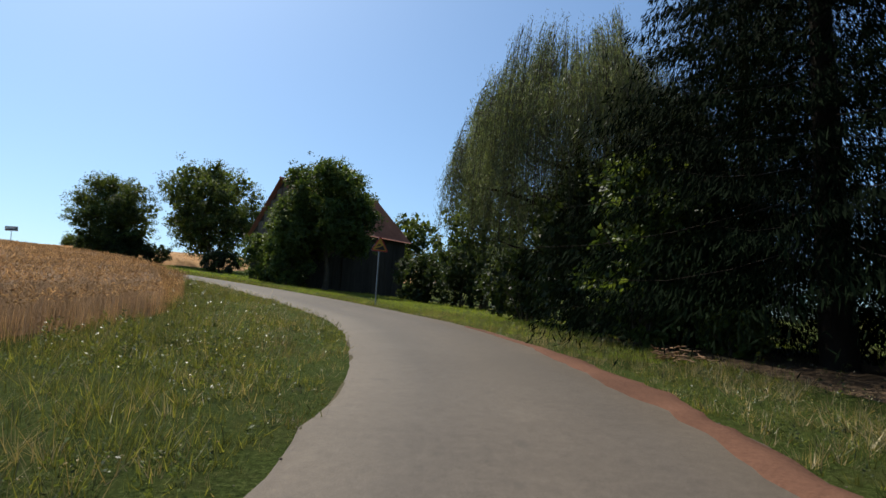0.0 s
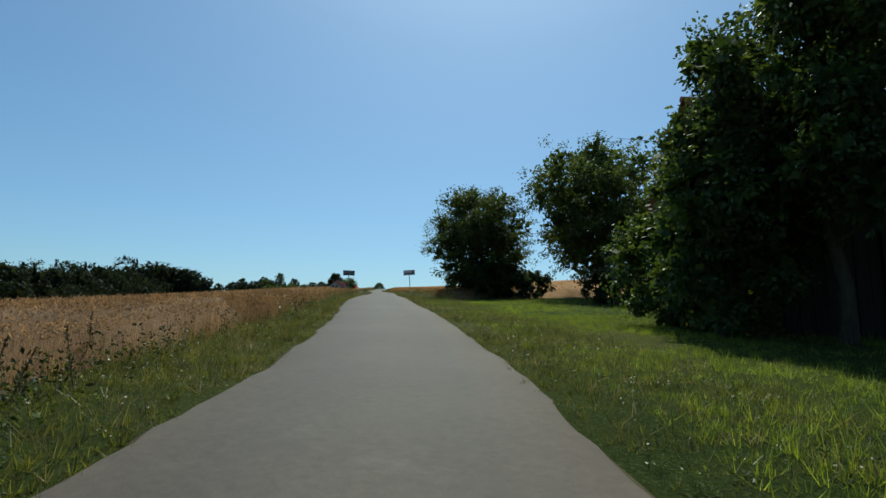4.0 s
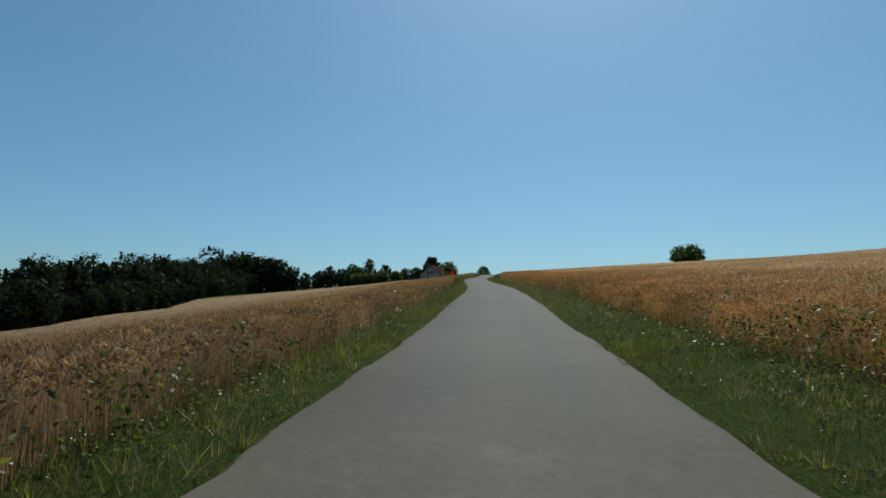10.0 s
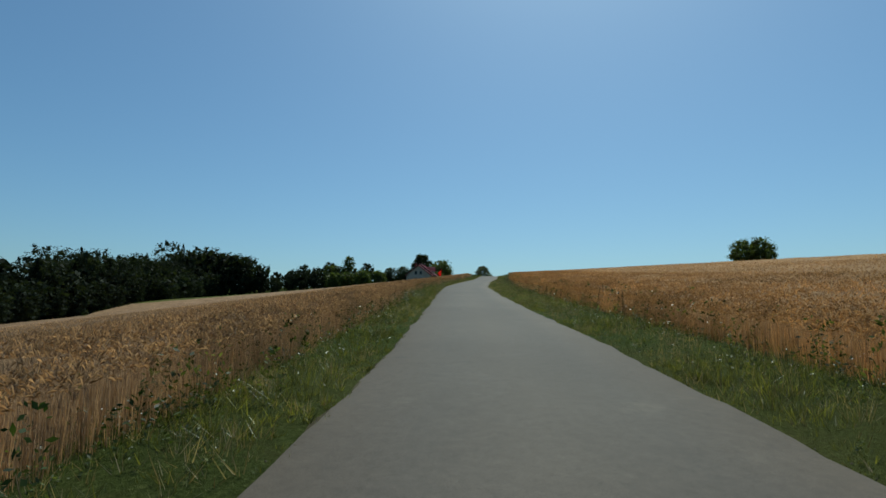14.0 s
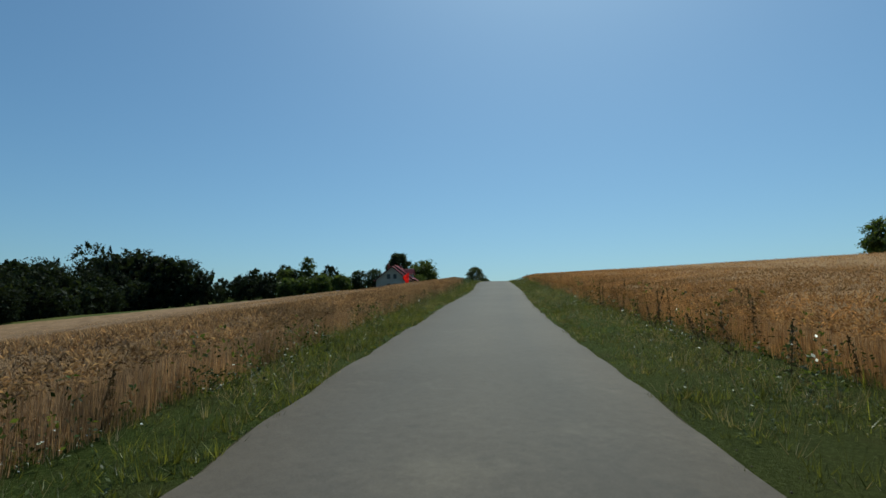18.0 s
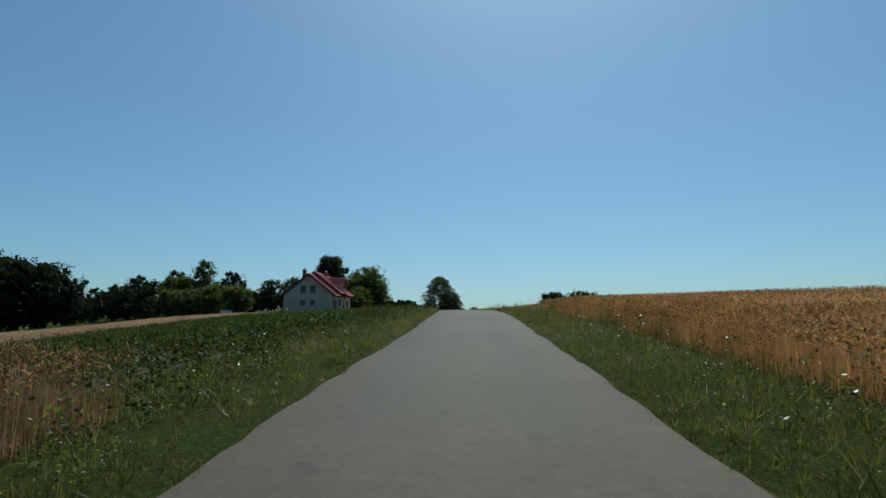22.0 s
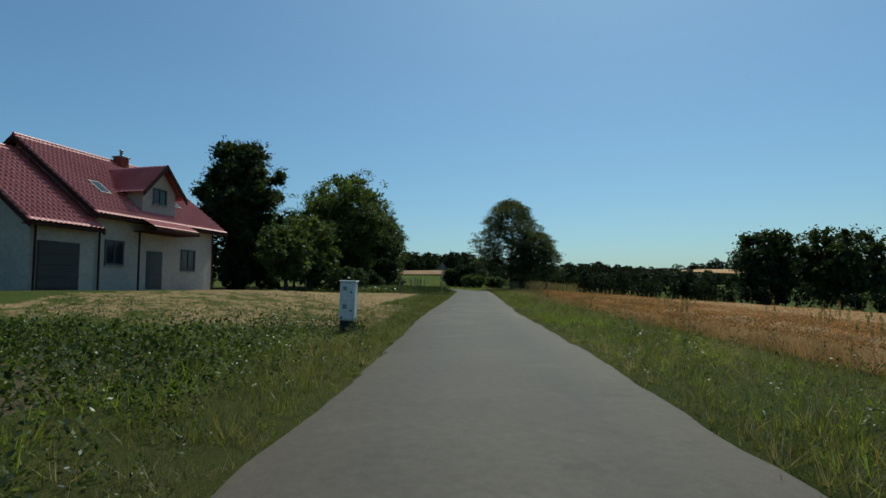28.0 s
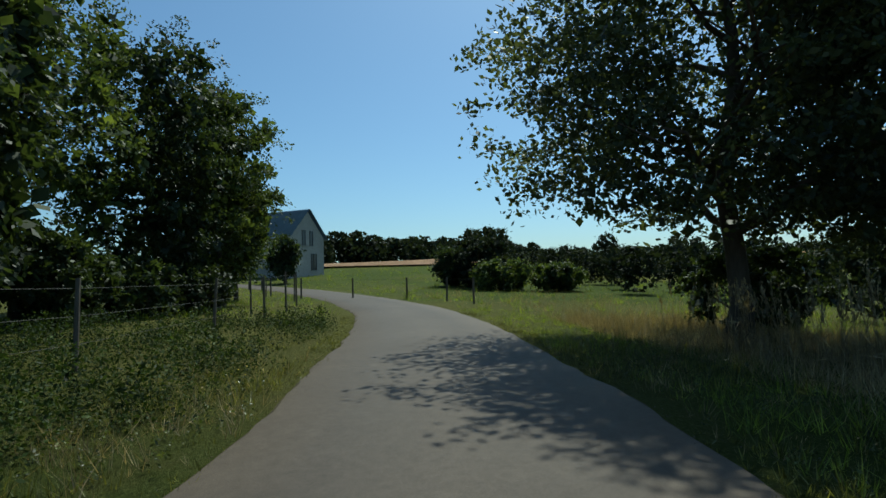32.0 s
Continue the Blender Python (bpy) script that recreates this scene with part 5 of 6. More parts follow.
# dark leafy clumps added to stand for the shade on the verge
weeds("verge_dark_clumps", "dark leaf clumps added to darken the shaded verge", [(30, 240, -2.7, -4.0, 4.5, 0.55), (240, 330, -2.6, -4.6, 7, 0.4), (326, 329.4, -2.6, -4.2, 14, 0.42), (66, 260, 3.9, 4.9, 2.2, 0.6)], M_GARDEN, 118)
weeds("garden_weeds", "dark leafy weeds and vegetables along the garden fence", [(365, 393, -2.6, -9.5, 24, 0.5), (360, 393, -2.3, -6, 22, 0.26)], M_GARDEN, 112)
M_PETAL = surface("white_petal", (0.6, 0.6, 0.55), (0.8, 0.8, 0.74), 3.0, 30.0, 0.7, 0.0)
M_YELLOWPETAL = surface("yellow_petal", (0.55, 0.4, 0.03), (0.7, 0.55, 0.06), 3.0, 30.0, 0.7, 0.0)
M_POPPY = surface("poppy_petal", (0.55, 0.03, 0.015), (0.7, 0.06, 0.03), 3.0, 30.0, 0.6, 0.0)


def flowers(name, label, spans, height, size, mat, seed):
    """Small flower heads over a stretch: (run0, run1, off0, off1, count), gathered in patches."""
    rng = np.random.default_rng(seed)
    pts = []
    for run0, run1, off0, off1, count in spans:
        n = max(2, count // 9)
        a, b = rng.uniform(run0, run1, n), rng.uniform(min(off0, off1), max(off0, off1), n)
        a, b = np.repeat(a, 9) + rng.normal(0, 0.35, n * 9), np.repeat(b, 9) + rng.normal(0, 0.15, n * 9)
        x, y = beside(a, b)
        pts.append(np.stack([x, y, ground_z(x, y) + height * rng.uniform(0.6, 1.15, len(x))], 1))
    p = np.vstack(pts)
    v, f = leaves(rng, np.repeat(p, 3, 0) + rng.normal(0, size * 0.3, (len(p) * 3, 3)) * (1, 1, 0.3), size, np.repeat(rng.normal(0, 1, (len(p), 3)) * (1, 1, 0.2), 3, 0), 0.9, 2.0)
    return tagged(new(name, mesh_of(name, v, f, mat)), label, "flowers", kind="stuff")


flowers("white_flowers", "patches of white yarrow and camomile on the verge", [(20, 225, -2.2, -3.8, 700), (60, 300, 2.4, 4.4, 600), (100, 130, -2.6, -4.0, 130), (300, 330, -2.6, -6, 90), (364, 385, -3, -7, 40), (9, 20, -2.4, -4, 30), (242, 312, -5, -25, 60)], 0.3, 0.012, M_PETAL, 102)
flowers("seed_heads", "pale seed heads of grasses scattered over the verge", [(-12, 385, -2.2, -3.6, 6000), (-12, 385, 2.3, 4.6, 7000), (-12, 42, -3.4, -6.8, 900), (14, 60, 4, 10, 500)], 0.26, 0.014, M_DRYGRASS, 113)
flowers("yellow_flowers", "yellow hawkweed dotted along the verge", [(-12, 385, -2.3, -3.6, 500), (12, 385, 2.3, 4.6, 600)], 0.25, 0.016, M_YELLOWPETAL, 114)
flowers("poppies", "red poppies at the edge of the wheat", [(56, 72, -3.0, -3.6, 20)], 0.55, 0.045, M_POPPY, 103)


def docks(name, label, spans, seed):
    """Tall brown seed stems: (run0, run1, off0, off1, count)."""
    rng = np.random.default_rng(seed)
    pieces = []
    for run0, run1, off0, off1, count in spans:
        x, y = beside(rng.uniform(run0, run1, count), rng.uniform(min(off0, off1), max(off0, off1), count))
        for a, b in zip(x, y):
            h = rng.uniform(0.5, 0.95)
            p = np.array([a, b, float(ground_z(a, b))])
            top = p + (rng.normal(0, 0.1), rng.normal(0, 0.1), h)
            pieces.append(tube(np.array([p, (p + top) / 2 + rng.normal(0, 0.02, 3), top]), [0.009, 0.008, 0.004], 4))
            k = rng.uniform(0.3, 1, 70)[:, None]
            pieces.append(leaves(rng, p + (top - p) * k + rng.normal(0, 1, (70, 3)) * 0.028 * (1.25 - k), 0.042, None, 0.5))
            low = rng.uniform(0.02, 0.4, 12)[:, None]
            pieces.append(leaves(rng, p + (top - p) * low + rng.normal(0, 0.07, (12, 3)) * (1, 1, 0.3), 0.11, None, 0.35))
    v, f = joined(pieces)
    return tagged(new(name, mesh_of(name, v, f, M_DOCK)), label, "weeds", kind="stuff")


M_DOCK = surface("dock_seed", (0.06, 0.05, 0.025), (0.15, 0.115, 0.06), 2.0, 20.0, 0.9, 0.0)
docks("dock_weeds", "tall brown dock and thistle stems on the verge", [(100, 128, 3.8, 4.6, 9), (128, 150, 3.8, 4.6, 8), (150, 172, 3.4, 4.6, 20), (176, 198, 3.6, 4.8, 34), (215, 232, 3.6, 4.8, 10), (130, 200, -3.2, -4.0, 8), (335, 360, 4.5, 8, 7), (20, 60, -3.0, -4.4, 14)], 104)
sward("tall_reed_grass", "tall pale seeding grass along the far edge of the field", [(285, 352, 5.6, 8.6, 14, 1.1, 0.006), (300, 352, 10, 16, 1.6, 1.6, 0.012), (335, 372, 4.6, 7.2, 9, 0.95, 0.005)], M_DRYGRASS, 105)

# sandy yard in front of the house


def bare_sand(tree, sh):
    """Sand, brown clods and turf; the attribute "bare" says how far the turf is gone."""
    a, b, c = noise_of(tree, 0.4, 5.0, 0.65), noise_of(tree, 5.0, 5.0, 0.75), noise_of(tree, 0.9, 8.0, 0.75, (1.0, 1.0, 1.0))
    col = ramp_of(tree, a, ((0.3, (0.2, 0.13, 0.065)), (0.7, (0.36, 0.25, 0.13))))
    col = mixed(tree, 0.5, col, ramp_of(tree, b, ((0.3, (0.07, 0.045, 0.024)), (0.5, (0.24, 0.165, 0.085)), (0.72, (0.5, 0.37, 0.21)))))
    clods = noise_of(tree, 1.7, 7.0, 0.8)
    col = mixed(tree, ramp_of(tree, clods, ((0.52, (0, 0, 0)), (0.64, (0.8, 0.8, 0.8)))), col, (0.07, 0.045, 0.024))
    green, rough = turf_tone(tree)
    gone = tree.nodes.new("ShaderNodeAttribute")
    gone.attribute_name = "bare"
    diff = tree.nodes.new("ShaderNodeMath")
    diff.operation = "SUBTRACT"
    tree.links.new(gone.outputs["Fac"], diff.inputs[0])
    tree.links.new(c, diff.inputs[1])
    col = mixed(tree, ramp_of(tree, diff.outputs[0], ((0.0, (0, 0, 0)), (0.1, (1, 1, 1)))), green, col)
    tree.links.new(col, sh.inputs["Base Color"])
    sh.inputs["Roughness"].default_value, sh.inputs["Specular IOR Level"].default_value = 0.97, 0.03
    bumped(tree, sh, b, 1.0, 0.15)


M_YARD = material("yard_sand", bare_sand)


def patch(name, label, category, run0, run1, off0, off1, step, mat, lift, seed, bare=None):
    """A sheet of worn ground beside the road whose rim dips under the turf; bare(run, off): how far the turf is gone."""
    runs, offs = np.arange(run0, run1, step), np.arange(off0, off1, -step)
    r, o = np.meshgrid(runs, offs, indexing="ij")
    e = np.minimum(np.minimum(r - run0, run1 - r), np.minimum(off0 - o, o - off1))
    x, y = beside(r, o)
    lump = np.array([noise.noise((p * 1.3, q * 1.3, seed)) * 0.06 + noise.noise((p * 4.0, q * 4.0, seed)) * 0.045 for p, q in zip(x.ravel(), y.ravel())]).reshape(r.shape)
    amount = bare(r, o) if bare else np.ones(r.shape)
    z = ground_z(x, y) + lift + lump * np.clip(amount * 1.6, 0.3, 1) + np.minimum(0, (e - 0.8) * 0.3)
    ob = new(name, mesh_of(name, np.stack([x, y, z], -1).reshape(-1, 3), grid_faces(len(runs), len(offs)), mat, True))
    ob.data.attributes.new("bare", "FLOAT", "POINT").data.foreach_set("value", amount.ravel().astype(np.float32))
    return tagged(ob, label, category, kind="structure")


def worn(run, off):
    plot = smooth((-4.2 - off) / 1.0) * smooth((run - 339 + (off + 8) * 0.4) / 3.0) * smooth((364.8 - run + 0.8 * np.minimum(off + 7.8, 0)) / 1.5)
    rough = smooth((run - 327) / 3) * smooth((345 - run) / 3) * smooth((-2.3 - off) / 0.7) * smooth((off + 17) / 3)
    return np.maximum(0.85 * plot, 0.56 * rough)


patch("yard", "trampled sand and clods of the building plot", "yard", 325, 369, -1.95, -21, 0.22, M_YARD, 0.07, 106.0, worn)
weeds("yard_weeds", "tall dark weeds before the house", [(310, 333, -3.6, -13, 9, 0.45), (328, 344, -2.4, -10, 9, 0.17), (341, 366, -2.4, -4.5, 14, 0.22), (365, 372, -4, -14, 12, 0.36), (346, 362, -6, -14, 0.8, 0.14)], M_WEED, 109)
sward("yard_grass", "tufts of grass breaking through the sandy yard", [(327, 343, -2.0, -4.4, 260, 0.19, 0.006), (327, 343, -4.4, -11, 120, 0.16, 0.005), (341, 367, -2.0, -4.7, 420, 0.24, 0.006), (364, 372, -4.5, -15, 160, 0.34, 0.007), (358, 364, -9, -19, 120, 0.32, 0.007), (343, 364, -5, -16, 10, 0.12, 0.005)], M_GRASS, 110)
sward("straw_litter", "pale straw strewn over the sand", [(330, 365, -3, -15, 26, 0.07, 0.006)], M_DRYGRASS, 111, "straw")

# brown litter, darkened in its colour for the shade under the conifers
M_LITTER = surface("shaded_needle_litter", (0.025, 0.018, 0.011), (0.09, 0.06, 0.037), 0.9, 9.0, 0.95, 1.0, distance=0.06)
patch("leaf_litter", "brown needle litter and bare soil under the conifers", "ground", -10, 15, 13.0, 4.9, 0.3, M_LITTER, 0.09, 115.0)
rng = np.random.default_rng(116)
pile = thing("brushwood_pile", pose(4.7, 11.2, float(ground_z(4.7, 11.2)), 0, 0, 70), "low pile of dry reddish cut twigs at the wood edge", "brushwood")
M_TWIG = surface("dry_twig", (0.16, 0.085, 0.05), (0.34, 0.21, 0.13), 2.0, 20.0, 0.9, 0.2)
for k in range(70):
    p = np.array([rng.normal(0, 0.55), rng.normal(0, 0.25), 0.03 + abs(rng.normal(0, 0.1))])
    q = p + np.array([rng.normal(0, 0.4), rng.normal(0, 0.22), rng.uniform(-0.02, 0.08)])
    part("twig", mesh_of("twig", *tube(np.array([p, (p + q) / 2 + rng.normal(0, 0.02, 3), q]), [0.014, 0.012, 0.006], 4), M_TWIG), None, pile)

# the house: x along the front (wing end to right corner), y into the house, z up
M_WALL = surface("unpainted_plaster", (0.33, 0.295, 0.255), (0.45, 0.41, 0.36), 0.4, 6.0, 0.95, 0.25)
M_ROOF = surface("red_roof_sheet", (0.4, 0.1, 0.1), (0.54, 0.17, 0.165), 0.8, 8.0, 0.5, 0.1)
M_FASCIA = surface("dark_red_fascia", (0.03, 0.015, 0.014), (0.055, 0.025, 0.023), 0.8, 8.0, 0.9, 0.1)
M_FRAME = surface("window_frame", (0.03, 0.03, 0.032), (0.06, 0.06, 0.062), 1.0, 12.0, 0.5, 0.0)
M_BRICK = surface("red_brick", (0.16, 0.045, 0.03), (0.27, 0.085, 0.06), 2.0, 12.0, 0.9, 0.5)
# brown door taken near black: its recess's shade is put into the colour
M_GARAGE = surface("garage_door", (0.028, 0.024, 0.022), (0.05, 0.043, 0.04), 1.0, 8.0, 0.6, 0.2, stretch=(0.3, 0.3, 3.0))


def glass(tree, sh):
    sh.inputs["Base Color"].default_value = (0.02, 0.025, 0.03, 1)
    sh.inputs["Roughness"].default_value = 0.06
    sh.inputs["Specular IOR Level"].default_value = 0.35


M_GLASS = material("window_glass", glass)
HZ = 27.2
house = thing("house", pose(-266.8, 214.05, HZ, 0, 0, 135), "new house of grey plaster with a red tile-pattern roof", "house")


D, PITCH = 9.5, 0.78
E_MAIN, E_WING = 3.98, 3.25
R_MAIN, R_WING = E_MAIN + PITCH * D / 2, E_WING + PITCH * D / 2
X_WING, X_MID, X_END = -12.2, -8.9, 0.0


def gable_wall(name, x0, x1, eave, ridge, parent):
    """A solid block with a gable at both ends, along x."""
    bm = bmesh.new()
    pts = [(0, -1.2), (D, -1.2), (D, eave), (D / 2, ridge), (0, eave)]
    lo, hi = [bm.verts.new((x0, b, c)) for b, c in pts], [bm.verts.new((x1, b, c)) for b, c in pts]
    bm.faces.new(lo)
    bm.faces.new(hi[::-1])
    for i in range(5):
        j = (i + 1) % 5
        bm.faces.new((lo[j], lo[i], hi[i], hi[j]))
    bmesh.ops.recalc_face_normals(bm, faces=bm.faces)
    return part(name, bm, M_WALL, parent)


w_main = gable_wall("wall", X_MID, X_END, E_MAIN - 0.1, R_MAIN - 0.1, house)
w_wing = gable_wall("wall", X_WING, X_MID - 0.004, E_WING - 0.1, R_WING - 0.1, house)
for x0, x1, eave, ridge, wv in ((X_MID - 0.45, X_END + 0.7, E_MAIN, R_MAIN, 40), (X_WING - 0.5, X_MID, E_WING, R_WING, 15)):
    for s in (-1, 1):
        run = D / 2 + 0.55
        part("roof", mesh_of("roof", *tile_slope((x0, D / 2, ridge), (x1, D / 2, ridge), (0, s * run, -PITCH * run), 17, wv, 0.06), M_ROOF), None, house)
        ev = eave - 0.55 * PITCH
        yy = D / 2 + s * run
        part("gutter", box(bmesh.new(), x0, x1, yy - 0.06, yy + 0.06, ev - 0.1, ev + 0.02, 0.02), M_FASCIA, house)
        part("soffit", box(bmesh.new(), x0 + 0.05, x1 - 0.05, min(yy, D / 2 + s * D / 2) + 0.06, max(yy, D / 2 + s * D / 2) - 0.06, ev - 0.06, ev - 0.02), M_FASCIA, house)
        for xx in (x0, x1):
            v0, v1 = Vector((xx, D / 2, ridge + 0.02)), Vector((xx, D / 2 + s * run, ev + 0.02))
            bm = bmesh.new()
            t = 0.05
            q = [bm.verts.new(p + Vector((dx, 0, dz))) for p in (v0, v1) for dx in (-t, t) for dz in (-0.22, 0.06)]
            bmesh.ops.convex_hull(bm, input=q)
            part("verge_board", bm, M_FASCIA, house)
    part("ridge_cap", cyl(bmesh.new(), (x0, D / 2, ridge + 0.09), (x1, D / 2, ridge + 0.09), 0.1, 0.1), M_ROOF, house)


def opening(parent, axis, at, a0, a1, z0, z1, out, mull=1, name="window"):
    """A window set in a wall: reveal, frame bars, panes and sill. axis x: in the front wall; axis y: in the gable."""

    def slab(p0, p1, d0, d1, c0, c1):
        lo, hi = sorted((at + out * d0, at + out * d1))
        return box(bmesh.new(), p0, p1, lo, hi, c0, c1) if axis == "x" else box(bmesh.new(), lo, hi, p0, p1, c0, c1)

    w = part(name, slab(a0, a1, 0.003, 0.012, z0, z1), M_GLASS, parent, "dark window pane")
    f = 0.07
    for p in ((a0 - 0.02, a0 + f, z0 - 0.02, z1 + 0.02), (a1 - f, a1 + 0.02, z0 - 0.02, z1 + 0.02), (a0 + f, a1 - f, z1 - f, z1 + 0.02), (a0 + f, a1 - f, z0 - 0.02, z0 + f)):
        part("frame", slab(p[0], p[1], 0.004, 0.05, p[2], p[3]), M_FRAME, w)
    for k in range(mull):
        c = a0 + (a1 - a0) * (k + 1) / (mull + 1)
        part("mullion", slab(c - 0.035, c + 0.035, 0.013, 0.045, z0 + f, z1 - f), M_FRAME, w)
    part("sill", slab(a0 - 0.06, a1 + 0.06, 0.004, 0.12, z0 - 0.07, z0 - 0.03), M_STEEL, w)
    return w


opening(house, "x", 0, -8.3, -7.15, 1.25, 2.45, -1)
opening(house, "x", 0, -2.85, -1.65, 1.15, 2.35, -1)
for b0, b1 in ((3.45, 4.35), (5.3, 6.25)):
    opening(house, "y", X_WING, b0, b1, 3.45, 4.75, -1)
    opening(house, "y", X_WING, b0, b1, 1.15, 2.0, -1)
door = part("door", box(bmesh.new(), -5.55, -4.4, -0.05, -0.004, 0.05, 2.1, 0.01), M_FRAME, house, "dark front door")
part("handle", cyl(bmesh.new(), (-4.55, -0.09, 1.0), (-4.55, -0.09, 1.2), 0.015, 0.015, 8), M_STEEL, door)
for z0 in (0.2, 0.85, 1.5):
    part("door_panel", box(bmesh.new(), -5.4, -4.7, -0.07, -0.052, z0, z0 + 0.5, 0.01), M_FRAME, door)
gar = part("garage_door", box(bmesh.new(), -11.85, -9.75, -0.05, -0.004, 0.0, 2.15, 0.01), M_GARAGE, house, "brown sectional garage door")
for k in range(4):
    part("door_section", box(bmesh.new(), -11.8, -9.8, -0.07, -0.052, 0.06 + k * 0.52, 0.54 + k * 0.52, 0.008), M_GARAGE, gar)
# porch roof carried out over the door
ye = -1.45
part("porch_roof", mesh_of("porch_roof", *tile_slope((-6.6, -0.45, E_MAIN - 0.28), (-3.2, -0.45, E_MAIN - 0.28), (0, ye + 0.45, -0.52), 4, 14, 0.03), M_ROOF), None, house)
part("porch_fascia", box(bmesh.new(), -6.6, -3.2, ye - 0.05, ye + 0.03, E_MAIN - 0.95, E_MAIN - 0.8, 0.01), M_FASCIA, house)
part("porch_ceiling", box(bmesh.new(), -6.55, -3.25, ye + 0.03, -0.01, E_MAIN - 0.95, E_MAIN - 0.9), M_FASCIA, house)
for x0, yy, z1 in ((-12.05, -0.12, E_WING - 0.45), (-8.75, -0.12, E_WING - 0.2), (-0.12, -0.12, E_MAIN - 0.45), (-6.75, -0.6, E_MAIN - 0.9)):
    part("downpipe", cyl(bmesh.new(), (x0, yy, -0.2), (x0, yy, z1), 0.05, 0.05, 10), M_FASCIA, house)
# dormer
dx0, dx1, dy, dzr = -5.8, -3.3, 0.15, 6.9
base = E_MAIN - 0.2
dorm = part("dormer", bmesh.new(), M_WALL, house)
bm = bmesh.new()
back = 4.2
pts = [(dx0, base), (dx1, base), (dx1, 5.55), ((dx0 + dx1) / 2, dzr - 0.1), (dx0, 5.55)]
prism(bm, pts, dy, back)
bm.to_mesh(dorm.data)
bm.free()
mid = (dx0 + dx1) / 2
for s in (-1, 1):
    run = (dx1 - dx0) / 2 + 0.45
    part("dormer_roof", mesh_of("dormer_roof", *tile_slope((mid, dy - 0.45, dzr), (mid, back, dzr), (s * run, 0, -run * 1.02), 6, 14, 0.03), M_ROOF), None, dorm)
    v0, v1 = Vector((mid, dy - 0.45, dzr)), Vector((mid + s * run, dy - 0.45, dzr - run * 1.02))
    bm = bmesh.new()
    q = [bm.verts.new(p + Vector((0, a, c))) for p in (v0, v1) for a in (-0.04, 0.04) for c in (-0.2, 0.08)]
    bmesh.ops.convex_hull(bm, input=q)
    part("verge_board", bm, M_FASCIA, dorm)
opening(dorm, "x", dy, mid - 0.5, mid + 0.5, 4.75, 5.6, -1)
for cx, cy, zt in ((-2.9, 4.4, 8.0), (-10.6, 6.2, 7.9)):
    ch = part("chimney", box(bmesh.new(), cx - 0.3, cx + 0.3, cy - 0.3, cy + 0.3, 6.0, zt, 0.01), M_BRICK, house, "red brick chimney")
    part("cap", box(bmesh.new(), cx - 0.36, cx + 0.36, cy - 0.36, cy + 0.36, zt, zt + 0.08, 0.01), M_STEEL, ch)
    part("flue", cyl(bmesh.new(), (cx, cy, zt + 0.08), (cx, cy, zt + 0.45), 0.09, 0.09), M_STEEL, ch)
    part("cowl", cyl(bmesh.new(), (cx, cy, zt + 0.45), (cx, cy, zt + 0.55), 0.16, 0.02), M_STEEL, ch)
for x0 in (-7.6, -2.3):
    a = Vector((x0, 1.1, E_MAIN + 1.1 * PITCH + 0.12))
    sl = Vector((0, 1, PITCH)).normalized()
    bm = bmesh.new()
    nr = Vector((0, -PITCH, 1)).normalized()
    q = [bm.verts.new(a + Vector((dx, 0, 0)) + sl * k + nr * h) for dx in (0, 0.7) for k in (0, 1.1) for h in (0, 0.06)]
    bmesh.ops.convex_hull(bm, input=q)
    sk = part("skylight", bm, M_FRAME, house, "dark roof window")
    bm = bmesh.new()
    q = [bm.verts.new(a + Vector((dx, 0, 0)) + sl * k + nr * h) for dx in (0.08, 0.62) for k in (0.08, 1.02) for h in (0.062, 0.066)]
    bmesh.ops.convex_hull(bm, input=q)
    part("pane", bm, M_GLASS, sk)

# cable box by the road
M_BOX = surface("grey_polyester", (0.55, 0.55, 0.53), (0.68, 0.68, 0.65), 1.5, 16.0, 0.6, 0.1)
cab = thing("cable_box", pose(-241.95, 213.15, float(ground_z(-241.95, 213.15)), 0, 1.5, 52), "pale grey electric cable cabinet in the long grass", "cabinet")
body = part("body", box(bmesh.new(), -0.19, 0.19, -0.13, 0.13, 0.32, 1.25, 0.015), M_BOX, cab)
part("plinth", box(bmesh.new(), -0.17, 0.17, -0.11, 0.11, -0.2, 0.318), M_DARK, cab, "dark plinth")
part("lid", box(bmesh.new(), -0.21, 0.21, -0.16, 0.16, 1.254, 1.295, 0.012), M_BOX, cab)
for z0, z1 in ((0.36, 0.77), (0.81, 1.21)):
    dr = part("door", box(bmesh.new(), -0.17, 0.17, -0.15, -0.132, z0, z1, 0.006), M_BOX, cab)
    part("lock", cyl(bmesh.new(), (0.11, -0.165, (z0 + z1) / 2), (0.11, -0.15, (z0 + z1) / 2), 0.025, 0.025, 10), M_DARK, dr)
    part("label_plate", box(bmesh.new(), -0.1, 0.0, -0.154, -0.1505, z1 - 0.16, z1 - 0.06), M_STEEL, dr)

# stack of blocks at the edge of the crop
M_BLOCK = surface("aerated_block", (0.5, 0.49, 0.46), (0.68, 0.66, 0.62), 1.0, 12.0, 0.95, 0.3)
pz = float(ground_z(-271.2, 190.3))
pallet = thing("block_stack", pose(-271.2, 190.3, pz, 0, 0, 135), "stack of pale building blocks beside the field", "building blocks")
for k in range(3):
    part("skid", box(bmesh.new(), -1.5, 1.5, -0.45 + k * 0.4, -0.35 + k * 0.4, 0, 0.14), M_PLANK, pallet)
for j in range(3):
    for k in range(5):
        part("block", box(bmesh.new(), -1.5 + k * 0.6, -0.96 + k * 0.6, -0.5, 0.5, 0.15 + j * 0.28, 0.395 + j * 0.28, 0.012), M_BLOCK, pallet)
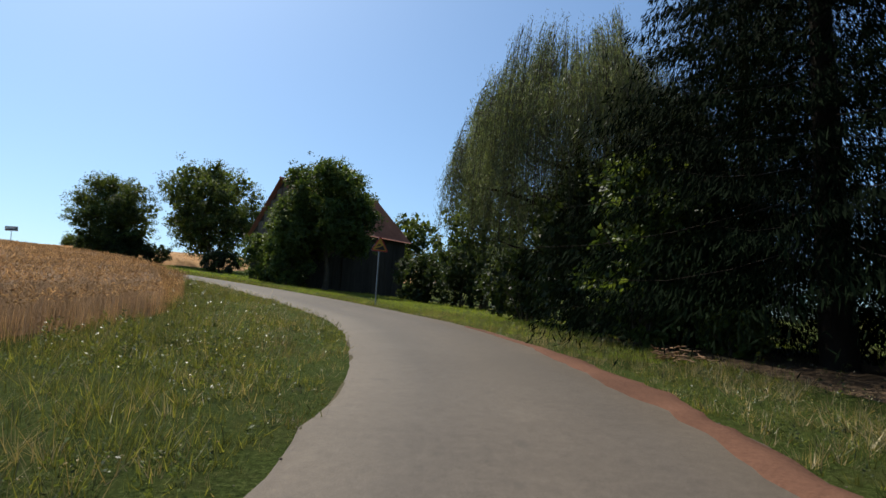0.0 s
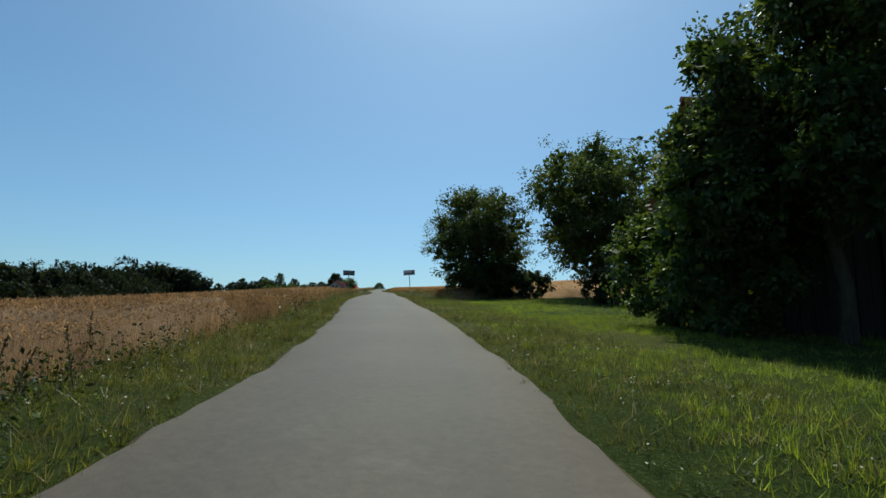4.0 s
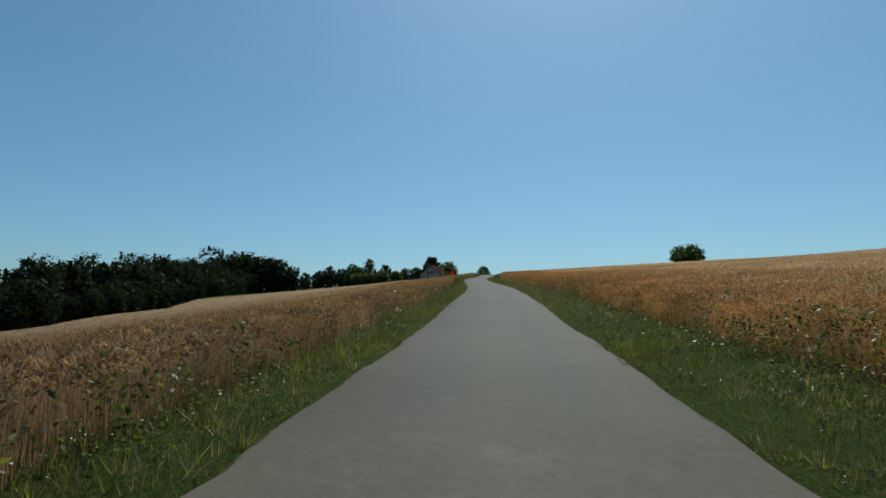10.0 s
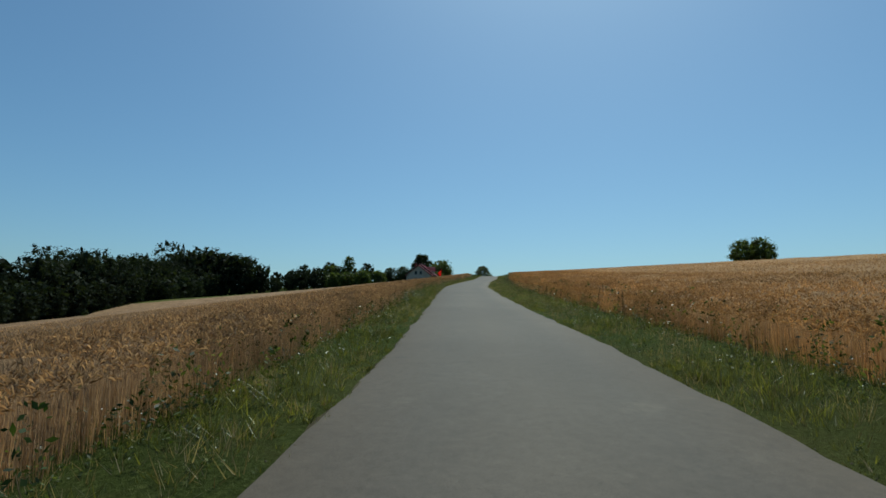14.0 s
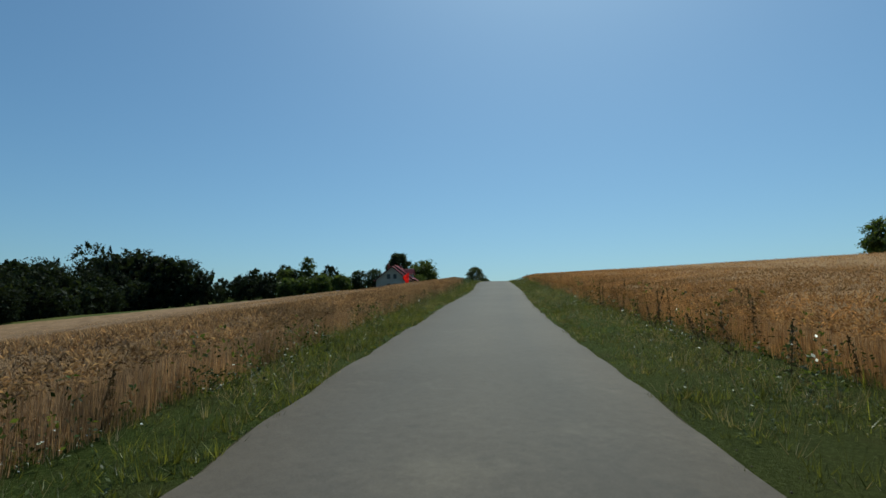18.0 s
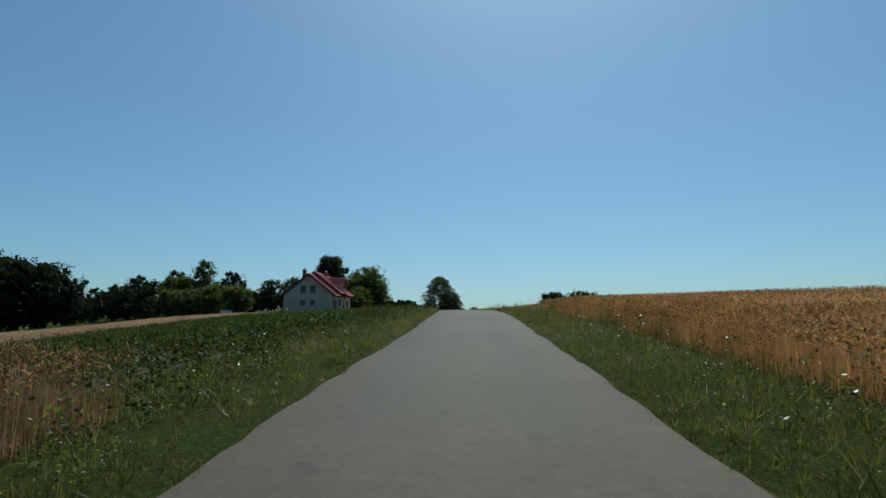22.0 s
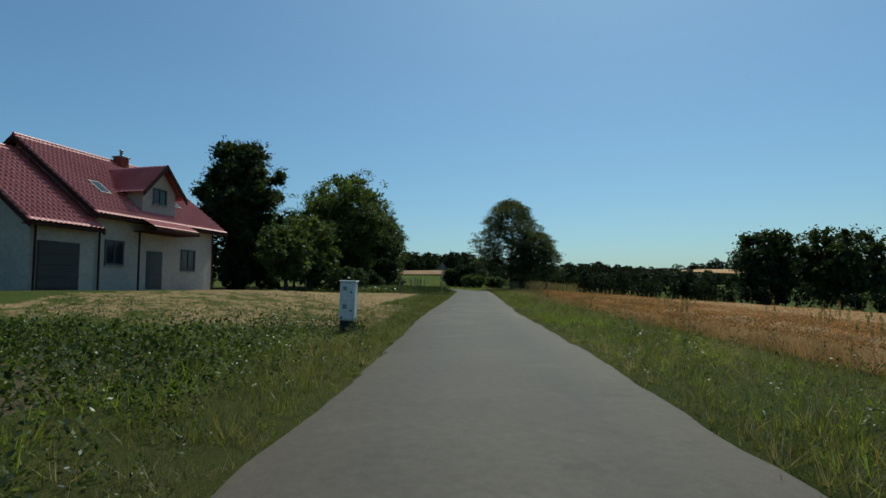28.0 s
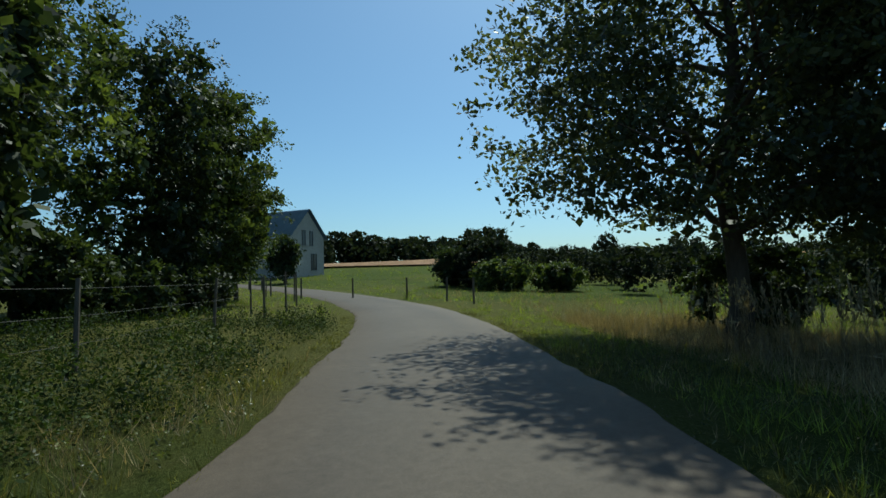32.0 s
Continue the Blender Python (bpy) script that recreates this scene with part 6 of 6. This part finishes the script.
part("cover_sheet", box(bmesh.new(), -1.6, 1.6, -0.6, 0.6, 1.0, 1.04), M_PLANK, pallet)
rng = np.random.default_rng(111)
M_RUBBLE = surface("rubble", (0.3, 0.27, 0.22), (0.5, 0.46, 0.4), 1.5, 14.0, 0.95, 0.5)
heap = thing("rubble_heap", pose(-265.5, 196.5, float(ground_z(-265.5, 196.5))), "scattered rubble and boards beside the house", "rubble")
for k in range(26):
    bm = bmesh.new()
    bmesh.ops.create_icosphere(bm, subdivisions=1, radius=rng.uniform(0.08, 0.26))
    for v in bm.verts:
        v.co = Vector((v.co.x * rng.uniform(0.7, 1.3), v.co.y * rng.uniform(0.7, 1.3), v.co.z * rng.uniform(0.5, 0.9))) + Vector((0, 0, 0.05))
    st = part("stone", bm, M_RUBBLE, heap)
    st.location = (rng.normal(0, 3.2), rng.normal(0, 1.2), 0)
bd = part("board", box(bmesh.new(), -0.15, 0.15, -0.02, 0.02, 0, 1.1), M_BLOCK, heap)
bd.matrix_basis = pose(3.4, 0.4, 0, 0, -28, 30)

# ---- trees of the homestead, and the oak ----
# dark bushes added in place of the deep shade below the crowns
for k, (x, y, h) in enumerate(((-292.5, 229.5, 2.0), (-294.5, 235.2, 1.8), (-298.3, 241.2, 2.0), (-289.4, 235.0, 1.6), (-286.3, 233.6, 1.7), (-301.6, 244.6, 1.7))):
    bush("hazel_bush", x, y, h, 2.1, "dark bush added to stand for the shade below the trees", 200 + k, 0.14, 4000, M_DARKLEAF, "bushes below the trees")
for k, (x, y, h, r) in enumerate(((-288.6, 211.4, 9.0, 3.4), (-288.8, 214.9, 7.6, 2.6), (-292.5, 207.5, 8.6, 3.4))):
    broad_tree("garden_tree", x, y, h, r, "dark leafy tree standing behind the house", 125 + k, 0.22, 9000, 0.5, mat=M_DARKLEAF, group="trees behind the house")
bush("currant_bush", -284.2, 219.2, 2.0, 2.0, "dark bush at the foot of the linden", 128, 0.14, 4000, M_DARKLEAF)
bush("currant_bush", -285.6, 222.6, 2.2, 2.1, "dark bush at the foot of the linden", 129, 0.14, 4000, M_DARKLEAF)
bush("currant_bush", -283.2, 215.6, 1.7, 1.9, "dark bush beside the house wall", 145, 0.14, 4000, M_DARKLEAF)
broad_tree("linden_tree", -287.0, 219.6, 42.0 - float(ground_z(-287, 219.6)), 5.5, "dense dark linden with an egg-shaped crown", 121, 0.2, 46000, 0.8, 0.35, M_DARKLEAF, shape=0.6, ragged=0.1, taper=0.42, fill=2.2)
broad_tree("chestnut_tree", -289.8, 232.0, 40.5 - float(ground_z(-289.8, 232)), 6.0, "broad spreading fruit tree by the yard fence", 122, 0.2, 34000, 1.2, 0.3, n_limbs=13, ragged=0.6, clump=40)
broad_tree("cherry_tree", -281.5, 225.2, 7.2, 3.2, "round cherry tree at the edge of the yard", 123, 0.2, 9000, 1.2, group="trees of the yard")
broad_tree("cherry_tree", -278.2, 222.0, 6.0, 2.7, "round cherry tree at the edge of the yard", 124, 0.2, 7000, 1.0, group="trees of the yard")
for k, (x, y, h, r) in enumerate(((-300.0, 239.4, 13.0, 3.9), (-303.6, 243.4, 11.2, 3.4), (-306.8, 246.2, 10.4, 3.0), (-311.0, 247.4, 7.0, 2.0), (-296.0, 233.0, 12.0, 3.8), (-294.0, 227.5, 9.0, 3.4))):
    broad_tree("birch_tree", x, y, h, r, "airy birch in the row behind the fence", 130 + k, 0.15, 18000, 1.3, 0.13, mat=M_DARKLEAF if k % 2 else M_LEAF, group="birches behind the fence", ragged=0.8, clump=28)
broad_tree("plum_tree", -293.5, 238.4, 9.4, 3.4, "dark leafy plum tree behind the garden fence", 136, 0.17, 16000, 0.8, 0.15, M_DARKLEAF, ragged=0.5, clump=28)
for k, (x, y) in enumerate(((-313.5, 246.0), (-317.0, 246.5))):
    spruce("spruce", x, y, 6.0 - k, 1.8, "young spruce at the end of the tree row", 140 + k, 5000, 0.6, "young spruces", size=0.2)
broad_tree("oak_tree", -286.1, 253.6, 38.6 - float(ground_z(-286.1, 253.6)), 5.3, "large oak with ragged leaf clumps leaning over the road", 150, 0.145, 60000, 2.2, 0.24, M_OAK, 2.0, n_limbs=20, tiers=120)
broad_tree("oak_tree", -283.0, 255.4, 7.6, 3.6, "lower oak with dense leaves behind the large one", 154, 0.14, 34000, 1.7, 0.2, M_OAK, 1.4, tiers=90)
bush("blackthorn_bush", -287.5, 256.5, 2.2, 2.0, "blackthorn bush below the oaks", 152, 0.12, 5000, M_DARKLEAF)
bush("blackthorn_bush", -281.6, 254.4, 1.5, 1.5, "blackthorn bush below the oaks", 153, 0.12, 4000, M_DARKLEAF)

# fence along the garden
M_POST = surface("weathered_post", (0.06, 0.05, 0.04), (0.15, 0.13, 0.105), 1.2, 12.0, 0.95, 0.7, stretch=(1, 1, 0.2))
fence = thing("garden_fence", Matrix.Identity(4), "fence of weathered wooden posts strung with wire", "fence")
rng = np.random.default_rng(160)
tops = []
fx = [(-270.6, 229.5), (-275.0, 233.4), (-279.4, 236.0), (-283.8, 238.9), (-288.4, 242.0), (-293.6, 244.4), (-297.6, 246.4), (-301.5, 248.0), (-305.5, 249.4), (-310.0, 250.4)]
for k, (x, y) in enumerate(fx):
    z = float(ground_z(x, y))
    h = rng.uniform(1.25, 1.65)
    top = (x + rng.normal(0, 0.05), y + rng.normal(0, 0.05), z + h)
    tops.append(top)
    part("post", cyl(bmesh.new(), (x, y, z - 0.3), top, 0.045, 0.035, 8), M_POST, fence)
for a, b in zip(tops, tops[1:]):
    for drop in (0.15, 0.55, 0.95):
        part("wire", cyl(bmesh.new(), (a[0], a[1], a[2] - drop), (b[0], b[1], b[2] - drop), 0.003, 0.003, 4), M_DARK, fence)
far_fence = thing("pasture_fence", Matrix.Identity(4), "row of pasture fence posts on the far slope", "fence")
tops = []
for k in range(12):
    x, y = -301 - 3.2 * k, 256.5 - 0.9 * k + 1.5 * math.sin(k)
    z = float(ground_z(x, y))
    tops.append((x, y, z + 1.25))
    part("post", cyl(bmesh.new(), (x, y, z - 0.3), tops[-1], 0.06, 0.05, 8), M_POST, far_fence)
for a, b in zip(tops, tops[1:]):
    part("wire", cyl(bmesh.new(), (a[0], a[1], a[2] - 0.1), (b[0], b[1], b[2] - 0.1), 0.003, 0.003, 4), M_DARK, far_fence)
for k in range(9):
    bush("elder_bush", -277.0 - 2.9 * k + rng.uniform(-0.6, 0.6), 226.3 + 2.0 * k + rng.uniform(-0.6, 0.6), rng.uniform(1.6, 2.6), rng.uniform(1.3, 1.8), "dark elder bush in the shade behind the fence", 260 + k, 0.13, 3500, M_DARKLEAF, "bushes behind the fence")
# paling fence under the yard trees
pal = thing("paling_fence", Matrix.Identity(4), "low grey paling fence under the trees", "fence")
for k in range(40):
    x, y = -274 - 0.36 * k, 222.5 + 0.12 * k
    z = float(ground_z(x, y))
    part("pale", box(bmesh.new(), x - 0.05, x + 0.05, y - 0.015, y + 0.015, z - 0.1, z + 0.95 + 0.05 * math.sin(k * 2.1), 0.006), M_PLANK, pal)
z0, z1 = float(ground_z(-274, 222.5)), float(ground_z(-288, 227.2))
for h in (0.3, 0.75):
    part("rail", cyl(bmesh.new(), (-273.9, 222.47, z0 + h), (-288.1, 227.2, z1 + h), 0.03, 0.03, 6), M_PLANK, pal)
for k in range(3):
    x, y = beside(346 + k * 4.0, -7.0 - k * 0.4)
    sx = thing("stake", pose(float(x), float(y), float(ground_z(x, y))), "thin pale stake in the long grass", "stake", "garden stakes")
    part("shaft", cyl(bmesh.new(), (0, 0, -0.2), (0.03, 0, 1.0), 0.018, 0.014, 6), M_POST, sx)
rng = np.random.default_rng(161)
x, y, run, off = spread(rng, 364, 384, -6.8, -16, 2.6)
at = np.repeat(np.stack([x, y, ground_z(x, y)], 1), 14, 0)
d = rng.normal(0, 1, at.shape) * (0.25, 0.25, 0.12)
crop = new("garden_crop", mesh_of("garden_crop", *leaves(rng, at + d + (0, 0, 0.3), 0.2, d * 2 + (0, 0, 0.2), 0.7), M_WEED))
tagged(crop, "broad-leaved vegetables behind the garden fence", "crop", kind="stuff")

# ---- second house and the distance ----
M_BLUE = surface("blue_grey_roof", (0.1, 0.13, 0.16), (0.16, 0.2, 0.24), 0.8, 8.0, 0.5, 0.1)
h2 = thing("far_house", pose(-346.4, 261.0, float(ground_z(-346.4, 261.0)) + 0.6, 0, 0, 127), "grey gabled house with a blue-grey roof on the slope", "house")
w2 = part("wall", prism(bmesh.new(), [(-3.2, -1.5), (3.2, -1.5), (3.2, 4.2), (0, 7.4), (-3.2, 4.2)], 0, 9), M_WALL, h2)
for s in (-1, 1):
    part("roof", mesh_of("roof", *tile_slope((0, -0.4, 7.6), (0, 9.4, 7.6), (s * 3.7, 0, -3.7), 14, 24), M_BLUE), None, h2)
opening(h2, "x", 0, -1.1, -0.45, 3.2, 5.0, -1, 0)
opening(h2, "x", 0, 0.35, 1.0, 3.2, 5.0, -1, 0)
opening(h2, "x", 0, 0.6, 1.7, 0.2, 2.2, -1, 1, "patio_door")
broad_tree("garden_tree", -337, 256, 5, 1.8, "small dark tree before the far house", 170, 0.3, 2500, 0.5, mat=M_DARKLEAF)
for x, y, top, r, k in ((-267.1, 279.3, 34.7, 3.8, 180), (-262.2, 286.3, 34.8, 5.4, 181)):
    broad_tree("field_tree", x, y, top - float(ground_z(x, y)), r, "dense round tree at the far edge of the corn", k, 0.4, 7000, 0.6, mat=M_DARKLEAF, group="trees at the field edge", shape=0.7)
for k in range(16):
    x, y = -272 + 2.6 * k, 269.5 + 1.6 * k
    wood_up_to(x + rng.uniform(-1.5, 1.5), y + rng.uniform(-2, 2), 4, float(ground_z(x, y)) + rng.uniform(2.2, 4.2), True)
# belts of trees beyond the corn and across the valley
BELT = spline([(-256, 291), (-245, 297), (-226, 303), (-200, 308), (-170, 312), (-125, 318)], 4.5)
for k, (x, y) in enumerate(BELT):
    wood_up_to(x + rng.uniform(-2, 2), y + rng.uniform(-3, 3), [4, 0, 1, 4, 3, 1, 4][k % 7], rng.uniform(28.0, 31.0))
    wood_up_to(x + rng.uniform(-2, 2), y - 4 + rng.uniform(-2, 2), 4, rng.uniform(25.5, 28), True)
BELT = spline([(-352, 322), (-320, 337), (-290, 346), (-255, 352), (-215, 352)], 5.0)
for k, (x, y) in enumerate(BELT):
    wood_up_to(x + rng.uniform(-2, 2), y + rng.uniform(-4, 4), [1, 4, 0, 4, 1][k % 5], rng.uniform(26.0, 29.5))
    wood_up_to(x + rng.uniform(-2, 2), y - 6 + rng.uniform(-3, 3), 4, rng.uniform(25.5, 28.5), True)
BELT = spline([(-273, 281), (-285, 287), (-300, 293), (-318, 300), (-336, 306), (-354, 311)], 4.0)
for k, (x, y) in enumerate(BELT):
    wood_up_to(x + rng.uniform(-2, 2), y + rng.uniform(-3, 3), [4, 1, 4, 0, 1][k % 5], float(ground_z(x, y)) + np.interp(x, [-316, -300, -273], [4.4, 2.7, 2.5]) + 0.5 * math.sin(k * 0.83) + rng.uniform(-0.7, 1.0))
    wood_up_to(x + rng.uniform(-2, 2), y - 5 + rng.uniform(-2, 2), 4, float(ground_z(x, y - 5)) + 2.2 + 0.6 * math.sin(k * 0.83) + rng.uniform(-0.6, 0.8), True)
    for back, top in ((11, 26.2), (16, 25.6), (21, 25.2)):
        wood_up_to(x + rng.uniform(-2, 2), y - back + rng.uniform(-2, 2), 4, max(float(ground_z(x, y - back)) + rng.uniform(2.4, 3.8), top + rng.uniform(-1.0, 1.0)), True)
    wood_up_to(x + rng.uniform(-2, 2), y + 7 + rng.uniform(-3, 3), [1, 0, 4][k % 3], rng.uniform(25.4, 27.6), True)
for x, y, s in ((-352, 292, 0.75), (-360, 296, 0.7), (-345, 289, 0.55), (-372, 300, 0.8)):
    wood(x, y, 4, s)
for k in range(60):
    f = k / 59
    wood(-420 - 40 * f + rng.uniform(-5, 5), 250 + 116 * f + rng.uniform(-4, 4), [3, 1, 0, 3, 4, 1][k % 6], 0.55 * rng.uniform(0.85, 1.15))


for kind, mat in (("leaf", M_HAZYWOOD), ("needle", M_SHADENEEDLE)):
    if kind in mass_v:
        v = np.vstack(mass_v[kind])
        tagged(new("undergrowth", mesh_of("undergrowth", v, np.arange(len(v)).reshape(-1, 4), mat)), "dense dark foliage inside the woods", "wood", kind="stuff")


def far_wood(name, label, line, depth, rows, height, seed, step=7.0):
    """A far wood as one mass of many small crowns along a line of (x, y, rise)."""
    rng = np.random.default_rng(seed)
    line = spline([(a, b, c) for a, b, c in line], step)
    out = []
    for row in range(rows):
        for px, py, rise in line:
            c = np.array([px, py, float(ground_z(px, py)) + rise]) + (rng.normal(0, 3), rng.normal(0, 3) + row * depth / rows, 0)
            h, r = height * rng.uniform(0.7, 1.15) * (0.92 + 0.6 * noise.noise((px * 0.035, py * 0.035, seed))), height * rng.uniform(0.34, 0.52)
            n = 110
            a, b = rng.uniform(0, 2 * np.pi, n), rng.uniform(0, 1, n) ** 0.7
            q = c + np.stack([np.cos(a) * r * np.sqrt(1.02 - b**2.4), np.sin(a) * r * np.sqrt(1.02 - b**2.4), h * (0.05 + 0.95 * b)], 1)
            out.append(leaves(rng, q, height * 0.17, None, 0.8))
    v, f = joined(out)
    return tagged(new(name, mesh_of(name, v, f, M_HAZYWOOD)), label, "wood", kind="stuff")


far_wood("far_woods", "distant wooded ridge beyond the valley", [(-860, 640, 0), (-730, 740, 0), (-600, 830, 0), (-470, 900, 0), (-330, 940, 0), (-190, 930, 0), (-60, 890, 0)], 150, 6, 11, 191, 6.0)
far_wood("far_woods", "belt of dark woods in the valley", [(-560, 400, -1), (-430, 440, -1), (-340, 440, -2), (-250, 430, -3), (-170, 410, -4), (-90, 380, -4)], 30, 4, 8.5, 192, 4.0)
far_wood("far_woods", "edge of a dark spruce wood above the pasture", [(-412, 236, 0), (-424, 280, 0), (-442, 330, 0), (-466, 380, 0)], 16, 3, 8, 193, 3.5)
bx, by = np.meshgrid(np.linspace(-361, -404, 18), np.linspace(262, 306, 24), indexing="ij")
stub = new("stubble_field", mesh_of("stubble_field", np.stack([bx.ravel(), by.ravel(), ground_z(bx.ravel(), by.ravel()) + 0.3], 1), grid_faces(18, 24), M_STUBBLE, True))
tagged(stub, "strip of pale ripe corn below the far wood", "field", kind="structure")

# copse on the pasture, below the far wood
for x, y, h, r, mat, k in ((-317.7, 267.8, 4.3, 3.0, M_HAZYWOOD, 0), (-321.5, 267.2, 3.4, 2.0, M_DARKLEAF, 1), (-313.8, 267.0, 2.3, 2.6, M_LEAF, 2), (-310.5, 269.5, 2.0, 2.2, M_LEAF, 3)):
    bush("hawthorn_bush", x, y, h, r, "round dark hawthorn on the pasture slope" if k < 2 else "low grey-green hawthorn on the pasture slope", 300 + k, 0.22, 5000, mat, "bushes on the pasture")

# garden posts between the vegetables and the trees
for k, (x, y, h) in enumerate(((-305.0, 238.2, 1.25), (-299.0, 236.2, 1.5), (-295.5, 235.4, 1.5), (-283.9, 232.2, 1.6), (-281.3, 232.9, 1.5), (-299.4, 246.3, 1.35), (-290.6, 223.4, 1.4), (-293.7, 224.8, 1.4), (-316.2, 250.1, 1.3))):
    px = thing("garden_post", pose(x, y, float(ground_z(x, y)), 0, 0, 40 * k), "thin weathered wooden post in the vegetable garden", "post", "garden posts")
    part("shaft", cyl(bmesh.new(), (0, 0, -0.3), (0.02 * (k % 3 - 1), 0.02, h), 0.04, 0.03, 8), M_POST, px)


def plumes(name, label, spots, seed):
    """Clumps of tall grass with pale feathery heads: (run, offset, stems, height)."""
    rng = np.random.default_rng(seed)
    stems, heads = [], []
    for run, off, count, height in spots:
        for _ in range(count):
            x, y = beside(run + rng.normal(0, 0.7), off + rng.normal(0, 0.35))
            p = np.array([float(x), float(y), float(ground_z(x, y)) - 0.03])
            h = height * rng.uniform(0.7, 1.15)
            lean = rng.normal(0, 0.1, 2) * h
            top = p + (lean[0], lean[1], h)
            stems.append(tube(np.array([p, (p + top) / 2 - np.array([*lean, 0]) * 0.15, top]), [0.005, 0.004, 0.002], 3))
            k = rng.uniform(0.78, 1.04, 22)[:, None]
            heads.append(leaves(rng, p + (top - p) * k + rng.normal(0, 0.014, (22, 3)), 0.075, np.tile((lean[0], lean[1], h), (22, 1)) / h * 1.2, 0.3))
            k = rng.uniform(0.05, 0.6, 5)[:, None]
            heads.append(leaves(rng, p + (top - p) * k + rng.normal(0, 0.04, (5, 3)), 0.26, np.tile((0, 0, 0.6), (5, 1)), 0.06))
    field = thing(name, Matrix.Identity(4), label, "grass", kind="stuff")
    part("stems", mesh_of("stems", *joined(stems), M_DRYGRASS), None, field)
    part("plumes", mesh_of("plumes", *joined(heads), M_DRYGRASS), None, field)


spots = [(381.4, 5.6, 80, 1.3), (382.1, 7.9, 80, 1.3), (380.5, 8.7, 90, 1.4), (378.5, 7.2, 80, 1.3), (376, 8.8, 90, 1.25), (373.6, 9.2, 80, 1.2), (371.4, 9.6, 80, 1.2), (369, 9.4, 70, 1.2), (384, 5.0, 60, 1.1), (356.7, 4.6, 50, 1.25), (358.5, 5.4, 40, 1.2), (355.3, 6.8, 14, 0.9)]
spots += [(r, 7.0 + 0.8 * math.sin(r), 16, 1.0) for r in range(296, 352, 4)]
plumes("plume_grass", "tall pale feathery grass along the edge of the corn", spots, 310)
for x0, x1, y0, y1 in ((-612, -520, 735, 790), (-500, -440, 770, 800)):
    bx, by = np.meshgrid(np.linspace(x0, x1, 12), np.linspace(y0, y1, 8), indexing="ij")
    far = new("far_field", mesh_of("far_field", np.stack([bx.ravel(), by.ravel(), ground_z(bx.ravel(), by.ravel()) + 1.0], 1), grid_faces(12, 8), M_BARLEYTOP, True))
    tagged(far, "pale harvested field on the far hillside", "field", kind="structure")
far_wood("far_woods", "wooded flank of the distant ridge", [(-470, 690, 0), (-400, 725, 0), (-320, 745, 0), (-230, 745, 0), (-130, 725, 0)], 150, 6, 11, 194, 6.0)
